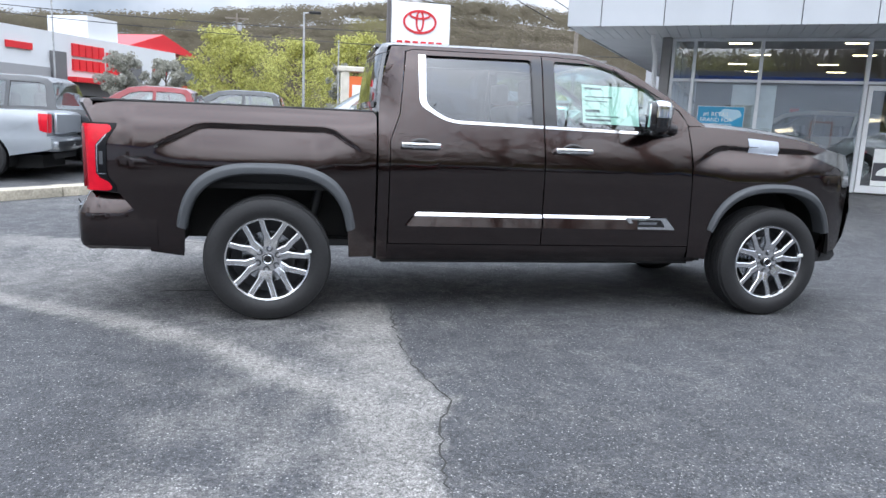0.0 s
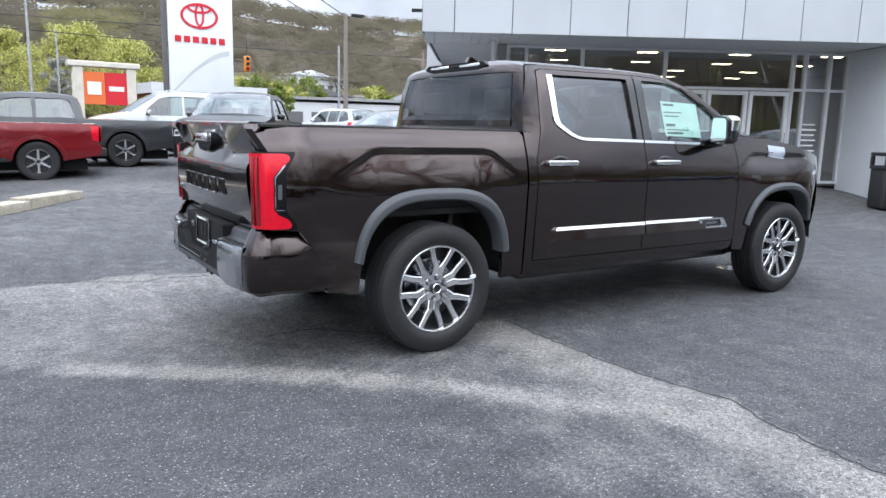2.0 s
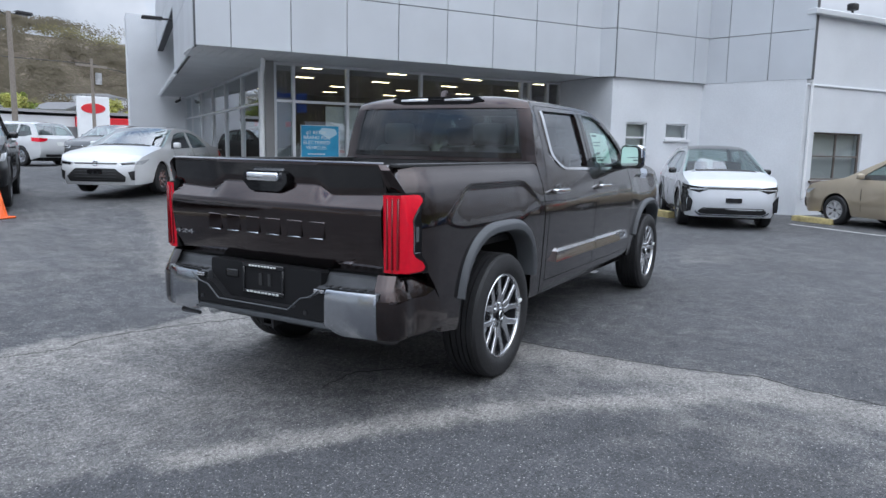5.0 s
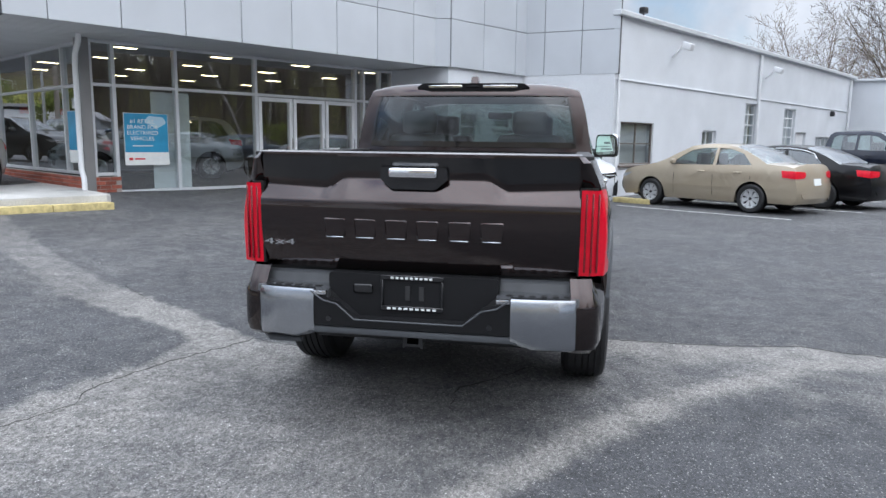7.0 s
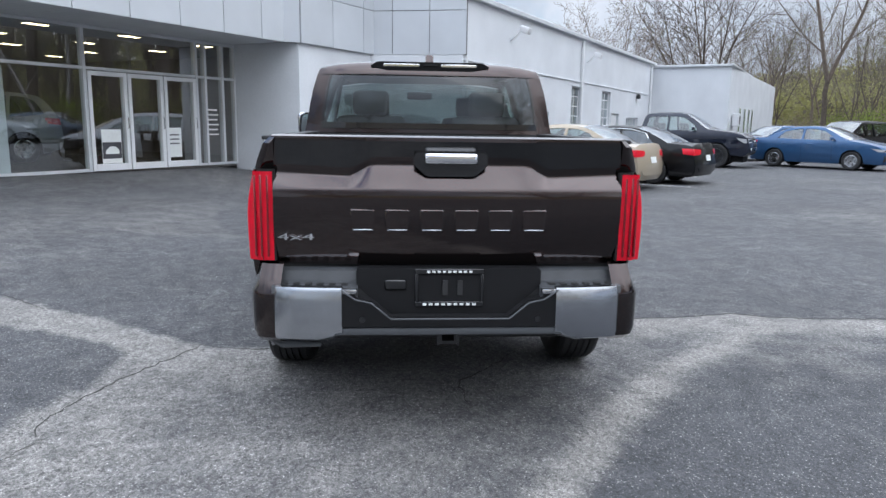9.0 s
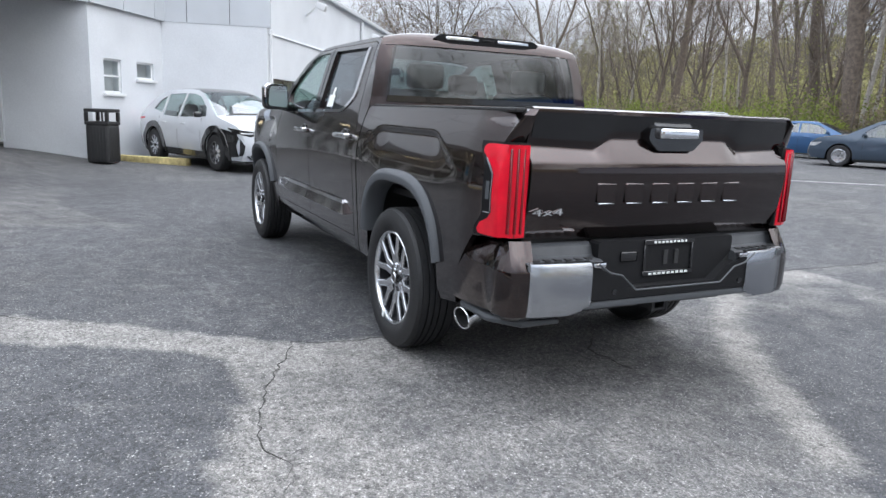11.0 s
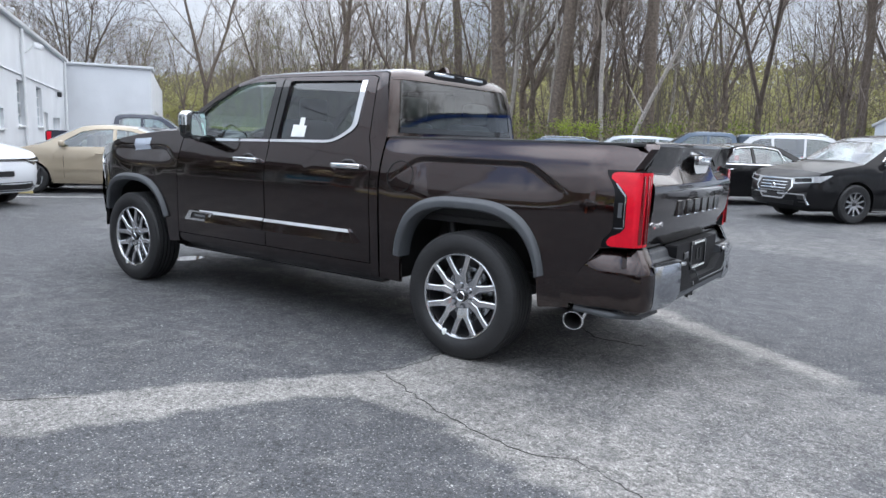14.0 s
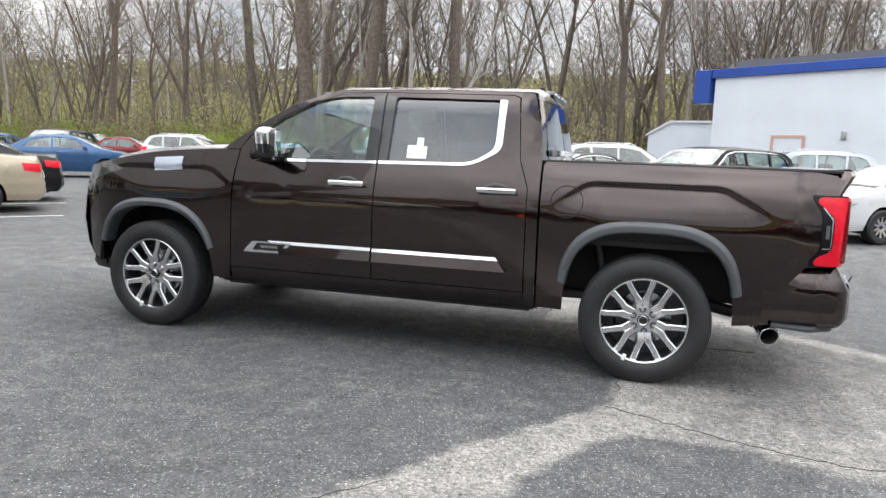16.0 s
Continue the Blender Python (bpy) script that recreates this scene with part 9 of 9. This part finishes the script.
def bare_tree(seed, height, fork, stems, spread, trunk_r, kids, least):
    """A leafless tree: a tapered trunk that forks into stems, these into branches, branchlets and fine twigs. Returns trunk and twig meshes."""
    q = random.Random(seed)
    wood, twig = bmesh.new(), bmesh.new()

    def grow(p, d, length, rad, level):
        n = (7, 5, 2, 1)[level]
        pts, radii, ways = [p.copy()], [rad], []
        bend = Vector((q.gauss(0, 0.03), q.gauss(0, 0.03), 0.045 if level < 2 else 0.0))
        for i in range(n):
            d = (d + bend + Vector((q.gauss(0, 0.085), q.gauss(0, 0.085), q.gauss(0, 0.05)))).normalized()
            p = p + d * (length / n)
            pts.append(p.copy())
            ways.append(d.copy())
            radii.append(max(least, rad * (1 - (0.80 if level < 3 else 0.6) * (i + 1) / n)))
        sweep(wood if level == 0 else twig, pts, radii, (6, 4, 3, 3)[level], False)
        if level == 3:
            return
        for k in range(kids[level]):
            t = 0.14 + 0.84 * (k + q.random()) / kids[level]
            i = min(int(t * n), n - 1)
            base = pts[i].lerp(pts[i + 1], t * n - i)
            side = ways[i].orthogonal().normalized()
            side.rotate(Matrix.Rotation(k * 2.4 + q.uniform(-0.6, 0.6), 3, ways[i]))
            tilt = q.uniform(0.50, 0.95)
            nd = (ways[i] * math.cos(tilt) + side * math.sin(tilt) + Vector((0, 0, 0.10))).normalized()
            grow(base, nd, length * q.uniform(0.40, 0.60) * (1.10 - 0.55 * t), max(1.5 * least, radii[i] * q.uniform(0.40, 0.58)), level + 1)

    top = height * fork
    lean = Vector((q.gauss(0, 0.05), q.gauss(0, 0.05), 0))
    pts = [Vector((0, 0, -0.2)), Vector((0, 0, 0.25))] + [lean * (top * f) + Vector((q.gauss(0, 0.04), q.gauss(0, 0.04), top * f)) for f in (0.3, 0.55, 0.8, 1.0)]
    sweep(wood, pts, [trunk_r * f for f in (1.35, 1.12, 1.0, 0.94, 0.88, 0.80)], 9, False)
    turn = q.uniform(0, 6.28)
    for k in range(stems):
        az = turn + 6.283 * k / stems + q.uniform(-0.3, 0.3)
        tilt = spread * q.uniform(0.55, 1.1)
        d = Vector((math.cos(az) * math.sin(tilt), math.sin(az) * math.sin(tilt), math.cos(tilt)))
        grow(pts[-1] - Vector((0, 0, 0.12 * top / 4)), d, height * (1 - fork) * q.uniform(0.82, 1.05), trunk_r * (0.80 if stems < 3 else 0.62), 0)
    # odd branches low on the trunk
    for k in range(4 if fork > 0.3 else 0):
        f = q.uniform(0.35, 0.95)
        az = q.uniform(0, 6.28)
        grow(lean * (top * f) + Vector((0, 0, top * f)), Vector((math.cos(az) * 0.8, math.sin(az) * 0.8, 0.6)).normalized(), height * q.uniform(0.10, 0.22), trunk_r * 0.22, 1)
    return wood, twig


def tree_kind(seed, height, fork, stems, spread, trunk_r, bark, budding, kids=(9, 6, 5), least=0.004):
    """One bare tree to copy: trunk and crown, with a haze of young leaves where it buds."""
    wood, twig = bare_tree(seed, height, fork, stems, spread, trunk_r, kids, least)
    T = empty("tree")
    tips = [v.co.copy() for v in twig.verts][::7]
    part("trunk", wood, bark, T)
    part("crown", twig, TWIG, T)
    if budding:
        q = random.Random(seed)
        spots = [(p.x, p.y, p.z, 0.45, 0.35, 5) for p in q.sample(tips, min(len(tips), budding))]
        lf = leaf_cloud("young_foliage", spots, LEAF_BUD, 0.045, "", seed=seed)
        lf.parent = T
        tagged(lf, kind="stuff")
    return T


KINDS = [tree_kind(3, 17, 0.24, 2, 0.30, 0.17, BARK, 0), tree_kind(8, 15, 0.32, 3, 0.42, 0.16, BARK, 0), tree_kind(14, 20, 0.55, 2, 0.26, 0.30, BARK, 0), tree_kind(21, 12, 0.18, 3, 0.36, 0.10, BARK, 260),
         tree_kind(33, 16, 0.50, 2, 0.22, 0.12, PALE_BARK, 0), tree_kind(40, 10, 0.30, 2, 0.36, 0.07, BARK, 220, (8, 5, 5)), tree_kind(52, 12, 0.10, 7, 0.50, 0.15, BARK, 200, (10, 6, 4), 0.010)]
NAMES = ["tall bare tree with spreading limbs at the wood's edge", "bare grey tree with a wide crown", "tall straight bare tree with a thick trunk", "young tree with a haze of yellow green buds", "pale barked slender bare tree", "thin young tree just coming into leaf", "broad bare tree just opening its leaves"]
for k, t in enumerate(KINDS):
    tagged(t, NAMES[k], "tree", "trees of the wood")
q = random.Random(77)
first = [True] * len(KINDS)


def plant(k, x, y, size=1.0, turn=None):
    m = pose(x, y, ground_z(x, y) - 0.05, 0, 0, q.uniform(0, 360) if turn is None else turn) @ Matrix.Diagonal((size, size, size, 1))
    if first[k]:
        first[k] = False
        KINDS[k].matrix_world = m
        return KINDS[k]
    ob = copy_thing(KINDS[k], m)
    ob.scale = (size, size, size)
    return ob


plant(2, 17.15, -28.0, 1.25, 40)
plant(2, 14.4, -28.6, 1.1, 150)
plant(0, 12.6, -29.5, 1.1)
plant(4, 11.4, -28.0, 1.0)
plant(2, 9.6, -29.0, 1.05, 260)
for i in range(150):
    x = q.uniform(-14, 60)
    depth = q.random() ** 1.25
    y = -27.5 - 34 * depth - max(0, x - 24) * 0.35
    if x < 1.5 and y > -42:
        y -= 16
    if x > 22 and i % 2:
        continue
    plant(q.choice((0, 1, 1, 2, 3, 3, 4, 5, 0)), x, y, q.uniform(0.75, 1.12))
for i in range(20):
    plant(q.choice((0, 1, 2, 1, 3)), q.uniform(-24, 3), q.uniform(-64, -47), q.uniform(0.95, 1.25))
for i in range(26):
    plant(q.choice((0, 1, 3, 1)), q.uniform(60, 125), q.uniform(-66, -40), q.uniform(0.8, 1.15))
plant(0, 52.0, -35.0, 1.3, 70)
for x, y, s in ((62, -20.5, 0.85), (76, -35, 1.35), (-24, -22, 1.0), (-30, -10, 1.0), (-34, 6, 1.0), (-28, -30, 1.1), (-38, 20, 0.9)):
    plant(6, x, y, s * 1.2)

LEAF_TWIG = leaf_material("brown_grey_twig_haze", (0.19, 0.165, 0.14), 0.3)
LEAF_DEEP = leaf_material("olive_deep_growth", (0.36, 0.35, 0.165), 0.25)
# brush under the trees
brown, green, low = [], [], []
for i in range(260):
    # young leaf haze at the wood's edge
    x = q.uniform(3, 60)
    y = -26.6 - 5 * q.random() - max(0, x - 24) * 0.35
    low.append((x, y, q.uniform(0.5, 2.4), 0.8, 0.7, 90))
for i in range(3000):
    x = q.uniform(-16, 75)
    y = -26.8 - 26 * q.random() ** 1.6 - max(0, x - 24) * 0.35
    if x < 2 and y > -44:
        y -= 18
    h = q.uniform(0.4, 3.4)
    g = noise.noise(Vector((x * 0.16, y * 0.1, 7)))
    (green if g > 0.12 else brown).append((x, y, h * 0.5 + 0.1, 0.75, h * 0.62, 60))
leaf_cloud("brush", brown, LEAF_BROWN, 0.085, "bare brown brush under the trees", "brush", 8)
leaf_cloud("green_brush", green, LEAF_GREEN, 0.07, "fresh green brush under the trees", "brush", 9)
leaf_cloud("edge_bushes", low, LEAF_GREEN, 0.06, "fresh green bushes along the wood edge", "bushes", 13)
back_brush = [(q.uniform(-30, 130), q.uniform(-80, -55), 7.0 * q.random() ** 1.5 + 0.4, 2.2, 1.8, 60) for i in range(2200)]
leaf_cloud("deep_brush", [b for b in back_brush], LEAF_DEEP, 0.16, "hazy brown and green growth deep in the wood", "brush", 10)
crowns = [(x, -42 - 34 * q.random() - max(0, x - 24) * 0.2, 3.0 + 13.0 * q.random() ** 0.9, 2.6, 2.6, 40) for x in (q.uniform(-28, 105) for _ in range(900))]
leaf_cloud("bare_crowns", crowns, LEAF_TWIG, 0.42, "hazy bare crowns deep in the wood", "trees", 15, slim=0.03)
sap = bmesh.new()
for i in range(520):
    x = q.uniform(-14, 62) if i < 260 else q.uniform(-12, 16)
    y = -27.2 - 24 * q.random() - max(0, x - 24) * 0.35
    if x < 1.5 and y > -42:
        y -= 16
    h = q.uniform(4, 11)
    lx, ly = q.gauss(0, 0.16) * h, q.gauss(0, 0.10) * h
    thick = q.uniform(0.014, 0.045)
    sweep(sap, [(x, y, -0.1), (x + lx * 0.3, y + ly * 0.3, h * 0.4), (x + lx * 0.62, y + ly * 0.6, h * 0.72), (x + lx, y + ly, h)], [thick, thick * 0.7, thick * 0.45, 0.005], 4, False)
    for k in range(5):
        f = q.uniform(0.25, 0.9)
        a, reach = q.uniform(0, 6.28), h * q.uniform(0.10, 0.28)
        bx, by = x + lx * f, y + ly * f
        sweep(sap, [(bx, by, h * f), (bx + reach * 0.5 * math.cos(a), by + reach * 0.5 * math.sin(a), h * f + reach * 0.55), (bx + reach * math.cos(a), by + reach * math.sin(a), h * f + reach * 0.8)], [thick * 0.4, thick * 0.28, 0.004], 3, False)
tagged(part("saplings", sap, TWIG), "many thin leaning saplings among the trees", "trees", kind="stuff")


# a pale trunk that leans over at the wood's edge, and the brightest bushes
bm = bmesh.new()
sweep(bm, [(0, 0, -0.2), (-0.55, -0.1, 1.4), (-1.4, -0.25, 3.5), (-2.5, -0.5, 6.0), (-3.4, -0.7, 8.6)], [0.13, 0.12, 0.105, 0.085, 0.05], 8, False)
for p, d in (((-1.1, -0.2, 2.8), (0.9, 0.1, 1.5)), ((-1.9, -0.35, 4.7), (-1.4, 0.2, 0.9)), ((-2.7, -0.55, 6.6), (0.7, -0.3, 1.6))):
    sweep(bm, [p, tuple(a + 0.5 * b for a, b in zip(p, d)), tuple(a + b for a, b in zip(p, d))], [0.045, 0.03, 0.012], 5, False)
trunk = part("leaning_trunk", bm, PALE_BARK)
trunk.location = (10.3, -27.2, ground_z(10.3, -27.2))
tagged(trunk, "pale bare trunk leaning over at the wood's edge", "tree")
LEAF_BRIGHT = leaf_material("bright_spring_leaves", (0.33, 0.40, 0.09), 0.35)
for x, y, w, h, seed in ((12.3, -27.0, 1.2, 2.3, 61), (17.4, -27.0, 0.8, 1.5, 62), (6.4, -27.2, 0.9, 1.4, 63), (22.0, -27.6, 1.0, 1.7, 64)):
    bush = on_ground("spring_bush", x, y, 0, "low bush in bright spring green at the wood's edge", "bush")
    stems = bmesh.new()
    spots = []
    for k in range(26):
        a, reach, top = q.uniform(0, 6.28), w * math.sqrt(q.random()), h * q.uniform(0.45, 1.0)
        tip = (reach * math.cos(a), reach * math.sin(a), top)
        if k < 14:
            sweep(stems, [(tip[0] * 0.1, tip[1] * 0.1, -0.05), (tip[0] * 0.6, tip[1] * 0.6, top * 0.6), tip], [0.014, 0.009, 0.004], 4, False)
        spots.append((*tip, 0.34, 0.34, 60))
    part("stems", stems, TWIG, bush)
    crown = leaf_cloud("foliage", spots, LEAF_BRIGHT, 0.05, "", seed=seed)
    crown.parent = bush
plant(3, 4.5, -28.6, 1.55, 30)
plant(3, 20.5, -31.0, 1.45, 200)


def leafy_tree(name, x, y, height, radius, mat, label, leaf=0.35, clumps=70, seed=1):
    q = random.Random(seed)
    T = on_ground(name, x, y, 0, label, "tree")
    bm = bmesh.new()
    sweep(bm, [(0, 0, -0.2), (0.1, 0, height * 0.25), (0.0, 0.1, height * 0.55), (0, 0, height * 0.85)], [radius * 0.07, radius * 0.055, radius * 0.035, 0.03], 7, False)
    for k in range(9):
        a, t = q.uniform(0, 6.28), q.uniform(0.22, 0.7)
        d = radius * q.uniform(0.5, 0.9) * (1.1 - t * 0.6)
        sweep(bm, [(0, 0, height * t), (d * 0.5 * math.cos(a), d * 0.5 * math.sin(a), height * (t + 0.08)), (d * math.cos(a), d * math.sin(a), height * (t + 0.14))], [radius * 0.03, radius * 0.02, 0.02], 5, False)
    part("trunk", bm, BARK, T)
    spots = []
    for k in range(clumps):
        a, t = q.uniform(0, 6.28), q.random()
        w = radius * (0.35 + 0.75 * math.sin(math.pi * min(0.95, 0.18 + 0.8 * t))) * math.sqrt(q.random())
        spots.append((w * math.cos(a), w * math.sin(a), height * (0.2 + 0.78 * t), radius * 0.24, radius * 0.2, 90))
    c = leaf_cloud("crown", spots, mat, leaf, "", seed=seed)
    c.parent = T
    return T


leafy_tree("street_tree", -6.2, 60, 8.0, 3.9, LEAF_YELLOW, "broad street tree in bright yellow green spring leaf", 0.13, 130, 2)
leafy_tree("street_tree", 5.5, 70, 9.4, 4.2, LEAF_YELLOW, "yellow green street tree beyond the lot", 0.14, 110, 3)
leafy_tree("street_tree", 10.5, 76, 9.0, 3.9, LEAF_YELLOW, "yellow green tree below the hill", 0.15, 90, 4)
leafy_tree("street_tree", -1.0, 80, 9.5, 4.5, LEAF_YELLOW, "yellow green tree by the road", 0.15, 90, 5)
leafy_tree("street_tree", 18.5, 84, 8.5, 3.6, LEAF_YELLOW, "small budding tree below the hill", 0.15, 70, 6)
leafy_tree("blossom_tree", -14.6, 58, 5.4, 1.9, LEAF_BLOSSOM, "small tree in pale blossom in front of the store", 0.13, 60, 7)
leafy_tree("blossom_tree", -11.6, 60, 5.2, 1.9, LEAF_BLOSSOM, "small pale blossoming tree beside the store", 0.13, 60, 8)
leafy_tree("blossom_tree", 3.6, 64, 6.0, 1.6, LEAF_BLOSSOM, "round pale twiggy tree beyond the lot", 0.12, 50, 9)
for i, (x, y, h) in enumerate(((22, 66, 5.5), (30, 84, 6), (26, 90, 7), (48, 92, 7), (56, 86, 6), (66, 96, 7), (38, 96, 8), (80, 98, 7))):
    leafy_tree("street_tree", x, y, h, h * 0.42, LEAF_YELLOW if i % 3 else LEAF_GREEN, "small tree in spring leaf below the hill", 0.16, 40, 20 + i)
for i in range(16):
    leafy_tree("street_tree", 20 + 4.2 * i + (i * 37 % 5), 80 + (i * 53 % 22), 4.0 + (i * 29 % 7) * 0.4, 1.7 + (i % 3) * 0.3, LEAF_YELLOW if i % 4 else LEAF_GREEN, "small tree in spring leaf below the hill", 0.15, 34, 60 + i)
for i, (x, y) in enumerate(((24.0, 80), (60.0, 66))):
    leafy_tree("conifer", x, y, 6.0, 1.5, LEAF_GREEN, "small dark green conifer by the shops", 0.22, 40, 40 + i)
bank = [[(x, y, z) for x in range(-60, 150, 10)] for y, z in ((84, 0.2), (92, 0.9), (100, 1.6))]
tagged(part("ground_grass_bank", grid_mesh(bank), GRASS), "grassy bank below the hill", "grass", kind="structure")
